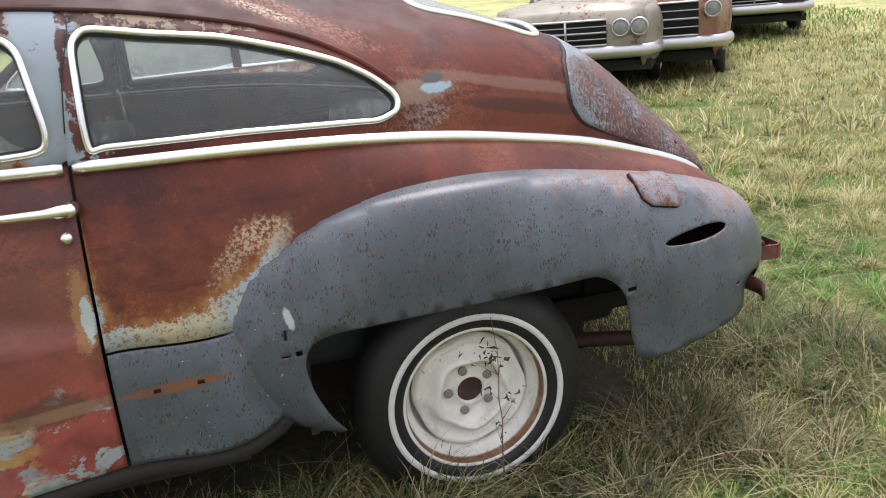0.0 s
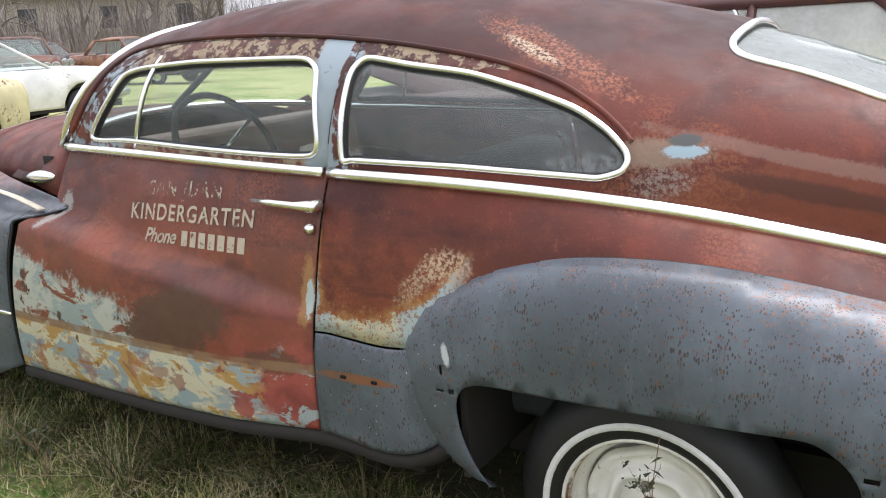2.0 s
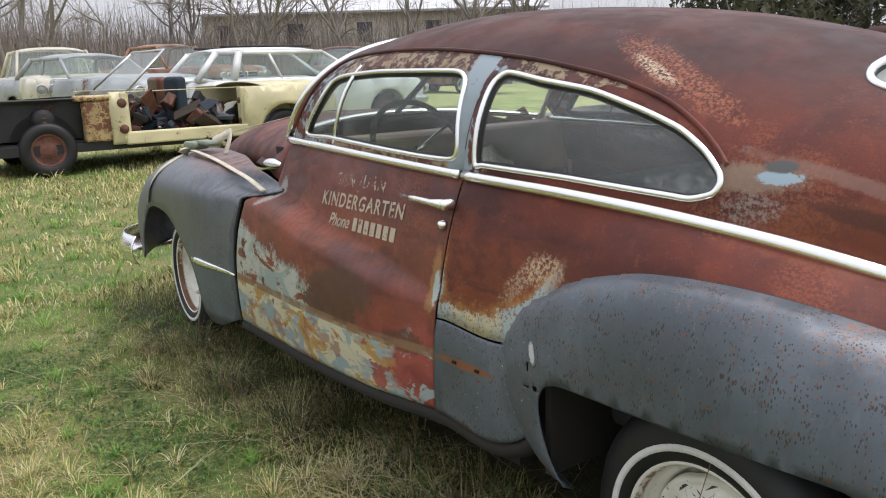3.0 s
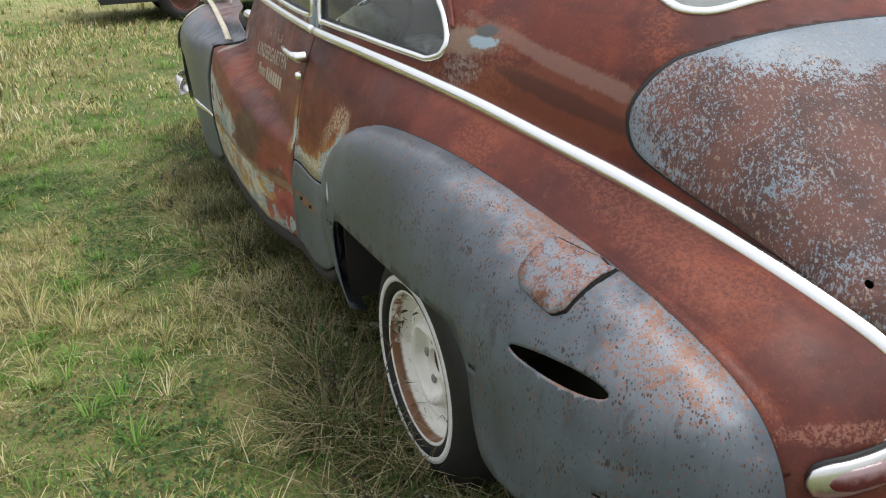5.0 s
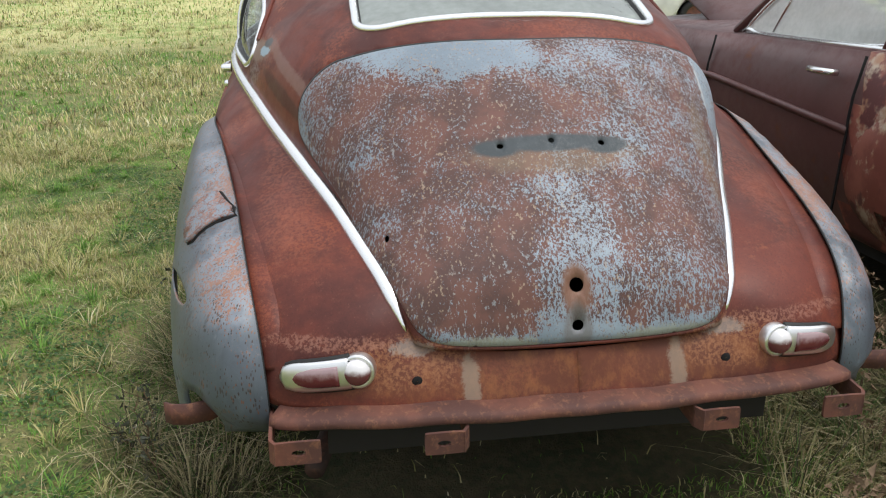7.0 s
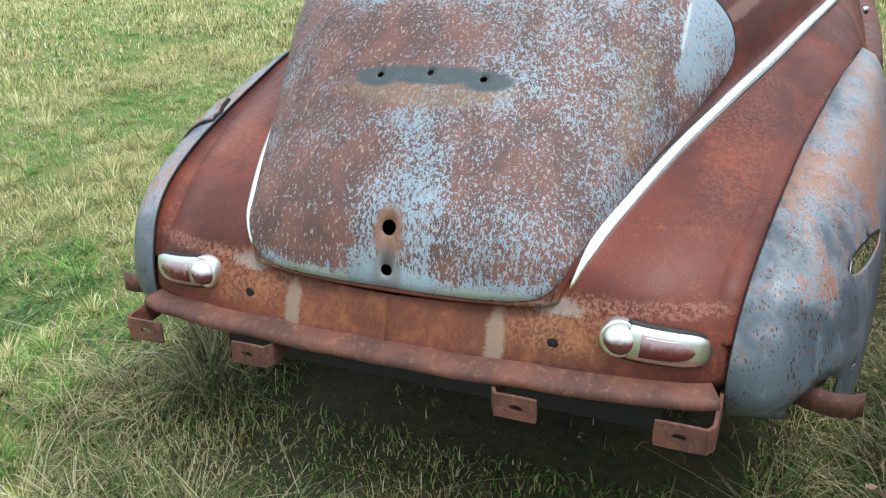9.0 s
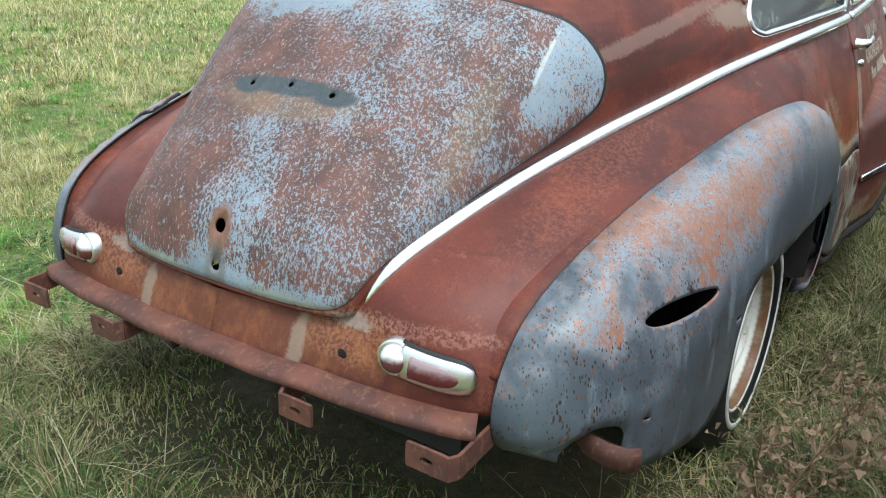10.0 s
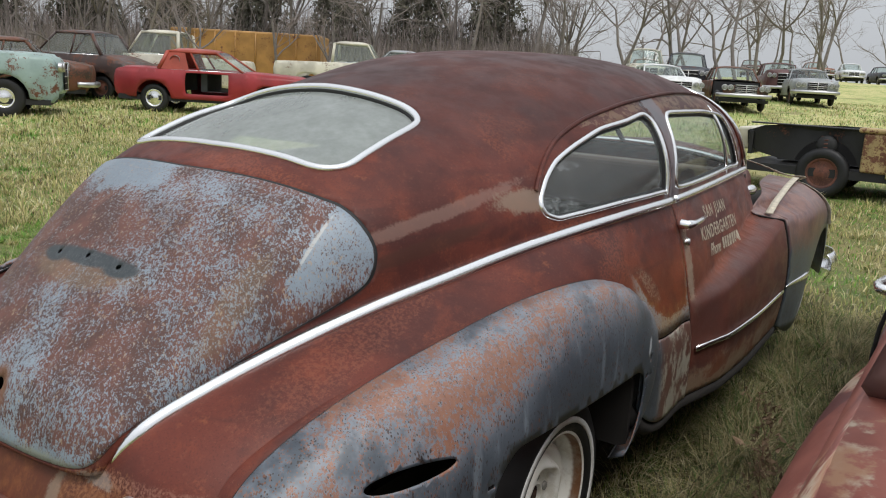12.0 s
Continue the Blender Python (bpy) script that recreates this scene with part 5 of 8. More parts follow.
# hand-painted sign on both doors
def lettering(text, x, z, size, side, host, lean=0.0, spread=1.0, script=False, shade=None):
    c = bpy.data.curves.new("sign", "FONT")
    c.body, c.size, c.space_character, c.shear = text, size, spread, 0.35 if script else 0.0
    c.offset = 0.0012
    tmp = new("sign", c)
    dg = bpy.context.evaluated_depsgraph_get()
    me = bpy.data.meshes.new_from_object(tmp.evaluated_get(dg))
    bpy.data.objects.remove(tmp)
    co = np.array([tuple(q.co) for q in me.vertices])
    xs, zs = (x - co[:, 0], z + co[:, 1] + lean * co[:, 0]) if side > 0 else (x + co[:, 0], z + co[:, 1] - lean * co[:, 0])
    p = skin_y(np.stack([xs, zs], 1))
    p = np.stack([xs, p[:, 1] + 0.0022, zs], 1) * [1, side, 1]
    for q, r in zip(me.vertices, p):
        q.co = r
    # one object a letter
    me.materials.clear()
    bm = bmesh.new()
    bm.from_mesh(me)
    bpy.data.meshes.remove(me)
    todo = set(bm.faces)
    while todo:
        stack, grp = [todo.pop()], []
        while stack:
            fc = stack.pop()
            grp.append(fc)
            for e in fc.edges:
                for o in e.link_faces:
                    if o in todo:
                        todo.remove(o)
                        stack.append(o)
        ids = {}
        vs, fs = [], []
        for fc in grp:
            row = []
            for q in fc.verts:
                if q not in ids:
                    ids[q] = len(vs)
                    vs.append(tuple(q.co))
                row.append(ids[q])
            fs.append(row)
        link_mesh("letter", vs, fs, shade or LETTER, host, "worn cream hand-painted letter", smooth=False)
    bm.free()


def bars(x, z, widths, height, side, host):
    """Plain strokes in place of a number."""
    at = x
    for w in widths:
        g = bmesh.new()
        p = skin_y([(at, z), (at, z + height), (at - w * side, z + height), (at - w * side, z)])
        vs = [g.verts.new((q[0], side * (q[1] + 0.0022), q[2])) for q in p]
        g.faces.new(vs if side > 0 else vs[::-1])
        at -= (w + 0.012) * side
        part("sign_bar", g, LETTER, host, "worn cream sign stroke", smooth=False)


lettering("SAN JUAN", 1.625, 1.018, 0.062, 1, door_l, 0.02, 1.25, shade=LETTER_FAINT)
lettering("KINDERGARTEN", 1.705, 0.942, 0.068, 1, door_l, 0.022, 1.16)
lettering("Phone", 1.625, 0.876, 0.062, 1, door_l, 0.03, 0.95, script=True)
bars(1.445, 0.877, [0.028, 0.026, 0.03, 0.03, 0.03, 0.03, 0.03], 0.045, 1, door_l)
lettering("SAN JUAN", 1.22, 1.018, 0.062, -1, door_r, 0.0, 1.25)
lettering("KINDERGARTEN", 1.13, 0.942, 0.068, -1, door_r, 0.0, 1.16)
lettering("Phone", 1.22, 0.876, 0.062, -1, door_r, 0.0, 0.95, script=True)
bars(1.41, 0.875, [0.028, 0.026, 0.03, 0.03, 0.03, 0.03, 0.03], 0.045, -1, door_r)


# ---- wheels ----
BORE = rusty("dark rusty bore", (0.07, 0.03, 0.02), (0.035, 0.018, 0.014), (0.12, 0.05, 0.03))
STUD = material("dull grey steel", (0.24, 0.23, 0.21), 0.55)


def wheel(x, y, z, side, turn=0.0, spin=0.0):
    """One road wheel; its outer face looks along +y before it is turned."""
    prof = [(0.150, -0.10), (0.205, -0.085), (0.262, -0.080), (0.310, -0.062), (0.335, -0.030), (0.342, 0.0), (0.335, 0.030), (0.316, 0.056), (0.290, 0.074), (0.262, 0.082), (0.250, 0.083), (0.224, 0.082), (0.212, 0.074), (0.203, 0.060)]
    seat = [(0.204, 0.052), (0.212, 0.062), (0.213, 0.070), (0.206, 0.073), (0.200, 0.068), (0.197, 0.050), (0.192, 0.022), (0.186, 0.010), (0.179, 0.008), (0.174, -0.006), (0.171, -0.02)]
    disc = [(0.169, -0.004), (0.166, 0.018), (0.160, 0.024), (0.152, 0.022), (0.142, 0.010), (0.132, 0.004), (0.124, 0.010), (0.114, 0.034), (0.107, 0.043), (0.100, 0.044), (0.094, 0.036), (0.089, 0.018), (0.084, 0.010), (0.048, 0.012), (0.043, 0.018), (0.039, 0.016), (0.037, -0.02)]
    rim = lathe("wheel", seat + [(0.17, -0.03), (0.13, -0.03)], WHEEL, car, "white steel road wheel with rusty rim", n=56)
    rim.matrix_basis = pose(x, y, z, 0, spin, turn + (0 if side > 0 else 180))
    lathe("tyre", prof, RUBBER, rim, "perished black tyre", n=64)
    lathe("whitewall", [(0.2365, 0.0815), (0.2375, 0.0858), (0.2535, 0.0852), (0.2545, 0.0805)], WHITEWALL, rim, "narrow white sidewall band", n=64)
    # centre pressing, a five-lobed dish with gaps at its rim
    n = 60
    v, f = [], []
    for r, a in disc:
        for k in range(n):
            w = 2 * math.pi * k / n
            lob = 1 - 0.060 * (0.5 + 0.5 * math.cos(4 * w)) ** 3 * (r > 0.15)
            wob = 1 + 0.05 * math.cos(5 * w) * (0.085 < r < 0.13)
            v.append((r * lob * wob * math.cos(w), a, r * lob * wob * math.sin(w)))
    for i in range(len(disc) - 1):
        for k in range(n):
            f.append((i * n + k, i * n + (k + 1) % n, (i + 1) * n + (k + 1) % n, (i + 1) * n + k))
    link_mesh("wheel_disc", v, f, WHEEL, rim)
    lathe("hub_bore", [(0.039, 0.004), (0.030, 0.0), (0.001, -0.004)], BORE, rim, "rusty hub bore", n=20)
    for k in range(5):
        w = 2 * math.pi * (k + 0.3) / 5
        o = lathe("stud", [(0.0135, 0.0105), (0.0130, 0.0165), (0.010, 0.018), (0.001, 0.0182)], STUD, rim, "dull grey wheel stud", n=10)
        o.matrix_basis = pose(0.064 * math.cos(w), 0.001, 0.064 * math.sin(w))
    return rim


wheel(0.0, 0.782, 0.335, 1, spin=20)
wheel(0.0, -0.782, 0.335, -1, spin=70)
wheel(3.23, 0.775, 0.385, 1, turn=-4, spin=10)
wheel(3.23, -0.775, 0.385, -1, turn=-4, spin=40)
tube("rear_axle", np.array([(0, -0.7, 0.335), (0, 0.7, 0.335)]), 0.05, DARK, car, up=(0, 0, 1))

# ---- tail ----
pp = np.concatenate([np.linspace(5.85, 7.0, 40)])
a = lower(pp, np.ones(40))
fl = np.vstack([a, (a * [1, -1, 1])[-2::-1]])
dirn = fl - np.array([0.2, 0, 0])
dirn[:, 2] = 0
dirn /= np.linalg.norm(dirn, axis=1)[:, None]
prof = [(-0.01, 0.004), (0.0, 0.006), (0.034, 0.000), (0.045, -0.005), (0.048, -0.020), (0.043, -0.024), (0.036, -0.010), (0.0, -0.006)]
v, f, m = [], [], len(prof)
for i in range(len(fl)):
    for o, h in prof:
        v.append(fl[i] + dirn[i] * o + np.array([0, 0, h + 0.004 * noise.noise(Vector(fl[i]) * 9)]))
for i in range(len(fl) - 1):
    f += [(i * m + k, i * m + (k + 1) % m, (i + 1) * m + (k + 1) % m, (i + 1) * m + k) for k in range(m)]
f += [tuple(range(m)), tuple((len(fl) - 1) * m + k for k in range(m))[::-1]]
bm = bmesh.new()
link = link_mesh("tail_flange", v, f, IRON, car, "rusted steel flange under the tail")
bm.from_mesh(link.data)
bmesh.ops.recalc_face_normals(bm, faces=bm.faces)
bm.to_mesh(link.data)
bm.free()
lp = np.array([lower(np.array([q]), np.array([1.0]))[0] for q in np.linspace(5.8, 7.0, 30)])
skirt = np.vstack([lp, (lp * [1, -1, 1])[-2::-1]])
n = len(skirt)
v = np.vstack([skirt, skirt + np.array([0.12, 0, -0.12])])
link_mesh("tail_underside", v, [(i, i + 1, n + i + 1, n + i) for i in range(n - 1)], DARK, car, "dark panel under the tail")


def bracket(y, x, z, w, h, back, side):
    """A bumper iron: an upright plate with a slot, bent forward at its outer end."""
    g = [(y - w / 2, z - h / 2), (y + w / 2, z - h / 2), (y + w / 2, z + h / 2), (y - w / 2, z + h / 2)]
    hole = [(y + 0.014 * math.cos(k * math.pi / 6), z + 0.007 * math.sin(k * math.pi / 6)) for k in range(12)]
    v, f = fill(rounded(g, 5, 0.08), [hole], 0.012)
    p = np.stack([np.full(len(v), x), v[:, 0], v[:, 1]], 1)
    o = solid(link_mesh("bumper_iron", p, f[:, ::-1], IRON, car, "rusted bumper iron", smooth=False), 0.007)
    e = y + side * w / 2
    q = np.array([(x, e, z), (x + 0.02, e + side * 0.012, z), (x + back, e + side * 0.014, z + 0.012)])
    g = bmesh.new()
    for k in range(2):
        a, b = q[k], q[k + 1]
        vs = [g.verts.new((a[0], a[1], a[2] - h / 2)), g.verts.new((b[0], b[1], b[2] - h / 2)), g.verts.new((b[0], b[1], b[2] + h / 2)), g.verts.new((a[0], a[1], a[2] + h / 2))]
        g.faces.new(vs)
    solid(part("iron_arm", g, IRON, o, smooth=False), 0.007, 0)


for sd in (1, -1):
    bracket(sd * 0.575, -1.155, 0.494, 0.085, 0.048, 0.22, sd)
    bracket(sd * 0.29, -1.175, 0.500, 0.075, 0.046, 0.18, -sd)
    q = np.array([(-0.78, sd * 0.66, 0.482), (-0.885, sd * 0.735, 0.480), (-0.918, sd * 0.770, 0.478), (-0.928, sd * 0.815, 0.476), (-0.922, sd * 0.850, 0.475), (-0.905, sd * 0.868, 0.474)])
    g = bmesh.new()
    for a, b in zip(q[:-1], q[1:]):
        g.faces.new([g.verts.new((a[0], a[1], a[2] - 0.024)), g.verts.new((b[0], b[1], b[2] - 0.024)), g.verts.new((b[0], b[1], b[2] + 0.024)), g.verts.new((a[0], a[1], a[2] + 0.024))])
    bmesh.ops.remove_doubles(g, verts=g.verts, dist=1e-5)
    solid(part("side_iron", g, IRON, car, "rusted side bumper iron"), 0.007, 0)
tube("exhaust_pipe", np.array([(0.2, 0.30, 0.27), (-0.4, 0.44, 0.25), (-0.66, 0.52, 0.24), (-0.80, 0.56, 0.225)]), 0.026, BORE, car, "rusted exhaust pipe", sides=10)


BEZEL = chrome("pale pitted lamp bezel", 0.30, 0.80)


def tail_lamp(side):
    pts = find(lower, (5.0, 0), (6.6, 1), [(0.45, 0.622), (0.50, 0.617), (0.55, 0.612), (0.605, 0.606)], [1, 2], 120)
    c = lower(pts[:, 0], pts[:, 1]) * [1, side, 1]
    o = np.array([-0.97, side * 0.22, 0.06])
    o /= np.linalg.norm(o)
    path = np.array([c[0] + (c[1] - c[0]) * 0.3, c[1], c[2], c[3]])
    b = tube("tail_lamp", rounded(path + o * 0.010, 4, 0.4, closed=False), np.interp(np.linspace(0, 1, 13), [0, 0.8, 0.93, 1], [0.034, 0.032, 0.024, 0.006]), BEZEL, car, "chromed tail lamp bezel with pale-topped glass", sides=16, flat=0.32, up=tuple(o))
    tube("lamp_bar", rounded(path[1:] + o * 0.014 - (path[3] - path[2]) * 0.25, 4, 0.4, closed=False), np.interp(np.linspace(0, 1, 9), [0, 0.7, 1], [0.022, 0.021, 0.005]), LENS, b, "faded red lamp glass", sides=14, flat=0.42, up=tuple(o))
    tube("lamp_gasket", rounded(path - (path[3] - path[2]) * 0.06 + o * 0.002, 4, 0.4, closed=False), np.interp(np.linspace(0, 1, 13), [0, 0.8, 0.93, 1], [0.041, 0.037, 0.029, 0.009]), SEAL, b, "black rubber gasket", sides=14, flat=0.2, up=tuple(o))
    turn = Vector(o).to_track_quat("Y", "Z").to_matrix().to_4x4()
    r = lathe("lamp_ring", [(0.037, -0.012), (0.0365, 0.008), (0.034, 0.013), (0.028, 0.011)], BEZEL, b, n=28)
    r.matrix_basis = Matrix.Translation(c[0]) @ turn
    l = lathe("lamp_lens", [(0.028, 0.008), (0.026, 0.020), (0.020, 0.029), (0.011, 0.033), (0.001, 0.034)], LENS_PALE, b, "round lamp glass whitened by a painted sky reflection", n=28)
    l.matrix_basis = Matrix.Translation(c[0]) @ turn


tail_lamp(1)
tail_lamp(-1)
seam = rear_seam
FLAP = rounded([(-0.528, 0.868), (-0.53, 0.815), (-0.555, 0.792), (-0.64, 0.772), (-0.662, 0.785), (-0.662, 0.842)], 6, 0.14)
v, f = fill(FLAP, [], 0.02)
fp = wing(v[:, 0], v[:, 1]) + np.array([0, 0.006, 0.004])


def flap_paint():
    s = Shade("rust-speckled flap paint", 0.55)
    n = s.noise(170, 4, 0.75)
    k = s.math("ADD", s.times(n, 0.65), s.times(s.noise(24, 4, 0.6), 0.35))
    rust = s.mix(s.step(s.noise(60, 4), 0.35, 0.65), (0.16, 0.062, 0.042), (0.33, 0.165, 0.115))
    c = s.mix(s.step(k, 0.46, 0.52), (0.20, 0.235, 0.275), rust)
    s.bump(n, 0.3, 0.001)
    return s.done(c)


FLAP_RUST = flap_paint()
solid(link_mesh("fuel_flap", fp, f, FLAP_RUST, car, "rust-speckled fuel flap"), 0.006)
fp = wing(FLAP[:, 0], FLAP[:, 1]) + np.array([0, 0.001, 0.001])
tube("flap_gap", fp, 0.005, HOLE, car, sides=5, closed=True, up=(0, 1, 0))
# black sheets behind the wings' openings, in place of the shade inside
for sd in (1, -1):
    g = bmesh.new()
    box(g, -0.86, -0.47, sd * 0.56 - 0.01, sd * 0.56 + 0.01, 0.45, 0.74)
    part("wing_liner", g, HOLE, car, "black sheet for the shade inside the wing", smooth=False)
# dark clip holes in the tail and the scuff on the quarter
for sd in (1, -1):
    p = find(lower, (5.0, 0), (6.8, 1), [(0.332, 0.595)], [1, 2], 120)[0]
    c = lower(np.array([p[0]]), np.array([p[1]]))[0] * [1, sd, 1]
    k = lathe("clip_hole", [(0.011, 0.0), (0.009, 0.002), (0.001, 0.002)], HOLE, car, n=12)
    k.matrix_basis = pose(*(c + np.array([-0.001, 0, 0])), 0, 0, 90)
# front bumper
bpts = rounded([(3.80, 0.93, 0.43), (4.0, 0.94, 0.43), (4.18, 0.85, 0.43), (4.27, 0.6, 0.43), (4.30, 0.0, 0.43)], 6, 0.5, closed=False)
bpts = np.vstack([bpts, (bpts * [1, -1, 1])[-2::-1]])
nb = len(bpts)
tn = np.gradient(bpts, axis=0)
tn /= np.linalg.norm(tn, axis=1)[:, None]
onrm = np.stack([tn[:, 1], -tn[:, 0], 0 * tn[:, 0]], 1)
onrm *= np.sign((onrm * (bpts - np.array([3.4, 0, 0.43]))).sum(1))[:, None]
v, f = [], []
for i in range(nb):
    for k in range(9):
        a = (k / 8 - 0.5) * 2
        v.append(bpts[i] + np.array([0, 0, 0.085 * a]) + onrm[i] * 0.035 * (1 - a**2))
for i in range(nb - 1):
    f += [(i * 9 + k, i * 9 + k + 1, (i + 1) * 9 + k + 1, (i + 1) * 9 + k) for k in range(8)]
solid(link_mesh("front_bumper", v, f, CHROME, car, "dull chrome front bumper"), 0.004, 0)

# straps over the bonnet, a ratchet on the left wing
def ribbon(name, pts, width, parent, up=(0, 0, 1)):
    p = rounded(pts, 6, 0.5, closed=False)
    t = np.gradient(p, axis=0)
    a = np.cross(t, np.array(up, float))
    a /= np.linalg.norm(a, axis=1)[:, None] + 1e-9
    v = np.vstack([p - a * width / 2, p + a * width / 2])
    n = len(p)
    return solid(link_mesh(name, v, [(i, i + 1, n + i + 1, n + i) for i in range(n - 1)], WEB, parent), 0.003, 0)


strap = empty("tie_down_strap", "cream webbing strap with a ratchet over the wing", "strap")
seam, back = rounded(FRONT_SEAM, 6, 0.5, closed=False), seam
zz = np.array([0.76, 0.80, 0.86, 0.92, 0.96, 0.995, 1.012])
hoop = front_wing(np.interp(zz, [0.76, 0.94, 1.03], [3.395, 3.29, 3.235]), zz) + np.array([0, 0.008, 0.005])
over = [tuple(q) for q in hoop]
ribbon("webbing", over + [(3.23, 0.82, 1.045), (3.22, 0.72, 1.052)], 0.04, strap, (0, 0.6, 0.8))
xs = np.array([3.12, 2.9, 2.7, 2.5, 2.3, 2.12])
edge = np.stack([xs, np.interp(xs, [2.12, 3.12], [0.885, 0.80]), np.interp(xs, FRONT_SEAM[:, 0], FRONT_SEAM[:, 1]) - np.interp(xs, [2.12, 2.5, 3.12], [0.010, 0.012, -0.010])], 1)
ribbon("webbing", edge, 0.026, strap)
ribbon("webbing", edge * [1, -1, 1], 0.034, strap)
ribbon("webbing", [(3.2, 0.68, 1.075), (3.15, 0.50, 1.13), (3.1, 0.0, 1.20), (3.12, -0.50, 1.12), (3.2, -0.72, 1.05), (3.23, -0.82, 1.045)] + [(x, -y, z) for x, y, z in over[::-1]], 0.03, strap, (0.2, 0.1, 1))
g = bmesh.new()
box(g, 3.14, 3.28, 0.70, 0.79, 1.045, 1.08)
box(g, 3.02, 3.18, 0.69, 0.76, 1.065, 1.09)
bevelled(part("ratchet", g, material("weathered green ratchet", (0.19, 0.22, 0.17), 0.6), strap, "weathered grey-green ratchet", smooth=False), 0.012, 2)
ribbon("strap_tail", [(3.10, 0.70, 1.08), (3.0, 0.66, 1.12), (2.92, 0.68, 1.13), (2.88, 0.70, 1.10), (2.87, 0.73, 1.035)], 0.05, strap, (0, 1, 0.3))
seam = back
# scuttle sides fill the corner between bonnet, wing and pillar
a = np.array([(2.15, 0.785, 0.965), (2.2, 0.775, 0.975), (2.3, 0.75, 0.985), (2.42, 0.72, 1.0), (2.6, 0.69, 1.01)])
b = a + np.array([(0.06, -0.15, 0.24), (0.10, -0.13, 0.20), (0.1, -0.10, 0.14), (0.05, -0.10, 0.10), (0, -0.10, 0.08)])
m = 0.5 * (a + b) + np.array([0, 0.012, -0.012])
pair(solid(link_mesh("scuttle_side", np.vstack([a, m, b]), [(r * 5 + i, r * 5 + i + 1, r * 5 + i + 6, r * 5 + i + 5) for r in range(2) for i in range(4)], RUST, car), 0.004))

# the right door keeps its side moulding
xx = np.linspace(0.93, 2.14, 16)
ee = find(lower, (0.0, 0.3), (2.0, 1.0), [(x, 0.585) for x in xx], [0, 2], 160)
q = lower(ee[:, 0], ee[:, 1]) * [1, -1, 1] + np.array([0, -0.008, 0])
tube("side_moulding", q, 0.011, CHROME, door_r, "thin chrome side moulding", sides=8, flat=0.6, up=(0, -1, 0))
for x in (0.70, 0.80):
    g = bmesh.new()
    ee = find(lower, (1.5, 0.3), (2.7, 1.0), [(x, 0.587)], [0, 2], 160)
    c = lower(ee[:, 0], ee[:, 1])[0]
    box(g, c[0] - 0.008, c[0] + 0.008, c[1] + 0.004, c[1] + 0.0125, c[2] - 0.004, c[2] + 0.004)
    part("clip_hole", g, HOLE, sill_panel, "dark clip hole", smooth=False)

# the nose is closed between the wings
g = bmesh.new()
for v in box(g, 3.86, 4.02, -0.47, 0.47, 0.42, 0.80):
    if v.co.x > 3.9:
        v.co.y *= 0.8
bevelled(part("nose_panel", g, RUST, car, "dull maroon nose panel", smooth=False), 0.04, 3)

# ---- ground ----
def ground_z(x, y):
    """The meadow: level round the coupe, rising gently ahead of it, with a low hill in the distance."""
    x, y = np.asarray(x, float), np.asarray(y, float)
    far = np.clip(x - 6, 0, None)
    z = 0.018 * far * np.exp(-((y + 5) / 60) ** 2) + 1.9 * np.exp(-(((x - 75) / 40) ** 2 + ((y - 12) / 22) ** 2))
    z += 0.045 * np.clip((x - 1.6) / 1.6, 0, 1) + 0.03 * np.clip((x - 5) / 4, 0, 1)
    z += 0.016 * np.clip(y - 8, 0, 60) * np.clip(x / 20, 0, 1)
    r = np.hypot(x, y)
    z += 0.025 * np.sin(1.3 * x + 0.7 * y) * np.sin(0.9 * y - 0.4 * x + 1) + np.clip(r / 30, 0, 1) * 0.12 * np.sin(0.21 * x + 1) * np.sin(0.17 * y)
    return z - 0.01


def sward(s, g, rnd, c):
    """Thin leaves: light passes through them, and their normals bend towards the sky, as a sward is lit as a whole."""
    thin, both = s.t.nodes.new("ShaderNodeBsdfTranslucent"), s.t.nodes.new("ShaderNodeMixShader")
    s.put(thin.inputs[0], c)
    up = s.t.nodes.new("ShaderNodeVectorMath")
    up.operation = "MULTIPLY_ADD"
    s.t.links.new(g.outputs["Normal"], up.inputs[0])
    up.inputs[1].default_value, up.inputs[2].default_value = (0.7, 0.7, 0.7), (0, 0, 0.9)
    nv = s.t.nodes.new("ShaderNodeVectorMath")
    nv.operation = "NORMALIZE"
    s.t.links.new(up.outputs[0], nv.inputs[0])
    s.t.links.new(nv.outputs[0], s.b.inputs["Normal"])
    both.inputs[0].default_value = 0.4
    s.t.links.new(s.b.outputs[0], both.inputs[1]), s.t.links.new(thin.outputs[0], both.inputs[2])
    s.t.links.new(both.outputs[0], s.t.nodes["Material Output"].inputs[0])
    return s.done(c)


def leaf_shade(name, tones, rough=0.6):
    """Grass of a few distinct tones, one for each blade, drifting from place to place."""
    s = Shade(name, rough)
    g = s.t.nodes.new("ShaderNodeNewGeometry")
    s.pos = g.outputs["Position"]
    rnd = g.outputs["Random Per Island"]
    k = s.math("ADD", rnd, s.times(s.math("SUBTRACT", s.noise(1.7, 3, 0.6), 0.5), 0.9))
    c = tones[0][1]
    for lo, tone in tones[1:]:
        c = s.mix(s.step(k, lo - 0.05, lo + 0.05), c, tone)
    return sward(s, g, rnd, c)


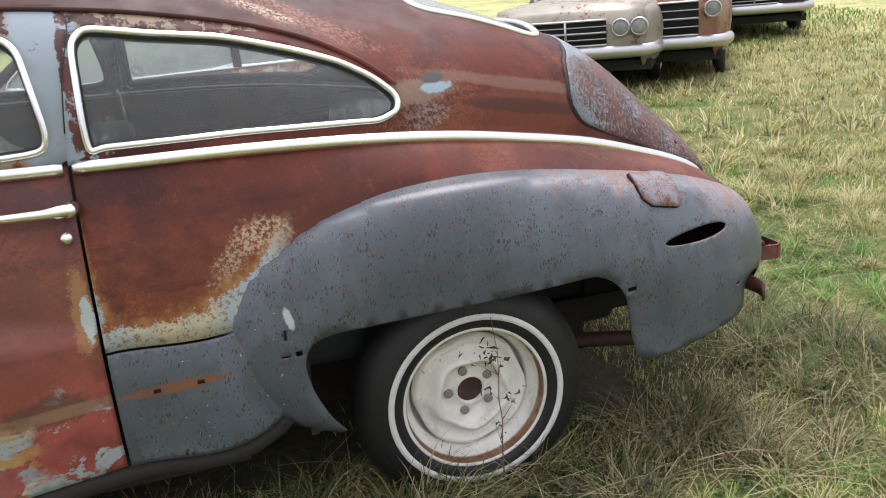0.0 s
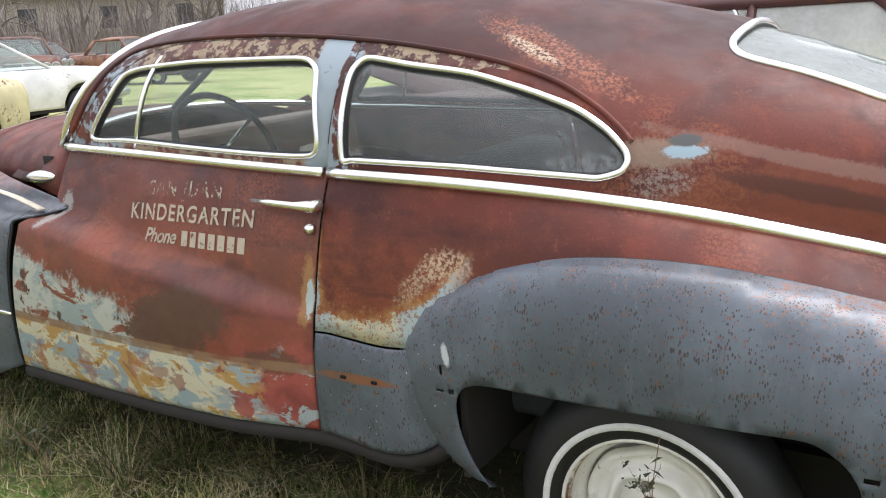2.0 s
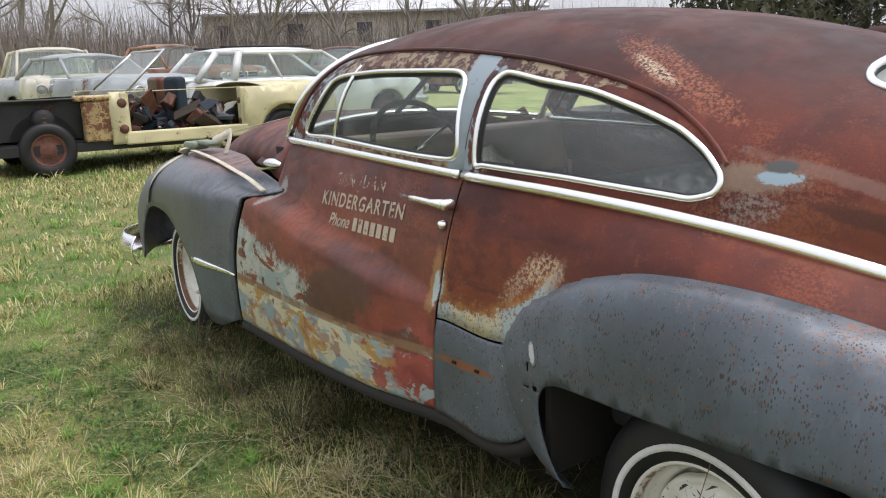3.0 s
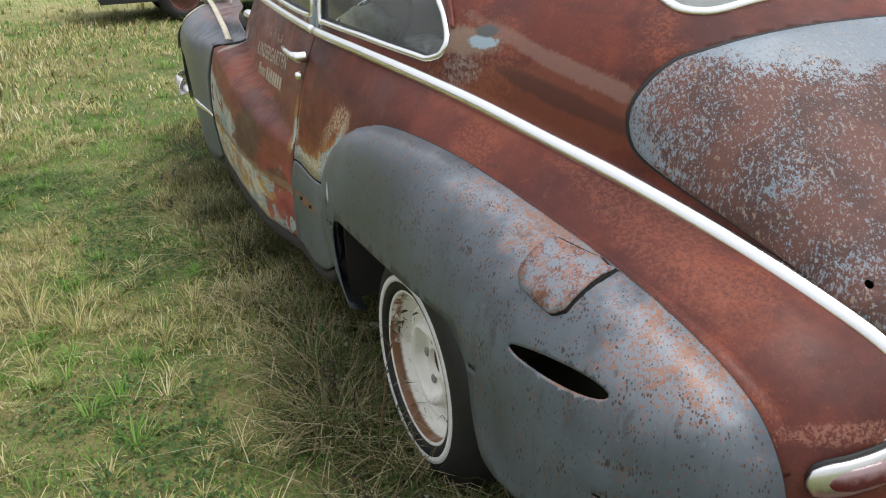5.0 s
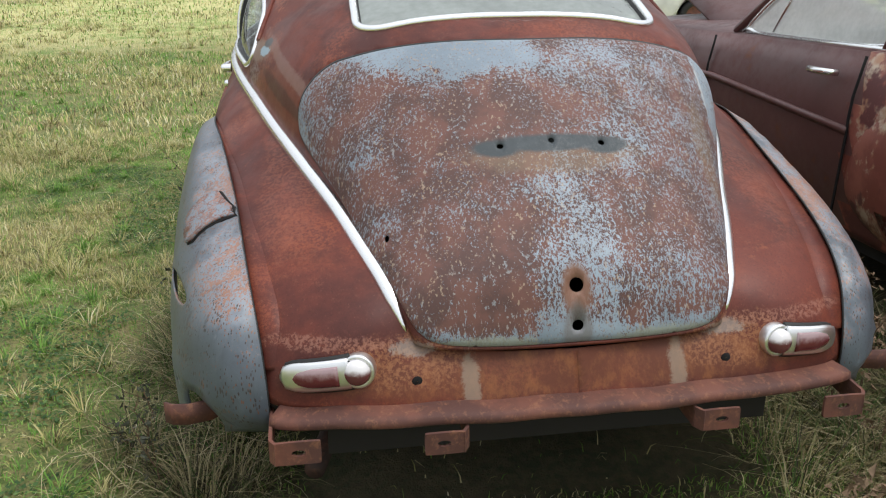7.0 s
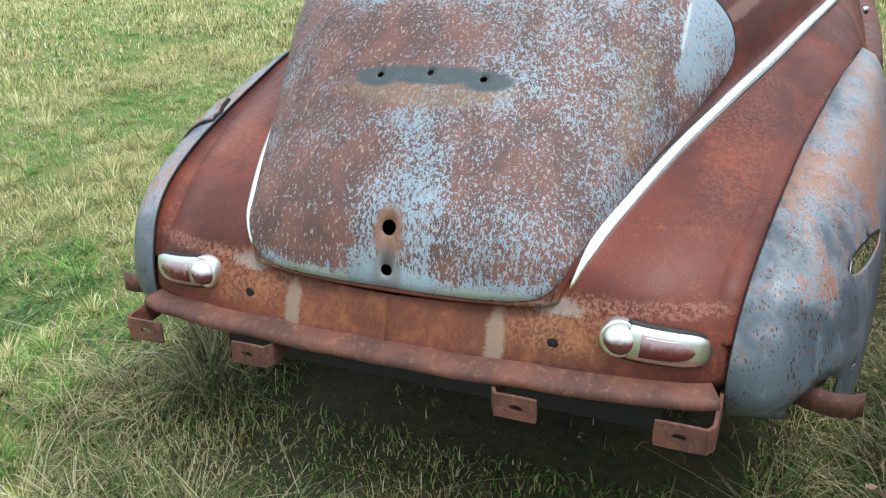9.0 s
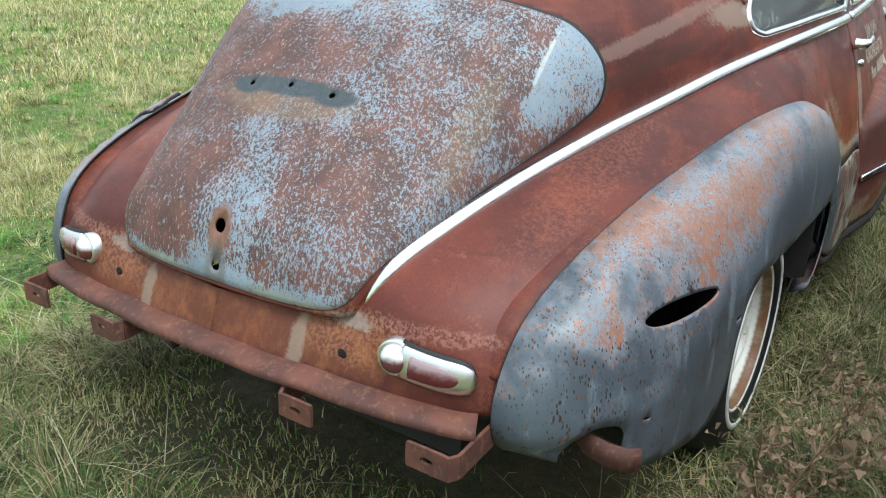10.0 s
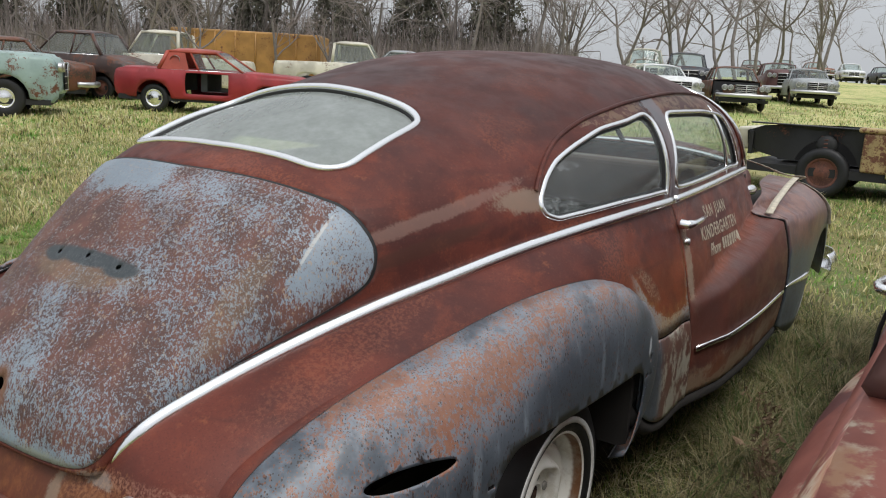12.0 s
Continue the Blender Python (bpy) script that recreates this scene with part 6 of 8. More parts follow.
def turf_shade():
    """The ground between the blades: moss, thatch and earth; far off the tone of the whole meadow."""
    s = Shade("meadow turf", 0.85)
    g = s.t.nodes.new("ShaderNodeNewGeometry")
    s.pos = g.outputs["Position"]
    sep = s.t.nodes.new("ShaderNodeSeparateXYZ")
    s.t.links.new(s.pos, sep.inputs[0])
    x, y = s.math("SUBTRACT", sep.outputs[0], 2.0), sep.outputs[1]
    far = s.step(s.math("SQRT", s.math("ADD", s.times(x, x), s.times(y, y))), 7.0, 15.0)
    patch = s.math("ADD", s.times(s.noise(0.45, 4, 0.6), 0.5), s.times(s.noise(2.6, 5, 0.65), 0.5))
    fine = s.noise(42, 4, 0.75)
    near = s.mix(s.step(s.math("ADD", patch, s.times(s.math("SUBTRACT", fine, 0.5), 0.5)), 0.40, 0.58), (0.11, 0.175, 0.034), (0.30, 0.26, 0.10))
    near = s.mix(s.times(s.step(s.noise(60, 4, 0.75), 0.50, 0.66), 0.7), near, (0.050, 0.042, 0.020))
    mead = s.mix(s.step(s.math("ADD", patch, s.times(s.math("SUBTRACT", fine, 0.5), 0.4)), 0.36, 0.56), (0.25, 0.35, 0.08), (0.60, 0.56, 0.25))
    mead = s.mix(s.times(s.step(s.noise(11, 4, 0.7), 0.54, 0.68), 0.5), mead, (0.12, 0.15, 0.04))
    c = s.mix(far, near, mead)
    c = s.mix(s.times(s.step(s.noise(0.35, 3, 0.5), 0.60, 0.70), 0.5), c, (0.17, 0.12, 0.06))
    # dead brown untrodden thatch by the old cars, darkened to carry their shade
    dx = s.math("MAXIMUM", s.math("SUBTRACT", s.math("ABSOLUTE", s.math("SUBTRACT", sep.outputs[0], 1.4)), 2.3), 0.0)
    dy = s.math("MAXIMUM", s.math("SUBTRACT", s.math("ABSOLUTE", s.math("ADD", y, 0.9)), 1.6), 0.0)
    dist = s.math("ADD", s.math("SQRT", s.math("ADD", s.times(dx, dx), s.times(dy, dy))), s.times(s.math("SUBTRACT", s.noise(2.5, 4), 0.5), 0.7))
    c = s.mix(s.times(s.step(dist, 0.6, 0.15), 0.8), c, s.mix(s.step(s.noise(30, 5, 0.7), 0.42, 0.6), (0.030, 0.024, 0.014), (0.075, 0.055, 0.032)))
    s.bump(s.noise(45, 5, 0.75), 0.9, 0.03)
    return s.done(c)


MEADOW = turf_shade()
GREEN = leaf_shade("green grass", [(0, (0.096, 0.222, 0.029)), (0.22, (0.156, 0.348, 0.046)), (0.52, (0.240, 0.432, 0.072)), (0.82, (0.384, 0.480, 0.144)), (0.97, (0.600, 0.552, 0.264))])
HAY = leaf_shade("dry winter grass", [(0, (0.134, 0.101, 0.045)), (0.10, (0.246, 0.325, 0.090)), (0.28, (0.426, 0.414, 0.140)), (0.48, (0.605, 0.526, 0.224)), (0.72, (0.739, 0.650, 0.347)), (0.92, (0.820, 0.762, 0.504))], 0.7)
RANK = leaf_shade("rank grass by the wheels", [(0, (0.043, 0.036, 0.020)), (0.14, (0.072, 0.144, 0.025)), (0.42, (0.144, 0.173, 0.050)), (0.60, (0.230, 0.187, 0.086)), (0.78, (0.389, 0.331, 0.173)), (0.96, (0.490, 0.432, 0.259))], 0.7)
LANE = leaf_shade("dry brown grass between the cars", [(0, (0.07, 0.06, 0.03)), (0.18, (0.15, 0.16, 0.06)), (0.40, (0.30, 0.25, 0.12)), (0.65, (0.46, 0.39, 0.21)), (0.90, (0.60, 0.53, 0.32))], 0.7)
n = 260
u = np.linspace(-1, 1, n)
ax = 14 * u + 420 * np.sign(u) * np.abs(u) ** 5
gx, gy = np.meshgrid(ax + 3, ax, indexing="ij")
gv = np.stack([gx.ravel(), gy.ravel(), ground_z(gx.ravel(), gy.ravel())], 1)
gf = [(i * n + j, (i + 1) * n + j, (i + 1) * n + j + 1, i * n + j + 1) for i in range(n - 1) for j in range(n - 1)]
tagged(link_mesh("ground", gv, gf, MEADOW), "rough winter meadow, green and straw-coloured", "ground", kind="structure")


def blades(name, base, length, width, lean, heading, label, shade=None):
    """Many bent grass blades as one mesh: two quads' worth of triangles each."""
    m = len(base)
    h = np.stack([np.cos(heading), np.sin(heading), 0 * heading], 1)
    w = np.stack([-np.sin(heading), np.cos(heading), 0 * heading], 1) * width[:, None] / 2
    up = np.array([0, 0, 1.0])
    p1 = base + h * (length * 0.55 * np.sin(lean * 0.5))[:, None] + up * (length * 0.55 * np.cos(lean * 0.5))[:, None]
    p2 = p1 + h * (length * 0.45 * np.sin(lean * 1.5))[:, None] + up * (length * 0.45 * np.cos(lean * 1.5))[:, None]
    v = np.stack([base - w, base + w, p1 + w * 0.7, p1 - w * 0.7, p2], 1).reshape(-1, 3)
    k = np.arange(m)[:, None] * 5
    idx = np.hstack([k + 0, k + 1, k + 2, k + 0, k + 2, k + 3, k + 3, k + 2, k + 4]).reshape(-1)
    me = bpy.data.meshes.new(name)
    me.vertices.add(len(v))
    me.vertices.foreach_set("co", v.ravel())
    me.loops.add(len(idx))
    me.loops.foreach_set("vertex_index", idx.astype(np.int32))
    me.polygons.add(len(idx) // 3)
    me.polygons.foreach_set("loop_start", np.arange(0, len(idx), 3, dtype=np.int32))
    me.polygons.foreach_set("loop_total", np.full(len(idx) // 3, 3, dtype=np.int32))
    me.update(calc_edges=True)
    me.materials.append(shade or HAY)
    return tagged(new(name, me), label, "grass", kind="stuff")


rng = np.random.default_rng(5)


def scatter(m, x0, x1, y0, y1):
    return rng.uniform((x0, y0), (x1, y1), (m, 2))


def on_ground(p):
    return np.column_stack([p, ground_z(p[:, 0], p[:, 1]) - 0.005])


hills = [rng.uniform(0, 1, (64, 64)) for k in range(2)]


def clump(p, size, k=0):
    """Smooth random value between 0 and 1 over the ground, for tussocks of a given size."""
    q = p / size
    i = np.floor(q).astype(int)
    w = q - i
    w = w * w * (3 - 2 * w)
    g = lambda a, b: hills[k][(i[:, 0] + a) % 64, (i[:, 1] + b) % 64]
    return (g(0, 0) * (1 - w[:, 0]) + g(1, 0) * w[:, 0]) * (1 - w[:, 1]) + (g(0, 1) * (1 - w[:, 0]) + g(1, 1) * w[:, 0]) * w[:, 1]


def arcs(name, base, length, width, rise, droop, heading, label, shade):
    """Long arching blades as one mesh: three segments that rise and bend over."""
    m = len(base)
    h = np.stack([np.cos(heading), np.sin(heading), 0 * heading], 1)
    w = np.stack([-np.sin(heading), np.cos(heading), 0 * heading], 1) * width[:, None] / 2
    up = np.array([0, 0, 1.0])
    pts = [base]
    for k in range(3):
        a = rise + droop * (k + 0.4) / 2.4
        pts.append(pts[-1] + (h * np.sin(a)[:, None] + up * np.cos(a)[:, None]) * (length * (0.40, 0.33, 0.27)[k])[:, None])
    for k in (2, 3):
        pts[k][:, 2] = np.maximum(pts[k][:, 2], base[:, 2] + 0.012)
    v = np.stack([pts[0] - w, pts[0] + w, pts[1] + w * 0.85, pts[1] - w * 0.85, pts[2] + w * 0.6, pts[2] - w * 0.6, pts[3]], 1).reshape(-1, 3)
    k = np.arange(m)[:, None] * 7
    idx = np.hstack([k + 0, k + 1, k + 2, k + 0, k + 2, k + 3, k + 3, k + 2, k + 4, k + 3, k + 4, k + 5, k + 5, k + 4, k + 6]).reshape(-1)
    me = bpy.data.meshes.new(name)
    me.vertices.add(len(v))
    me.vertices.foreach_set("co", v.ravel())
    me.loops.add(len(idx))
    me.loops.foreach_set("vertex_index", idx.astype(np.int32))
    me.polygons.add(len(idx) // 3)
    me.polygons.foreach_set("loop_start", np.arange(0, len(idx), 3, dtype=np.int32))
    me.polygons.foreach_set("loop_total", np.full(len(idx) // 3, 3, dtype=np.int32))
    me.update(calc_edges=True)
    me.materials.append(shade)
    return tagged(new(name, me), label, "grass", kind="stuff")


def from_car(p):
    """Distance from the coupe's foot."""
    return np.hypot(np.maximum(np.abs(p[:, 0] - 1.5) - 2.5, 0), np.maximum(np.abs(p[:, 1]) - 0.85, 0))


def dry(p):
    """How straw-like the meadow is: greener in a trodden strip beside the coupe, drier away from it."""
    d = from_car(p)
    strip = np.interp(d, [0.0, 0.25, 0.5, 1.1, 1.7, 4.0], [0.15, 0.05, -0.16, -0.14, 0.04, 0.12])
    lane = 0.28 * np.clip((-0.8 - p[:, 1]) * 6, 0, 1) * (p[:, 0] > -1.0) * (p[:, 1] > -1.8)
    return 0.15 + 0.55 * clump(p, 0.30) + 0.50 * clump(p, 1.1, 1) + strip + lane


def meadow(name, p, size, width, label):
    """Short grass over an area: green blades where it is damp, dry ones where it is not."""
    k = dry(p)
    hay = rng.uniform(0, 1, len(p)) < np.clip((k - 0.50) * 2.6, 0.06, 0.90)
    tall = (0.5 + 0.8 * np.clip(k - 0.35, 0, 1)) * (0.55 + 0.9 * clump(p, size * 2.2))
    for sel, shade, nm, lo in ((~hay, GREEN, "green_" + name, 0.55), (hay, HAY, "dry_" + name, 0.8)):
        m = int(sel.sum())
        blades(nm, on_ground(p[sel]), size * rng.uniform(lo, 1.5, m) * tall[sel], rng.uniform(width * 0.6, width * 1.3, m), rng.uniform(0.35, 1.35, m), rng.uniform(0, 6.283, m), label % ("green" if shade is GREEN else "straw-coloured"), shade)


def tufts(name, centres, per, size, label, shade, width=0.003, spread=0.30, rise=0.55, droop=1.3):
    """Tussocks: blades that spring from a small foot and arch over on all sides."""
    c = np.repeat(centres, per, 0)
    m = len(c)
    a = rng.uniform(0, 6.283, m)
    r = rng.uniform(0, 1, m) ** 0.7
    s = np.repeat(rng.uniform(0.55, 1.4, len(centres)) * size, per)
    q = c + np.stack([np.cos(a), np.sin(a)], 1) * (r * s * spread)[:, None]
    wind = np.repeat(rng.uniform(0, 6.283, len(centres)), per)
    head = np.arctan2(np.sin(a) * (r + 0.2) + 0.45 * np.sin(wind), np.cos(a) * (r + 0.2) + 0.45 * np.cos(wind)) + rng.normal(0, 0.45, m)
    return arcs(name, on_ground(q), s * rng.uniform(0.45, 1.2, m), width * rng.uniform(0.6, 1.3, m), rise * r + rng.normal(0.1, 0.15, m), droop * rng.uniform(0.5, 1.25, m), head, label, shade)


def beside_car(m, out=0.28):
    """Places along the coupe's foot, where nothing mows."""
    t = rng.uniform(0, 1, m)
    side = rng.choice([1, -1], m)
    return np.stack([-1.1 + 4.2 * t, side * (0.84 + rng.uniform(-0.12, out, m))], 1)


# close turf round the coupe, and the field beyond
p = np.vstack([scatter(150000, -3.8, 4.5, 0.6, 5.2), scatter(46000, -4.2, -0.7, -2.4, 0.8), scatter(26000, -1.2, 4.0, -1.7, -0.7), scatter(1200, -0.8, 3.5, -0.8, 0.8)])
meadow("turf", p, 0.048, 0.0042, "short %s turf round the coupe")
p = np.vstack([scatter(64000, -6, 9, 4.6, 12), scatter(34000, 4, 11, -6, 5), scatter(22000, -9, -3, -9, 3), scatter(30000, 8, 20, -8, 14)])
meadow("field", p, 0.075, 0.012, "%s grass of the field")
p = np.vstack([scatter(34000, 1, 24, 11, 22), scatter(14000, -12, 0, -14, -7), scatter(20000, 18, 40, -6, 13)])
meadow("far_field", p, 0.11, 0.026, "%s grass far across the field")
# clover and small weeds in the damp strip
p = np.vstack([scatter(26000, -2.2, 3.5, 0.95, 2.4), scatter(6000, -2.6, -1.0, -1.4, 1.2)])
p = p[(dry(p) < 0.55) & (clump(p, 0.16) > 0.35)]
m = len(p)
b = on_ground(p)
b[:, 2] += rng.uniform(0.012, 0.035, m)
a = rng.uniform(0, 6.283, m)
r = rng.uniform(0.005, 0.011, m)
v = np.stack([b + np.stack([np.cos(a + k * 1.571) * r, np.sin(a + k * 1.571) * r * 0.8, rng.normal(0, 0.003, m)], 1) for k in range(4)], 1).reshape(-1, 3)
CLOVER = leaf_shade("clover leaves", [(0, (0.045, 0.105, 0.025)), (0.4, (0.080, 0.165, 0.040)), (0.85, (0.16, 0.25, 0.08))])
tagged(link_mesh("clover", v, [(4 * i, 4 * i + 1, 4 * i + 2, 4 * i + 3) for i in range(m)], CLOVER, smooth=False), "small clover leaves in the damp turf", "clover", kind="stuff")
# tussocks: small ones all over, thick ones in the dry parts, rank ones at the coupe's foot
c = np.vstack([scatter(620, -3.6, 4.5, 1.0, 5.2), scatter(150, -3.8, -1.2, -2.3, 1.2)])
tufts("small_tufts", c[dry(c) > 0.35], 46, 0.085, "small tufts of mixed grass", HAY, 0.0032)
c = np.vstack([scatter(420, -3.6, 4.5, 1.3, 5.2), scatter(110, -3.8, -1.2, -2.3, 1.4)])
tufts("dry_tufts", c[dry(c) > 0.60], 80, 0.15, "straw-coloured arching grass tufts", HAY, 0.0032)
c = np.vstack([scatter(260, -3.6, 4.5, 1.0, 4.6), scatter(60, -3.2, -1.2, -2.0, 1.4)])
c = np.vstack([c[dry(c) < 0.72], scatter(70, -2.0, -0.75, 0.95, 1.9), scatter(60, -2.5, -1.25, -0.2, 1.1)])
tufts("green_tufts", c, 60, 0.095, "dark green grass tufts", GREEN, 0.0034)
c = np.vstack([beside_car(115), np.stack([rng.uniform(-1.6, -1.12, 44), rng.uniform(-0.95, 0.95, 44)], 1), scatter(150, -0.9, 3.6, -1.60, -0.92)])
tufts("rank_tufts", c, 100, 0.20, "long rank grass round the coupe's foot", RANK, 0.0034, 0.40, 0.7, 1.5)
c = np.array([(-0.95, 1.15), (-0.75, 1.02), (-0.3, 1.08), (0.35, 1.05), (-1.35, 0.72), (-1.5, 0.62), (-1.2, 0.9), (3.0, 1.15), (2.7, 1.2), (1.7, 1.12), (-1.15, 1.45), (0.9, -1.25), (0.2, -1.35), (1.8, -1.25), (0.5, -1.15), (1.3, -1.4), (-0.3, -1.3), (2.4, -1.3)])
c = np.vstack([c + rng.normal(0, 0.11, c.shape)] + [np.array([(-0.48, 0.86), (-0.6, 0.9), (-0.72, 0.84), (-0.55, 0.78), (-0.85, 0.95)])])
tufts("straw_clumps", c, 130, 0.20, "thick bleached straw clumps", LANE, 0.0030, 0.35, 0.7, 1.7)
c = np.vstack([scatter(700, 2, 18, 4.5, 14), scatter(520, -9, -2, -9, -1), scatter(420, 4.5, 16, -7, 4.5), scatter(420, -7, 3, 4.5, 12)])
k = dry(c)
tufts("far_tufts", c[k > 0.5], 30, 0.17, "straw tufts across the field", HAY, 0.009)
tufts("far_green_tufts", c[k <= 0.5], 24, 0.13, "green tufts across the field", GREEN, 0.009)
c = np.vstack([scatter(190, -0.5, 3.7, -1.62, -0.92), scatter(60, -1.4, -0.5, -1.7, -1.0)])
tufts("lane_tufts", c, 90, 0.19, "long dry brown grass between the cars", LANE, 0.0034, 0.40, 0.8, 1.6)
# bleached stalks lying about
STRAW = leaf_shade("bleached straw", [(0, (0.30, 0.24, 0.13)), (0.3, (0.48, 0.41, 0.23)), (0.7, (0.62, 0.55, 0.36))], 0.7)
p = np.vstack([scatter(1500, -3.6, 4.2, 1.0, 4.5), scatter(1200, -3.4, -0.9, -2.2, 1.2), scatter(1500, -1.2, 3.6, -1.7, -0.85), np.repeat(beside_car(150, 0.4), 12, 0) + rng.normal(0, 0.08, (1800, 2))])
m = len(p)
b = on_ground(p)
b[:, 2] += rng.uniform(0.01, 0.07, m)
arcs("straw", b, rng.uniform(0.08, 0.34, m), rng.uniform(0.0018, 0.0034, m), rng.uniform(1.1, 1.5, m), rng.uniform(-0.1, 0.5, m), rng.normal(2.6, 1.5, m), "bleached straw lying in the grass", STRAW)


# dry weeds and bramble by the wheels
STALK = material("dry brown stalk", (0.16, 0.095, 0.055), 0.9)
SEED = material("dry brown seed heads", (0.21, 0.14, 0.085), 0.95)
LEAF = material("dark bramble leaf", (0.055, 0.06, 0.035), 0.6, vary=0.5, scale=30)
FRESH = material("fresh green leaf", (0.09, 0.20, 0.05), 0.5, scale=30)


def weed(at, height, lean, n, label, leaves=False, heads=True, fresh=False):
    """A branched dry weed or a leafy shoot."""
    w = empty("weed", label, "weed", (at[0], at[1], float(ground_z(at[0], at[1]))))
    pts = np.array([(lean[0] * k * k, lean[1] * k * k, height * k) for k in np.linspace(0, 1, 9)]) + rng.normal(0, 0.008, (9, 3)) * np.linspace(0, 1, 9)[:, None]
    tube("stem", pts, np.linspace(0.0026, 0.001, 9), STALK, w, sides=5, up=(1, 0, 0.1))
    v, f, lv, lf = [], [], [], []
    for i in range(n):
        k = rng.uniform(0.25, 1)
        b = pts[int(k * 8)]
        d = rng.normal(0, 1, 3) * [1, 1, 0.4] + [0, 0, 0.7]
        d = d / np.linalg.norm(d) * height * rng.uniform(0.10, 0.26)
        e = b + d
        a = np.cross(d, [0, 0, 1]) + 1e-4
        a = a / np.linalg.norm(a) * 0.0014
        o = len(v)
        v += [b - a, b + a, e]
        f.append((o, o + 1, o + 2))
        for j in range(7 if heads else 4):
            q = b + d * rng.uniform(0.45, 1.05) + rng.normal(0, 0.008, 3)
            s = rng.uniform(0.003, 0.0065) if heads else rng.uniform(0.0028, 0.0055)
            o = len(lv)
            r = rng.normal(0, 1, (4, 3)) * s
            r[0] *= 1.6
            lv += [q + r[0], q + r[1], q - r[0] * 0.8, q + r[2]]
            lf += [(o, o + 1, o + 2), (o, o + 2, o + 3)]
    tagged(link_mesh("twig", v, f, STALK, w, smooth=False), kind="stuff")
    tagged(link_mesh("foliage" if leaves else "seed_spray", lv, lf, (FRESH if fresh else LEAF) if leaves else SEED, w, smooth=False), kind="stuff")


for at, h, ln in (((-1.12, -0.62), 0.30, (-0.06, -0.05)), ((-1.18, -0.78), 0.26, (-0.08, 0.02)), ((-1.05, -0.88), 0.34, (-0.1, -0.06)), ((-0.9, -0.98), 0.5, (-0.12, -0.05)), ((-0.7, -1.05), 0.55, (-0.05, -0.1)), ((-0.55, -1.02), 0.50, (-0.15, 0.0)), ((-1.3, -0.5), 0.22, (0.03, 0.08)), ((-0.35, -1.08), 0.45, (0.05, -0.1)), ((-1.25, -0.95), 0.3, (0.06, 0.1)), ((-0.15, -1.15), 0.42, (-0.08, 0.05)), ((0.6, -1.3), 0.4, (0.06, 0.05)), ((-0.6, -1.22), 0.5, (0.1, -0.06)), ((-0.8, -1.15), 0.42, (-0.14, 0.04)), ((1.1, -1.2), 0.38, (0.05, 0.07))):
    weed(at, h, ln, 30, "dry brown weed with seed heads")
for at, h, ln in (((-0.02, 0.98), 0.52, (-0.03, -0.08)), ((-0.42, 1.02), 0.30, (-0.1, 0.03)), ((-0.55, 0.98), 0.22, (-0.02, 0.06)), ((0.3, 1.0), 0.16, (0.02, 0.03)), ((-0.2, 1.06), 0.14, (0.05, 0.05)), ((-0.35, 1.1), 0.16, (-0.05, 0.08)), ((1.9, 1.15), 0.45, (0.1, 0.2))):
    weed(at, h, ln, 12, "dark trailing bramble shoot", leaves=True, heads=False)
for at, h in (((0.62, 0.93), 0.13), ((0.95, 0.96), 0.07), ((1.05, 1.02), 0.06), ((-0.3, 2.0), 0.05)):
    weed(at, h, (0.01, 0.02), 5, "small fresh green seedling", leaves=True, heads=False, fresh=True)

# ---- other vehicles of the yard ----
def faded(name, color, rust=0.35, scale=3.0):
    """Old car paint: chalky colour breaking into rust."""
    s = Shade(name, 0.5)
    n = s.math("ADD", s.times(s.noise(scale, 6, 0.65), 0.7), s.times(s.noise(scale * 8, 4, 0.7), 0.3))
    c = s.mix(s.step(s.noise(scale * 0.6, 4), 0.3, 0.7), tuple(a * 0.75 for a in color), tuple(min(a * 1.15, 0.85) for a in color))
    c = s.mix(s.step(n, 0.62 - 0.3 * rust, 0.70 - 0.3 * rust), c, s.mix(s.noise(scale * 5, 4), (0.20, 0.07, 0.035), (0.10, 0.045, 0.03)))
    s.bump(n, 0.15, 0.003)
    return s.done(c, s.step(n, 0.4, 0.7, 0.35, 0.7))


CAR_GLASS = glass("old car glass", dust=0.13)
DULL_CHROME = chrome("dulled pitted chrome", 0.34, 0.55)
LAMP_GLASS = material("clouded headlamp glass", (0.26, 0.27, 0.26), 0.2)
BLACK_BAY = material("black grease and steel", (0.018, 0.018, 0.019), 0.7, scale=12, bump=0.4)


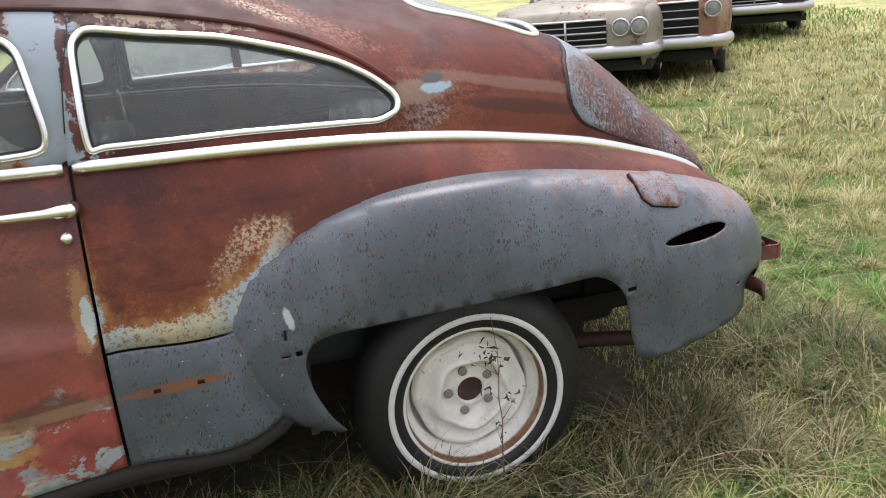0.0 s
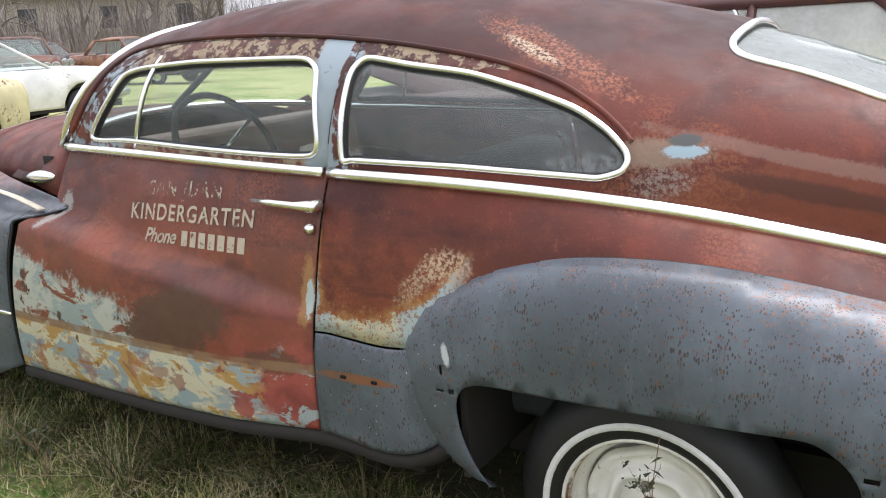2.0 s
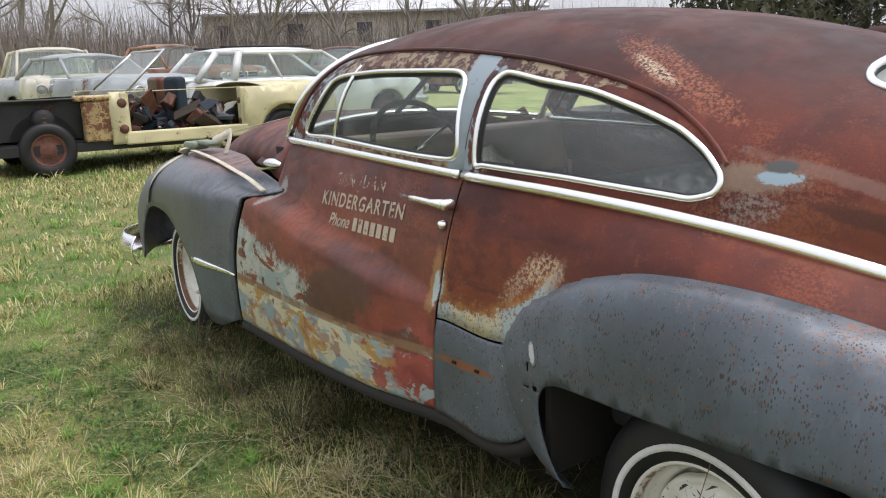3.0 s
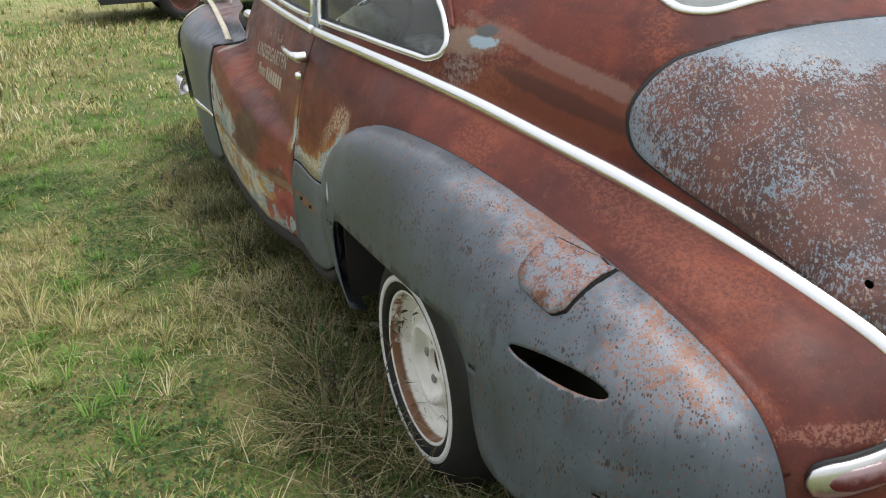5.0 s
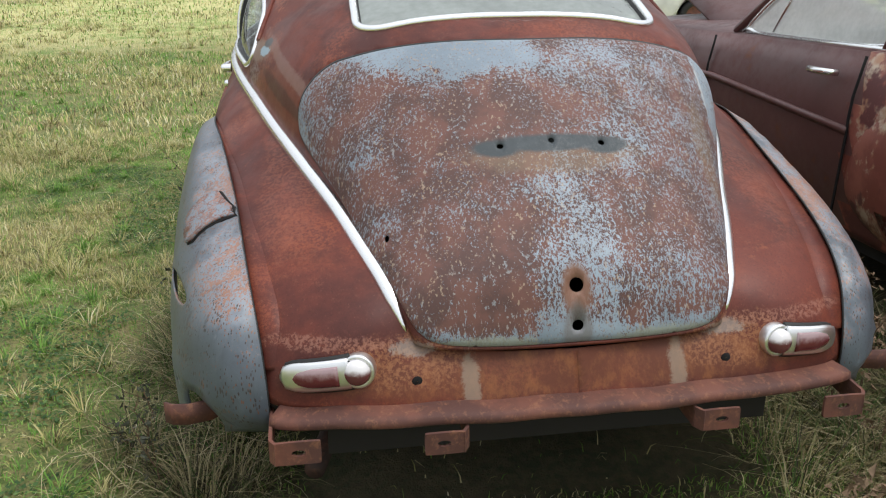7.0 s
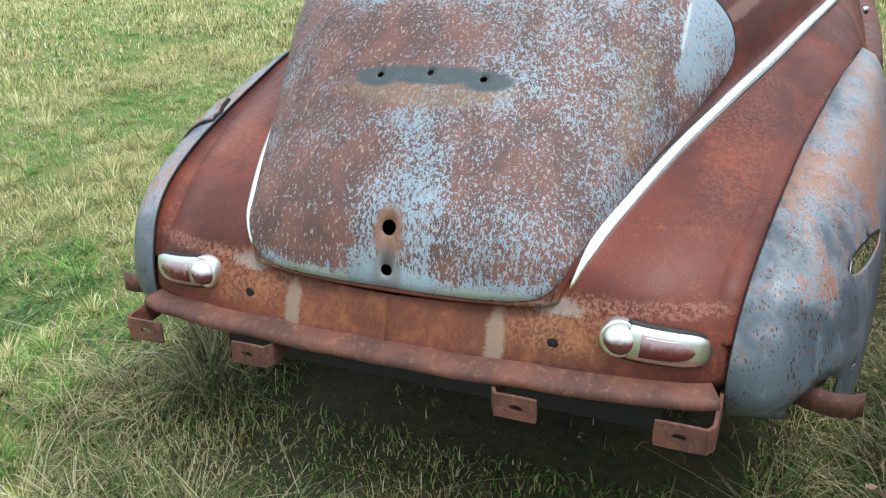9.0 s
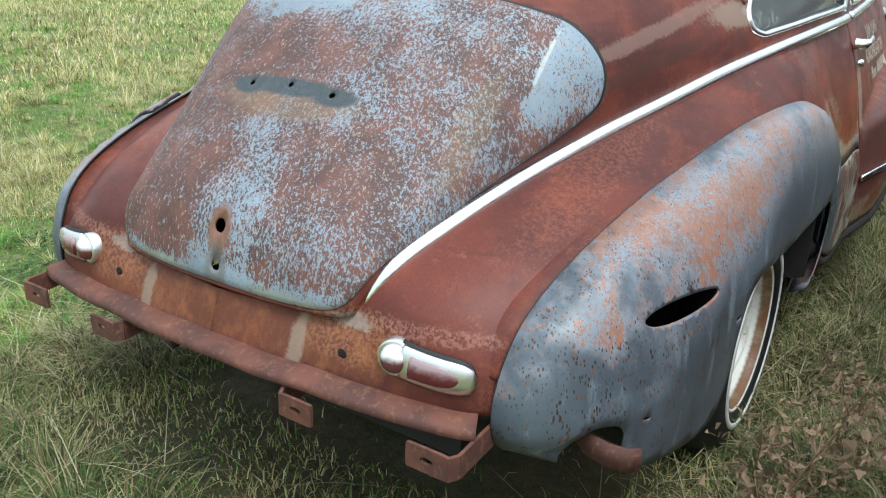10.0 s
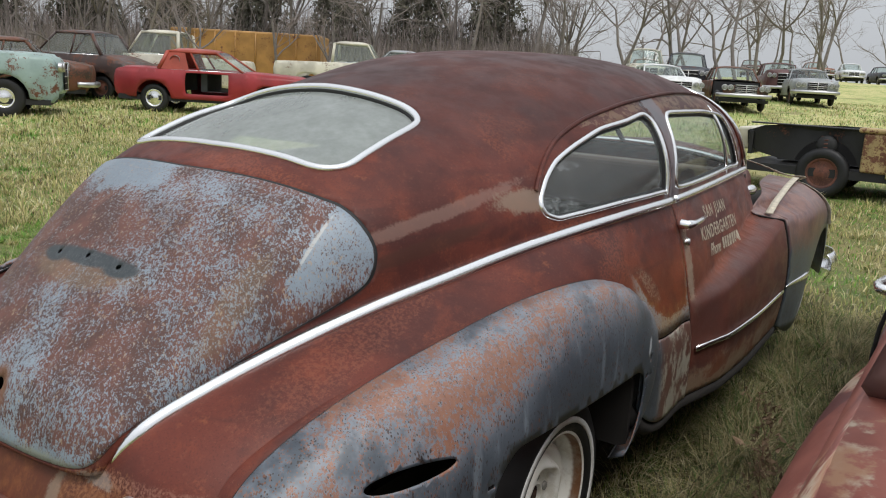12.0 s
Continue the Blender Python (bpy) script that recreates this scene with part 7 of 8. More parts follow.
def vehicle(label, at, turn, paint, L=4.9, W=1.8, hood=0.98, deck=0.98, belt=0.98, roof=1.50, cab=(0.55, -1.35), top=(0.05, -1.0), wheels=(1.45, -1.35), r=0.33, kind="sedan",
            roof_paint=None, lamps=2, bumpers=True, grille=True, open_top=False, bare_front=False, name="derelict_car", category="car", fins=0.0, side_trim=False, open_door=None, gap_top=0.05):
    """A derelict car or pickup, facing +x before it is turned: body with wheel arches, cabin of pillars and panes, wheels and brightwork."""
    z0 = float(ground_z(at[0], at[1]))
    car2 = empty(name, label, category, (at[0], at[1], z0), turn=turn)
    h = L / 2
    zb = 0.30
    # flanks with arches cut out
    prof = [(h, zb + 0.12), (h - 0.02, hood - 0.22), (h - 0.12, hood - 0.05), (h - 0.45, hood), (cab[0] + 0.1, belt + 0.0), (cab[1] - 0.05, belt), (-h + 0.35, deck + fins * 0.5), (-h + 0.06, deck - 0.04 + fins), (-h, deck - 0.25), (-h + 0.02, zb + 0.12)]
    low = [(-h + 0.10, zb)]
    for wx in sorted(wheels):
        low += [(wx + (r + 0.07) * math.cos(a), max(r - 0.02 + (r + 0.07) * math.sin(a), zb)) for a in np.linspace(math.pi, 0, 11)]
    low += [(h - 0.10, zb)]
    outl = np.vstack([rounded(prof, 4, 0.3, closed=False), np.array(low)])

    def flank(x, z):
        x, z = np.asarray(x), np.asarray(z)
        tz = np.clip((z - zb) / (belt - zb), 0, 1.1)
        nose = np.clip((np.abs(x) - (h - 0.7)) / 0.7, 0, 1)
        y = W / 2 * (0.93 + 0.07 * np.sin(np.clip(tz, 0, 1) * math.pi * 0.9)) - 0.10 * np.clip(tz - 0.72, 0, 1) ** 2 * 4 - 0.16 * nose**2.2
        return np.stack([x, y, z], -1)

    if bare_front:
        cut, clip = cab[0] + 0.12, []
        for a, b in zip(outl, np.roll(outl, -1, 0)):
            if a[0] <= cut:
                clip.append(tuple(a))
            if (a[0] <= cut) != (b[0] <= cut):
                clip.append(tuple(a + (b - a) * (cut - a[0]) / (b[0] - a[0])))
        outl = np.array(clip)
    gap = [] if not open_door else [rounded([(open_door[0], zb + 0.14), (open_door[1], zb + 0.14), (open_door[1], belt - gap_top), (open_door[0], belt - gap_top)], 4, 0.06 if gap_top > 0.02 else 0.0)]
    v, f = fill(outl, gap, 0.10)
    if open_door:
        g = bmesh.new()
        box(g, open_door[0] - 0.05, open_door[1] + 0.05, W / 2 - 0.12, W / 2 - 0.015, zb, zb + 0.16)
        bevelled(part("sill", g, paint, car2, smooth=False), 0.02, 2)
        for xx in (open_door[0] - 0.04, open_door[1] - 0.02):
            g = bmesh.new()
            box(g, xx, xx + 0.06, W / 2 - 0.12, W / 2 - 0.035, zb + 0.12, belt - 0.02)
            part("door_post", g, paint, car2, smooth=False)
    side_l = solid(link_mesh("flank", flank(v[:, 0], v[:, 1]), f[:, ::-1], paint, car2), 0.01)
    mirrored(side_l)
    # top: bonnet, scuttle and deck between the flanks
    tp = rounded(prof, 6, 0.3, closed=False)
    tp = tp[(tp[:, 1] > zb + 0.14)]
    a = flank(tp[:, 0], tp[:, 1])
    m = 9
    vs, fs = [], []
    for q in a:
        for k in range(m):
            w = k / (m - 1) * 2 - 1
            flat = abs(q[0]) < h - 0.2
            vs.append((q[0] + (0.10 * (1 - w * w) * np.sign(q[0]) if abs(q[0]) > h - 0.25 else 0), q[1] * w, q[2] + (0.055 * (1 - abs(w) ** 2.5) if flat else 0.02 * (1 - w * w))))
    skip = lambda x: (bare_front and 0.6 < x < h - 0.05) or (open_top and cab[1] < x < cab[0]) or (kind == "pickup" and -h + 0.15 < x < cab[1])
    for i in range(len(a) - 1):
        if not skip((a[i][0] + a[i + 1][0]) / 2):
            fs += [(i * m + k, i * m + k + 1, (i + 1) * m + k + 1, (i + 1) * m + k) for k in range(m - 1)]
    half = [(vs[q[0]][0] + vs[q[2]][0]) / 2 > (cab[0] + cab[1]) / 2 for q in fs]
    for nm, sel in (("bonnet", True), ("boot_deck", False)):
        solid(link_mesh(nm, vs, [q for q, h2 in zip(fs, half) if h2 == sel], paint, car2), 0.012)
    g = bmesh.new()
    box(g, -h + 0.12, h - 0.15, -W / 2 + 0.10, W / 2 - 0.10, zb - 0.05, zb + 0.06)
    box(g, cab[0] + 0.02, cab[0] + 0.12, -W / 2 + 0.12, W / 2 - 0.12, zb, belt - 0.04)
    if bare_front:
        box(g, 0.8, h - 0.5, -0.3, 0.3, 0.4, 0.82)
    part("underbody", g, BLACK_BAY, car2, "dark underbody", smooth=False)
    for wx in wheels:
        for sd in (1, -1):
            wl = lathe("wheel", [(0.17, 0.035), (0.19, 0.05), (0.205, 0.05), (0.21, 0.03)] + [(0.19, 0.03), (0.12, 0.02), (0.08, 0.04), (0.001, 0.045)][::1], IRON if rng.uniform() < 0.6 or bare_front else CHROME, car2, n=20)
            wl.matrix_basis = pose(wx, sd * (W / 2 - 0.13), r - 0.03, 0, 0, 0 if sd > 0 else 180)
            lathe("tyre", [(0.19, -0.09), (r - 0.03, -0.085), (r, -0.04), (r, 0.03), (r - 0.04, 0.065), (0.21, 0.06), (0.19, 0.04)], RUBBER, wl, n=24)
    if not open_top:
        rp = roof_paint or paint
        yb, yt = W / 2 - 0.12, W / 2 - 0.26
        # roof panel
        nx, ny = 9, 9
        vs = []
        for i in range(nx):
            for j in range(ny):
                u, w = i / (nx - 1), j / (ny - 1) * 2 - 1
                xx = top[0] + (top[1] - top[0]) * u
                vs.append((xx, yt * w, roof - 0.07 * abs(w) ** 3 - 0.05 * (2 * u - 1) ** 4))
        fs = [(i * ny + j, (i + 1) * ny + j, (i + 1) * ny + j + 1, i * ny + j + 1) for i in range(nx - 1) for j in range(ny - 1)]
        solid(link_mesh("roof", vs, fs, rp, car2), 0.02)
        e = 0.115
        corner = {}
        for sd in (1, -1):
            A, B = np.array((cab[0], sd * yb, belt + 0.01)), np.array((cab[1], sd * yb, belt + 0.01))
            C, D = np.array((top[0], sd * yt, roof - 0.08)), np.array((top[1], sd * yt, roof - 0.08))
            corner[sd] = (A, B, C, D)
            mid = (A + B) / 2 + np.array((-0.05, 0, 0)), (C + D) / 2 + np.array((-0.05, 0, 0))
            tube("windscreen_pillar", np.array([A, C]), 0.028, rp, car2, sides=6, up=(0, 1, 0))
            tube("rear_pillar", np.array([B, D]), 0.05, rp, car2, sides=6, up=(0, 1, 0))
            tube("roof_rail", np.array([C, D]), 0.035, rp, car2, sides=6, up=(0, 1, 0))
            quads = [(A, mid[0], mid[1], C), (mid[0], B, D, mid[1])] if kind != "pickup" else [(A, B, D, C)]
            if kind != "pickup":
                tube("door_pillar", np.array([mid[0], mid[1]]), 0.025, rp, car2, sides=6, up=(0, 1, 0))
            if kind == "wagon":
                cut = (mid[0] * 0.42 + B * 0.58, mid[1] * 0.42 + D * 0.58)
                tube("tail_pillar", np.array(cut), 0.07, rp, car2, sides=6, up=(0, 1, 0))
                tube("roof_bar", np.array([(top[0] - 0.2, sd * (yt - 0.04), roof + 0.02), (top[1] + 0.1, sd * (yt - 0.04), roof + 0.02)]), 0.018, BLACK_BAY, car2, sides=6, up=(0, 1, 0))
            if kind == "opera":
                q = quads.pop()
                panel = [(q[0] + q[3]) / 2 * 0.9 + (q[1] + q[2]) / 2 * 0.1, q[1], q[2], q[3]]
                panel[0] = q[0] * 0.75 + q[1] * 0.25
                panel[3] = q[3] * 0.75 + q[2] * 0.25
                solid(link_mesh("blind_quarter", panel, [(0, 1, 2, 3)], rp, car2, smooth=False), 0.03, 0)
                c0 = sum(panel) / 4
                lathe("opera_light", [(0.115, -0.03), (0.12, 0.03), (0.10, 0.035), (0.095, 0.03), (0.001, 0.032)], TEAL, car2, "small round quarter light", n=20, at=(c0[0], c0[1], c0[2]))
            for q in quads:
                o = link_mesh("side_window", [q[0], q[1], q[2], q[3]], [(0, 1, 2, 3)], CAR_GLASS, car2, smooth=False)
                o.visible_shadow = False
            tube("window_sill", np.array([A, B]), 0.014, CHROME, car2, sides=6, up=(0, 1, 0))
        for i0, i1, nm in ((0, 2, "windscreen"), (1, 3, "rear_window")):
            a1, a2, b2, b1 = corner[1][i0], corner[-1][i0], corner[-1][i1], corner[1][i1]
            vs, fs = [], []
            for k in range(7):
                w = k / 6
                bow = 0.10 * (1 - (2 * w - 1) ** 2) * (1 if i0 == 0 else -1)
                vs += [a1 * (1 - w) + a2 * w + np.array((bow, 0, 0)), b1 * (1 - w) + b2 * w + np.array((bow * 0.6, 0, 0.04 * (1 - (2 * w - 1) ** 2)))]
            fs = [(2 * k, 2 * k + 2, 2 * k + 3, 2 * k + 1) for k in range(6)]
            o = link_mesh(nm, vs, fs, CAR_GLASS, car2)
            o.visible_shadow = False
        for xx in (cab[0] - 1.0, cab[1] + 0.35)[: 1 if kind == "pickup" else 2]:
            g = bmesh.new()
            box(g, xx, xx + 0.14, -yb + 0.1, yb - 0.1, 0.5, belt + 0.06)
            part("seat", g, CLOTH, car2, "dark seat back", smooth=False)
    if kind == "pickup":
        g = bmesh.new()
        box(g, -h + 0.1, cab[1] - 0.08, -W / 2 + 0.2, W / 2 - 0.2, 0.60, 0.64)
        box(g, -h + 0.06, -h + 0.12, -W / 2 + 0.14, W / 2 - 0.14, 0.55, deck - 0.03)
        part("load_bed", g, paint, car2, smooth=False)
    if bumpers:
        for sx in (1, -1):
            pts = rounded([(sx * (h - 0.30), W / 2 - 0.02, 0.48), (sx * (h + 0.02), W / 2 - 0.12, 0.48), (sx * (h + 0.15), 0.3, 0.48), (sx * (h + 0.15), -0.3, 0.48), (sx * (h + 0.02), -W / 2 + 0.12, 0.48), (sx * (h - 0.30), -W / 2 + 0.02, 0.48)], 4, 0.4, closed=False)
            tube("bumper", pts, 0.055, DULL_CHROME, car2, "dull chrome bumper", sides=8, flat=1.3)
    if grille:
        ys = np.linspace(-W / 2 + 0.16 + 0.19 * lamps, W / 2 - 0.16 - 0.19 * lamps, 15)
        face = lambda y, z, d: (h + 0.105 * (1 - (2 * y / W) ** 2) + d, y, z)
        z0g, z1g = 0.56, hood - 0.13
        vs = [face(y, z, 0.006) for z in (z0g, z1g) for y in ys]
        solid(link_mesh("grille_opening", vs, [(i, i + 1, 16 + i, 15 + i) for i in range(14)], HOLE, car2, "dark grille opening"), 0.01, 0)
        for k in range(5):
            zz = z0g + k * (z1g - z0g) / 4
            tube("grille_bar", np.array([face(y, zz, 0.018) for y in ys]), 0.013 if k in (0, 2, 4) else 0.007, DULL_CHROME, car2, sides=6)
        tube("grille_divider", np.array([face(0, z, 0.02) for z in (z0g, z1g)]), 0.016, DULL_CHROME, car2, sides=6, up=(0, 1, 0))
        for sd in (1, -1):
            for k in range(lamps):
                yy = sd * (W / 2 - 0.20 - 0.19 * k)
                hl = lathe("headlamp", [(0.095, -0.05), (0.098, 0.02), (0.085, 0.035), (0.078, 0.025)], DULL_CHROME, car2, n=18, axis="x", at=(h + 0.02 + 0.105 * (1 - (2 * yy / W) ** 2), yy, hood - 0.22))
                lathe("lens", [(0.08, 0.02), (0.06, 0.034), (0.001, 0.04)], LAMP_GLASS, hl, n=18, axis="x", at=(h + 0.02 + 0.105 * (1 - (2 * yy / W) ** 2), yy, hood - 0.22))
    if side_trim:
        for sd in (1, -1):
            xx = np.linspace(-h + 0.3, h - 0.3, 14)
            q = flank(xx, np.full(14, 0.70)) * [1, sd, 1] + np.array([0, sd * 0.008, 0])
            tube("side_trim", q, 0.014, CHROME, car2, sides=6, up=(0, 1, 0))
    return car2


MAROON = faded("dull maroon paint", (0.108, 0.045, 0.042), 0.18, 2.2)
def cream_patched():
    s = Shade("red paint worn through to cream", 0.5)
    n = s.math("ADD", s.times(s.noise(2.6, 5, 0.62), 0.7), s.times(s.noise(22, 4, 0.7), 0.3))
    c = s.mix(s.step(s.noise(6, 5), 0.4, 0.6), (0.19, 0.050, 0.036), (0.29, 0.092, 0.066))
    c = s.mix(s.step(n, 0.525, 0.58), c, s.mix(s.step(s.noise(14, 5), 0.4, 0.6), (0.46, 0.36, 0.27), (0.36, 0.19, 0.11)))
    c = s.mix(s.step(s.noise(3.4, 5, 0.6, s.scaled(1, 1, 1, at=(3, 1, 5))), 0.57, 0.62), c, (0.11, 0.032, 0.03))
    s.bump(n, 0.15, 0.002)
    return s.done(c)


PINKISH_CREAM = cream_patched()
BEIGE = faded("chalky beige paint", (0.36, 0.32, 0.25), 0.35)
SALMON = faded("rusty salmon paint", (0.30, 0.15, 0.09), 0.5)
YELLOW = faded("pale yellow paint", (0.62, 0.56, 0.34), 0.16)
WHITE = faded("white car paint", (0.72, 0.73, 0.73), 0.02)
CREAMY = faded("cream truck paint", (0.60, 0.57, 0.47), 0.2)
RED = faded("bright red paint", (0.30, 0.025, 0.03), 0.02)
PADDED = faded("orange-red roof vinyl", (0.36, 0.06, 0.035), 0.02)
TEAL = faded("pale teal paint", (0.30, 0.40, 0.38), 0.3)
OCHRE = faded("ochre box-body paint", (0.42, 0.22, 0.06), 0.2)
BROWN = faded("dark brown paint", (0.07, 0.045, 0.04), 0.4)
GREYC = faded("silver-grey paint", (0.34, 0.36, 0.37), 0.15)
DARKB = faded("dark blue-black paint", (0.03, 0.035, 0.045), 0.25)
OLIVE = faded("rusty brown-black paint", (0.06, 0.045, 0.03), 0.6)

FOGGED = glass("fogged peeling side glass", dust=0.62, film_tone=(0.72, 0.74, 0.70))

# the neighbour, parked alongside
vehicle("dull maroon old saloon with chalky red rear wing", (0.98, -2.47), 0, MAROON, L=5.1, W=1.84, hood=1.02, deck=0.98, belt=1.04, roof=1.56, cab=(0.60, -1.70), top=(0.05, -1.15), wheels=(1.55, -1.40), lamps=1, bumpers=False, bare_front=False)

# a swollen rear wing, door lines and a handle on the neighbour's flank
def neighbour_details():
    nb = bpy.data.objects["derelict_car"]
    g = bmesh.new()
    bmesh.ops.create_uvsphere(g, u_segments=32, v_segments=20, radius=1)
    for v in g.verts:
        x, y, z = v.co
        v.co = Vector((-1.45 + 1.02 * math.copysign(abs(x) ** 0.85, x), 0.78 + 0.20 * math.copysign(abs(y) ** 0.8, y), 0.62 + 0.34 * math.copysign(abs(z) ** 0.8, z)))
    bmesh.ops.delete(g, geom=[v for v in g.verts if v.co.z < 0.36 or v.co.y < 0.70 or (v.co.x + 1.40) ** 2 + (v.co.z - 0.30) ** 2 < 0.40**2 and v.co.z < 0.62], context="VERTS")
    part("rear_wing", g, PINKISH_CREAM, nb, "chalky red rear wing with cream patches")
    for o in nb.children:
        if o.name.startswith(("flank", "boot_deck")):
            o.data.materials.append(PINKISH_CREAM)
            o.data.polygons.foreach_set("material_index", [int(q.center.x < -0.60) for q in o.data.polygons])
        if o.name.startswith("side_window"):
            o.data.materials[0] = FOGGED
    fr = np.array([(0.50, 0.795, 1.065), (0.02, 0.69, 1.44), (-0.50, 0.66, 1.47), (-0.58, 0.79, 1.065)])
    tube("window_frame", rounded(fr, 6, 0.2), 0.013, CHROME, nb, "chrome door window frame", sides=8, closed=True, up=(0, 1, 0))
    tube("quarter_light_post", np.array([(0.26, 0.79, 1.065), (0.13, 0.70, 1.40)]), 0.01, CHROME, nb, sides=6, up=(0, 1, 0))
    # the bonnet stands half open over the engine bay
    vs = []
    for i in range(11):
        for j in range(11):
            u, w = i / 10, j / 5 - 1
            vs.append((0.92 + 1.45 * u, 0.62 * w * (1 - 0.15 * u), 1.10 + 0.42 * u - 0.16 * abs(w) ** 2.4 - 0.25 * max(u - 0.75, 0)))
    solid(link_mesh("bonnet", vs, [(i * 11 + j, (i + 1) * 11 + j, (i + 1) * 11 + j + 1, i * 11 + j + 1) for i in range(10) for j in range(10)], MAROON, nb, "dull maroon bonnet standing half open"), 0.02)
    tube("door_handle", np.array([(-0.47, 0.91, 0.955), (-0.46, 0.945, 0.957), (-0.40, 0.955, 0.957), (-0.32, 0.945, 0.957), (-0.31, 0.915, 0.955)]), 0.014, CHROME, nb, "chrome door handle", sides=8)
    for x in (-0.60, 0.66):
        q = np.array([(x + 0.08 * max(0.75 - z, 0), 0.926 - 0.045 * max(z - 0.85, 0) / 0.2, z) for z in np.linspace(0.36, 1.03, 10)])
        tube("door_gap", q, 0.006, HOLE, nb, sides=5, up=(0, 1, 0))
    xx = np.linspace(-0.6, 1.6, 12)
    tube("waist_fold", np.stack([xx, 0.925 + 0 * xx, 0.83 - 0.10 * np.clip(0.6 - xx, 0, 2) / 1.4], 1), 0.016, MAROON, nb, sides=8, up=(0, 1, 0))


neighbour_details()
# cars behind, seen past the tail
def facing(label, front, head, **k):
    """A vehicle given by the middle of its front end and its heading."""
    a = radians(head)
    L = k.get("L", 4.9)
    return vehicle(label, (front[0] - math.cos(a) * L / 2, front[1] - math.sin(a) * L / 2), head, **k)


facing("chalky beige saloon with four headlamps and a wide grille", (-3.35, -5.75), 55, paint=BEIGE, L=5.3, W=1.95, hood=0.95, belt=0.95, roof=1.40, lamps=2)
facing("rust-patched old saloon with a chrome front", (-4.40, -5.90), 55, paint=SALMON, L=5.0, W=1.85, hood=1.05, belt=1.02, roof=1.55, lamps=1)
facing("dark saloon with a dull chrome bumper", (-7.8, -8.6), 60, paint=DARKB, L=5.0, hood=0.9, belt=0.9, roof=1.4)
BLACK_RUST = faded("black paint gone to rust", (0.018, 0.018, 0.019), 0.12, 4)
COWL = faded("cream paint eaten by rust", (0.46, 0.34, 0.16), 0.5, 5)
# the stripped yellow convertible ahead
yl = vehicle("stripped pale yellow convertible without its front wing", (10.65, -1.30), 90, YELLOW, L=5.2, W=1.82, hood=0.95, deck=0.96, belt=0.96, wheels=(1.42, -1.72), open_top=True, open_door=(-1.08, 0.46), gap_top=0.006, bare_front=True, bumpers=False, grille=False)
bay = [(0.66, 0.40), (0.98, 0.40)] + [(1.42 + 0.40 * math.cos(a), 0.33 + 0.40 * math.sin(a)) for a in np.linspace(math.pi * 0.93, math.pi * 0.07, 12)] + [(1.95, 0.42), (2.30, 0.50), (2.44, 0.60), (2.46, 0.78), (2.25, 0.86), (1.9, 0.90), (1.2, 0.925), (0.66, 0.93)]
v, f = fill(bay, [], 0.08)
solid(link_mesh("inner_wing", np.stack([v[:, 0], 0.60 + 0.10 * np.sin(v[:, 0] * 3.1) * (v[:, 1] - 0.4), v[:, 1]], 1), f, BLACK_RUST, yl, "black exposed inner wing", smooth=False), 0.03)
g = bmesh.new()
for v in box(g, 0.66, 2.40, 0.60, 0.76, 0.885, 0.905):
    v.co.y += 0.03 * math.sin(9 * v.co.x)
for v in box(g, 2.36, 2.42, -0.7, 0.70, 0.48, 0.80):
    v.co.z += 0.05 * math.sin(5 * v.co.y)
bevelled(part("wing_rail", g, BLACK_RUST, yl, "rusty black bay rails", smooth=False), 0.015, 2)
for k in range(7):
    tube("coil", np.array([(1.42 + 0.075 * math.cos(a), 0.70 + 0.075 * math.sin(a), 0.42 + 0.05 * k + 0.008 * a) for a in np.linspace(0, 6.2, 16)]), 0.012, IRON, yl, sides=5)
lathe("spring_tower", [(0.10, -0.25), (0.13, -0.05), (0.13, 0.12), (0.09, 0.16), (0.001, 0.16)], BLACK_BAY, yl, n=18, at=(1.42, 0.62, 0.66))
for k, (a, b) in enumerate(((0.46, 0.54), (-1.12, -1.05))):
    g = bmesh.new()
    box(g, a, b, 0.74, 0.885, 0.36, 0.955)
    bevelled(part("door_post", g, YELLOW, yl, "pale yellow door post", smooth=False), 0.02, 2)
    for z in (0.5, 0.78):
        lathe("hinge_hole", [(0.045, -0.004), (0.045, 0.008), (0.001, 0.008)], OLIVE, yl, n=14, axis="x", at=((a if k == 0 else b) - 0.0, 0.82, z))
for z in (0.50, 0.82):
    lathe("hinge_scar", [(0.060, -0.01), (0.058, 0.012), (0.001, 0.014)], IRON, yl, "rusted hinge scar", n=11, at=(0.53, 0.895, z))
g = bmesh.new()
box(g, 0.54, 0.98, 0.70, 0.84, 0.36, 0.86)
box(g, 0.50, 1.05, 0.60, 0.86, 0.86, 0.93)
bevelled(part("cowl_panel", g, COWL, yl, "rusted cream cowl panel", smooth=False), 0.03, 3)
g = bmesh.new()
for v in box(g, 2.42, 2.60, -0.78, 0.62, 0.52, 0.82):
    v.co.z += 0.04 if v.co.x > 2.5 and v.co.z < 0.6 else 0
bevelled(part("nose_panel", g, CREAMY, yl, "cream nose panel", smooth=False), 0.03, 3)
JUNK = [OLIVE, DARKB, IRON, BLACK_BAY, material("dark blue seat cloth", (0.022, 0.034, 0.05), 0.9), material("stained brown junk", (0.05, 0.036, 0.026), 0.9)]
for sd in (1, -1):
    tube("windscreen_pillar", np.array([(0.42, sd * 0.78, 0.97), (-0.14, sd * 0.66, 1.46)]), 0.019, DULL_CHROME, yl, sides=6, up=(0, 1, 0))
tube("windscreen_header", np.array([(-0.14, 0.66, 1.46), (-0.14, -0.66, 1.46)]), 0.019, DULL_CHROME, yl, sides=6)
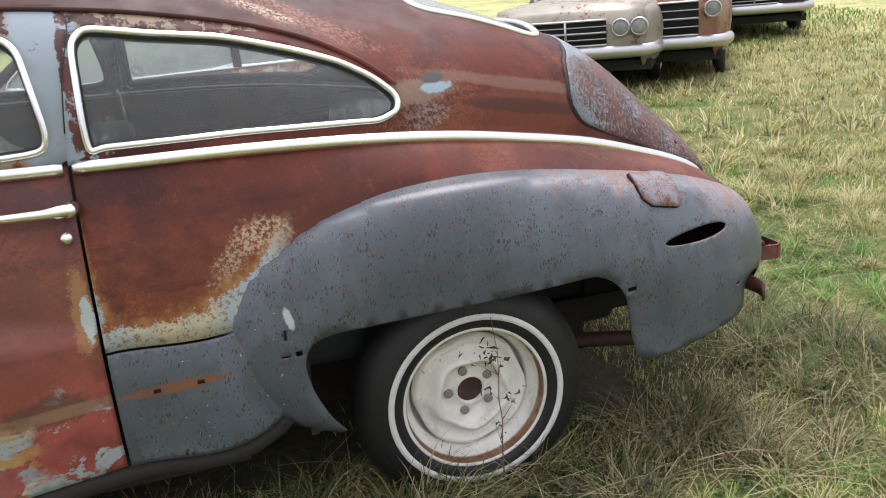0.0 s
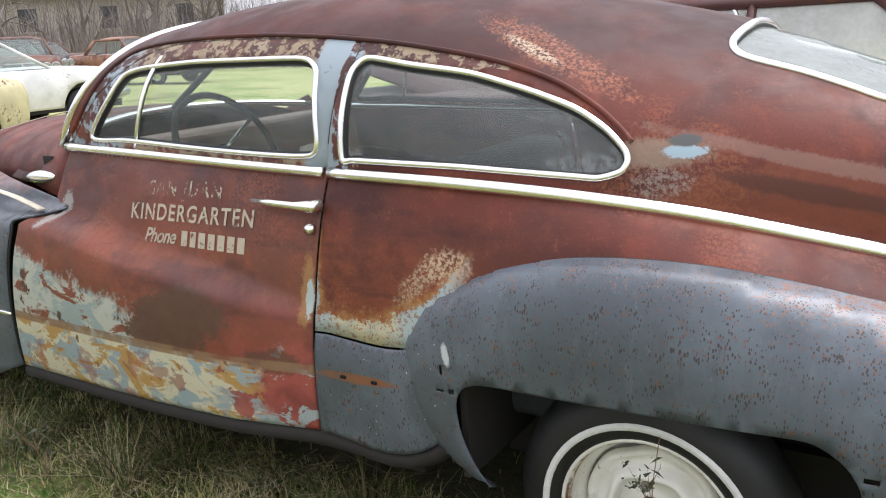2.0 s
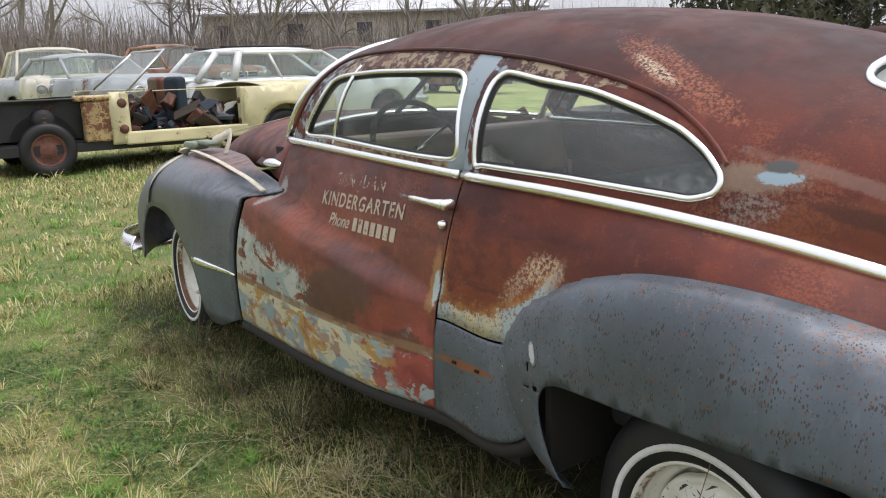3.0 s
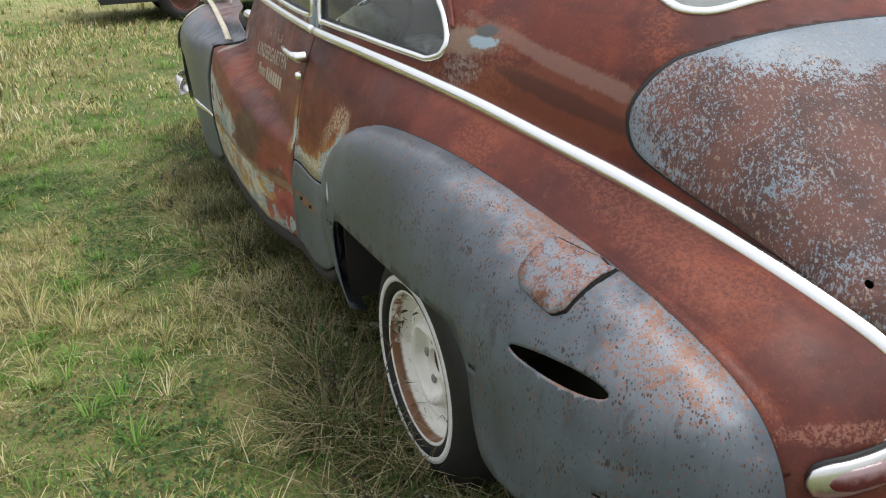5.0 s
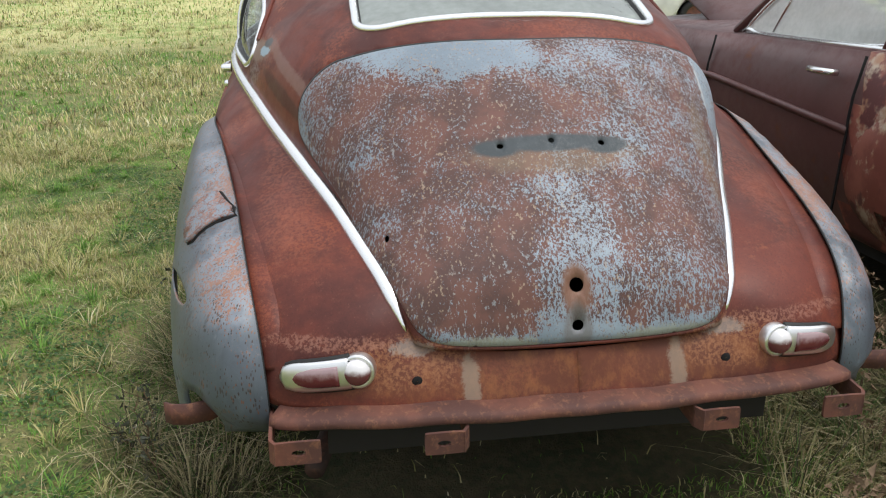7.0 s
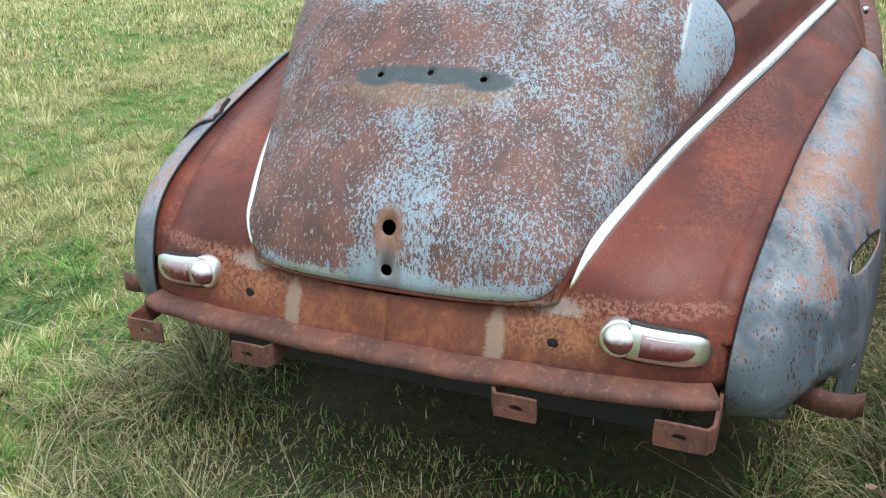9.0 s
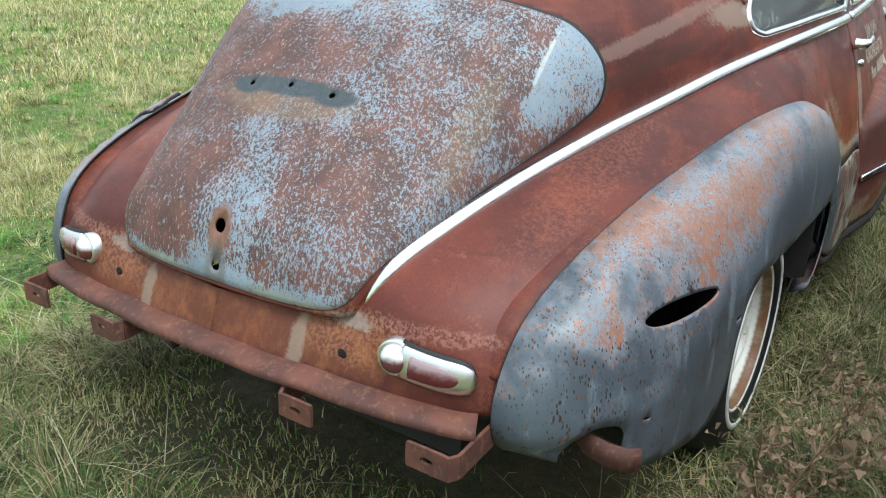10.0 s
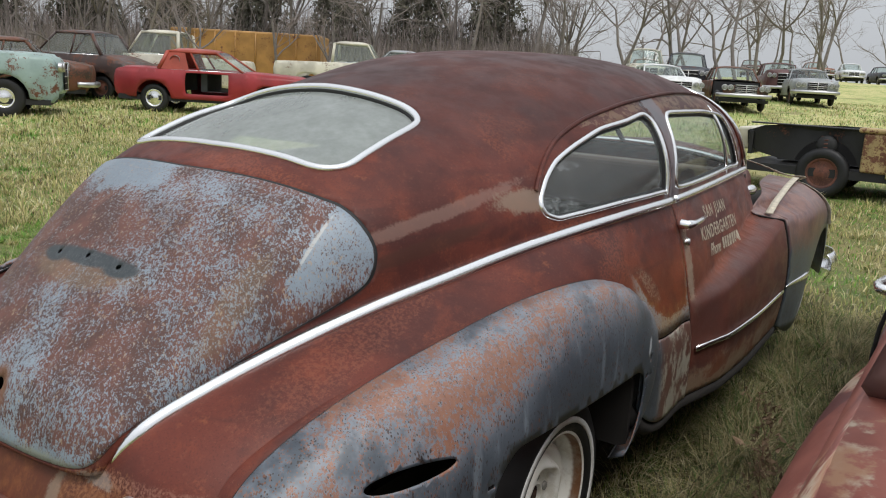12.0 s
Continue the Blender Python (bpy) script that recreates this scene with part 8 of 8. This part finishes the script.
o = link_mesh("windscreen", [(0.42, 0.78, 0.97), (0.42, -0.78, 0.97), (-0.14, -0.66, 1.46), (-0.14, 0.66, 1.46)], [(0, 1, 2, 3)], CAR_GLASS, yl, smooth=False)
o.visible_shadow = False
for k in range(90):
    g = bmesh.new()
    a, b, c = rng.uniform(-1.0, 0.35), rng.uniform(-0.5, 0.74), rng.uniform(0.42, 0.80)
    s = rng.uniform(0.015, 0.07, 3) * rng.permutation([1.0, 1.4, 3.2])
    for v in box(g, -s[0], s[0], -s[1], s[1], -s[2], s[2]):
        v.co *= rng.uniform(0.75, 1.25)
    o = bevelled(part("junk", g, JUNK[k % 6], yl, "dark junk heaped in the cabin", smooth=False), 0.015, 2)
    o.matrix_basis = pose(a, b, c, *rng.uniform(-50, 50, 3))
for a, b in ((-0.35, 0.35), (-0.35, -0.35)):
    g = bmesh.new()
    box(g, a - 0.08, a + 0.08, b - 0.25, b + 0.25, 0.5, 1.12)
    bevelled(part("seat_back", g, JUNK[4 if b > 0 else 0], yl, "torn seat back", smooth=False), 0.06, 4)

for lab, at, head, kw in (
    ("white estate car with dark glass", (13.25, -5.0), -90, dict(paint=WHITE, L=4.75, W=1.78, hood=0.92, deck=0.98, belt=0.96, roof=1.50, cab=(0.95, -2.22), top=(0.20, -1.80), kind="wagon", name="estate_car")),
    ("silver-grey saloon with a fogged windscreen", (15.2, -1.9), 195, dict(paint=GREYC, roof=1.42)),
    ("pale yellow saloon, rust along its sills", (17.4, -1.7), 178, dict(paint=CREAMY, roof=1.55)),
    ("rusty red pickup with its bonnet up", (21.0, -5.5), 200, dict(paint=SALMON, roof=1.6)),
    ("dark blue saloon, windows intact", (24.5, -12.5), 170, dict(paint=DARKB, roof=1.5)),
    ("rust-red saloon, roof browned", (22.5, -15.5), 190, dict(paint=SALMON, roof=1.5)),
    ("grey saloon far down the row", (27.0, -9.0), 180, dict(paint=GREYC, roof=1.5)),
    ("brown saloon far down the row", (29.0, -16.5), 185, dict(paint=BROWN, roof=1.5)),
    ("dark wreck with a torn roof", (20.0, -10.0), 150, dict(paint=OLIVE, roof=1.5)),
):
    vehicle(lab, at, head, kw.pop("paint"), **kw)

# the rows on the other side of the field
RH = -56
for lab, at, head, kw in (
    ("bright red coupe with an orange-red padded roof and an open door", (11.9, 14.0), RH, dict(paint=RED, roof_paint=PADDED, kind="opera", L=4.5, W=1.75, hood=0.92, deck=0.96, belt=0.96, roof=1.46, cab=(0.75, -1.20), top=(0.10, -1.02), wheels=(1.35, -1.3), bumpers=False, grille=False, open_door=(-0.55, 0.42))),
    ("cream pickup with dark windows", (19.4, 15.9), RH, dict(paint=CREAMY, L=5.2, W=1.95, hood=1.10, deck=1.15, belt=1.18, roof=1.85, cab=(0.7, -0.75), top=(0.35, -0.7), wheels=(1.6, -1.5), r=0.38, kind="pickup", bumpers=False, name="pickup_truck", category="truck")),
    ("cream pickup with its bonnet off", (14.3, 19.2), RH + 180, dict(paint=CREAMY, L=5.2, W=1.95, hood=1.10, deck=1.15, belt=1.18, roof=1.88, cab=(0.7, -0.75), top=(0.35, -0.7), wheels=(1.6, -1.5), r=0.38, kind="pickup", bumpers=False, bare_front=True, name="pickup_truck", category="truck")),
    ("brown old cab, glass clouded", (12.1, 20.2), RH + 170, dict(paint=BROWN, L=4.8, W=1.9, hood=1.15, belt=1.15, roof=1.80, bumpers=False)),
    ("pale teal truck with a dark front wing", (6.4, 16.6), RH + 20, dict(paint=TEAL, L=5.2, W=2.0, hood=1.25, deck=1.15, belt=1.25, roof=1.98, cab=(0.6, -0.85), top=(0.3, -0.8), wheels=(1.6, -1.5), r=0.40, kind="pickup", bumpers=False, name="pickup_truck", category="truck")),
    ("dark rusted hulk in the row", (9.3, 19.6), RH + 200, dict(paint=OLIVE, hood=1.05, belt=1.05, roof=1.55)),
    ("grey-green saloon in the row", (24.5, 18.5), RH + 185, dict(paint=GREYC, L=5.2, roof=1.55)),
    ("rusted saloon without its bonnet", (29.5, 6.6), 205, dict(paint=OLIVE, roof=1.5, bare_front=True, hood=0.95)),
    ("blue-black old saloon in the far row", (33.0, 9.5), 200, dict(paint=DARKB, L=4.8, hood=1.2, belt=1.2, roof=1.85)),
    ("white saloon behind a wreck", (28.0, 8.8), 215, dict(paint=WHITE, roof=1.45)),
    ("cream van in the row", (36.5, 12.6), 205, dict(paint=CREAMY, L=4.8, hood=1.15, belt=1.2, roof=1.95)),
    ("grey saloon, nose towards the field", (36.0, 5.3), 200, dict(paint=GREYC, roof=1.45)),
    ("maroon saloon with its bonnet raised", (38.5, 7.0), 200, dict(paint=MAROON, roof=1.6, hood=1.2)),
    ("red saloon far in the row", (42.0, 14.5), 205, dict(paint=SALMON, roof=1.5)),
):
    vehicle(lab, at, head, kw.pop("paint"), **kw)
cols = [BROWN, GREYC, SALMON, WHITE, DARKB, OLIVE, TEAL, CREAMY]
for i in range(9):
    vehicle("derelict saloon in the far row", (72 + 0.4 * i, 16.5 - 2.5 * i), 195 + 5 * (i % 3), cols[i % 8], roof=1.5 + 0.1 * (i % 2))
# box body behind the pickups
g = bmesh.new()
box(g, -2.6, 2.6, -1.1, 1.1, 0.9, 2.35)
bx = empty("box_truck_body", "ochre box body standing behind the pickups", "truck body", (19.6, 21.0, float(ground_z(19.6, 21.0)) - 0.4), turn=RH)
bevelled(part("box", g, OCHRE, bx, smooth=False), 0.06, 2)
for sd in (1, -1):
    for k in range(8):
        x = -2.45 + k * 0.7
        tube("rib", np.array([(x, sd * 1.115, 0.95), (x, sd * 1.115, 2.3)]), 0.03, OCHRE, bx, sides=6, up=(1, 0, 0))

# ---- house and trees ----
PLASTER = material("beige plaster", (0.58, 0.53, 0.44), 0.85, scale=2)
ROOFING = material("pale sheet roofing", (0.60, 0.61, 0.63), 0.6, scale=1.5)
WINDOWS = material("dark house window", (0.05, 0.06, 0.07), 0.15)
hs = empty("house", "low beige house with a pale sheet roof", "house", (50.0, -30.0, float(ground_z(50, -30)) + 1.2), turn=57)
g = bmesh.new()
box(g, -11, 11, -4, 4, -1.5, 3.2)
part("wall", g, PLASTER, hs, smooth=False)
g = bmesh.new()
vs = [g.verts.new(q) for q in ((-11.6, -4.8, 3.1), (11.6, -4.8, 3.1), (11.6, 0, 5.4), (-11.6, 0, 5.4), (11.6, 4.8, 3.1), (-11.6, 4.8, 3.1))]
g.faces.new((vs[0], vs[1], vs[2], vs[3])), g.faces.new((vs[3], vs[2], vs[4], vs[5]))
solid(part("roof", g, ROOFING, hs, smooth=False), 0.15)
for k in range(5):
    for sd in (1, -1):
        x = -9 + 4.5 * k
        g = bmesh.new()
        box(g, x, x + 1.0, sd * 4.02 - 0.05, sd * 4.02 + 0.05, 1.1, 2.4)
        w = part("window", g, WINDOWS, hs, "dark window", smooth=False)
        g = bmesh.new()
        box(g, x - 0.08, x + 1.08, sd * 4.05 - 0.06, sd * 4.05 + 0.06, 1.0, 1.1)
        part("sill", g, ROOFING, w, smooth=False)

BARK = material("grey-brown winter bark", (0.19, 0.168, 0.152), 0.95, scale=6, bump=0.6)
TWIG = material("fine brown twigs", (0.225, 0.19, 0.172), 0.95)
NEEDLE = material("dark evergreen foliage", (0.085, 0.085, 0.058), 0.9, vary=0.5, scale=1.5)


def bare_tree(seed, height, spread, forks=4):
    """A leafless tree: a trunk with limbs and a crown of fine twigs."""
    r = np.random.default_rng(seed)
    tv, tf, wv, wf = [], [], [], []

    def limb(p, d, length, rad, depth):
        n = 4
        q = [p]
        for k in range(n):
            d = d + r.normal(0, 0.14, 3) + np.array([0, 0, 0.05])
            d /= np.linalg.norm(d)
            q.append(q[-1] + d * length / n)
        sides = 6 if depth < 2 else 3
        V, Fc = (tv, tf) if depth < 2 else (wv, wf)
        b = len(V)
        for k, c in enumerate(q):
            a = np.cross(d, [0.3, 0.2, 1.0])
            a /= np.linalg.norm(a)
            e = np.cross(a, d)
            rr = rad * (1 - 0.55 * k / n)
            for j in range(sides):
                w = 2 * math.pi * j / sides
                V.append(c + rr * (math.cos(w) * a + math.sin(w) * e))
        for k in range(n):
            for j in range(sides):
                Fc.append((b + k * sides + j, b + k * sides + (j + 1) % sides, b + (k + 1) * sides + (j + 1) % sides, b + (k + 1) * sides + j))
        if depth < forks:
            for k in range(3 if depth == 0 else int(r.integers(3, 5))):
                i = int(r.integers(2 if depth == 0 else 1, n + 1))
                nd = d * 0.7 + r.normal(0, 0.62, 3) * np.array([spread, spread, 0.6])
                nd /= np.linalg.norm(nd)
                limb(q[i], nd, length * r.uniform(0.5, 0.72), rad * 0.5, depth + 1)

    limb(np.zeros(3), np.array([0, 0, 1.0]), height * 0.42, height * 0.0105, 0)
    return tv, tf, wv, wf


kinds = []
for i in range(5):
    tv, tf, wv, wf = bare_tree(20 + i, 9.0 + i, 0.9)
    t = empty("bare_tree", "leafless winter tree at the field's edge", "tree", (0, 0, 0), "trees at the field's edge")
    link_mesh("trunk", tv, tf, BARK, t)
    link_mesh("crown", wv, wf, TWIG, t, smooth=False)
    kinds.append(t)


def plant(i, x, y, s, first=False):
    m = pose(x, y, float(ground_z(x, y)) - 0.1, rng.uniform(-2, 2), -1.5 + rng.uniform(-2, 2), rng.uniform(0, 360))
    if first:
        o = kinds[i]
        o.matrix_basis = m
    else:
        o = copy_thing(kinds[i], m)
    o.scale = (s, s, s)
    return o


spots = []
for k in range(66):        # a wood on the left of the field, thinning to single trees
    a = rng.uniform(8, 62)
    d = rng.uniform(36, 60)
    spots.append((d * math.cos(radians(a)), d * math.sin(radians(a)), rng.uniform(0.75, 1.15)))
for k in range(34):        # behind the stripped cars
    a = rng.uniform(-42, -2)
    d = rng.uniform(36, 50)
    spots.append((d * math.cos(radians(a)), d * math.sin(radians(a)), rng.uniform(0.7, 1.1)))
for k in range(12):
    spots.append((rng.uniform(72, 92), -14 + 3.6 * k, rng.uniform(0.8, 1.1)))
for k in range(8):
    spots.append((rng.uniform(11, 22), rng.uniform(17, 24), rng.uniform(0.35, 0.5)))
for i, (x, y, s) in enumerate(spots):
    plant(i % 5, x, y, s, first=i < 5)


def evergreen(x, y, h, w):
    """A dark cedar: a trunk and a ragged mass of small sprays."""
    t = empty("cedar", "dark dense evergreen at the field's edge", "tree", (x, y, float(ground_z(x, y))), "evergreens")
    tube("trunk", np.array([(0, 0, 0), (0.1, 0, h * 0.5), (0, 0.1, h * 0.95)]), [0.2, 0.12, 0.03], BARK, t, sides=7, up=(1, 0, 0))
    m = 5200
    k = rng.uniform(0, 1, m) ** 0.8
    a = rng.uniform(0, 6.283, m)
    rad = w * (1 - k) ** 0.7 * rng.uniform(0.35, 1.0, m) * (1 + 0.3 * np.sin(3 * a + 9 * k))
    c = np.stack([rad * np.cos(a), rad * np.sin(a), 0.3 + k * (h - 0.3)], 1)
    d = rng.normal(0, 1, (m, 3, 3)) * 0.11
    d[:, 2, 2] -= 0.12
    v = (c[:, None, :] + d).reshape(-1, 3)
    link_mesh("crown", v, [(3 * i, 3 * i + 1, 3 * i + 2) for i in range(m)], NEEDLE, t, smooth=False)


for k in range(13):
    a = -97 + 3.6 * k
    d = 38 + 5 * math.sin(k * 2.1)
    evergreen(d * math.cos(radians(a)), d * math.sin(radians(a)), 7.5 + 1.5 * math.sin(k * 1.7), 2.6)
for k in range(7):
    a = 30 + 5.5 * k
    evergreen(50 * math.cos(radians(a)), 50 * math.sin(radians(a)), 7.0 + math.sin(k), 2.8)
# scrub along the wood's foot
m = 42000
a = np.radians(np.where(rng.uniform(0, 1, m) < 0.55, rng.uniform(24, 68, m), rng.uniform(-70, -4, m)))
d = rng.uniform(36, 58, m)
b = np.stack([d * np.cos(a), d * np.sin(a)], 1)
b = np.column_stack([b, ground_z(b[:, 0], b[:, 1])])
blades("scrub", b, rng.uniform(0.7, 2.6, m), rng.uniform(0.02, 0.06, m), rng.uniform(0, 0.5, m), rng.uniform(0, 6.283, m), "brown leafless scrub at the wood's foot", TWIG)

# dense brush of the wood
m = 34000
a = np.radians(np.where(rng.uniform(0, 1, m) < 0.5, rng.uniform(26, 70, m), rng.uniform(-60, -3, m)))
d = rng.uniform(44, 62, m)
b = np.stack([d * np.cos(a), d * np.sin(a)], 1)
b = np.column_stack([b, ground_z(b[:, 0], b[:, 1])])
blades("brush", b, 2.0 + 3.6 * rng.uniform(0, 1, m) ** 2, rng.uniform(0.02, 0.055, m), rng.uniform(0, 0.9, m), rng.uniform(0, 6.283, m), "grey-brown leafless brush of the wood", TWIG)
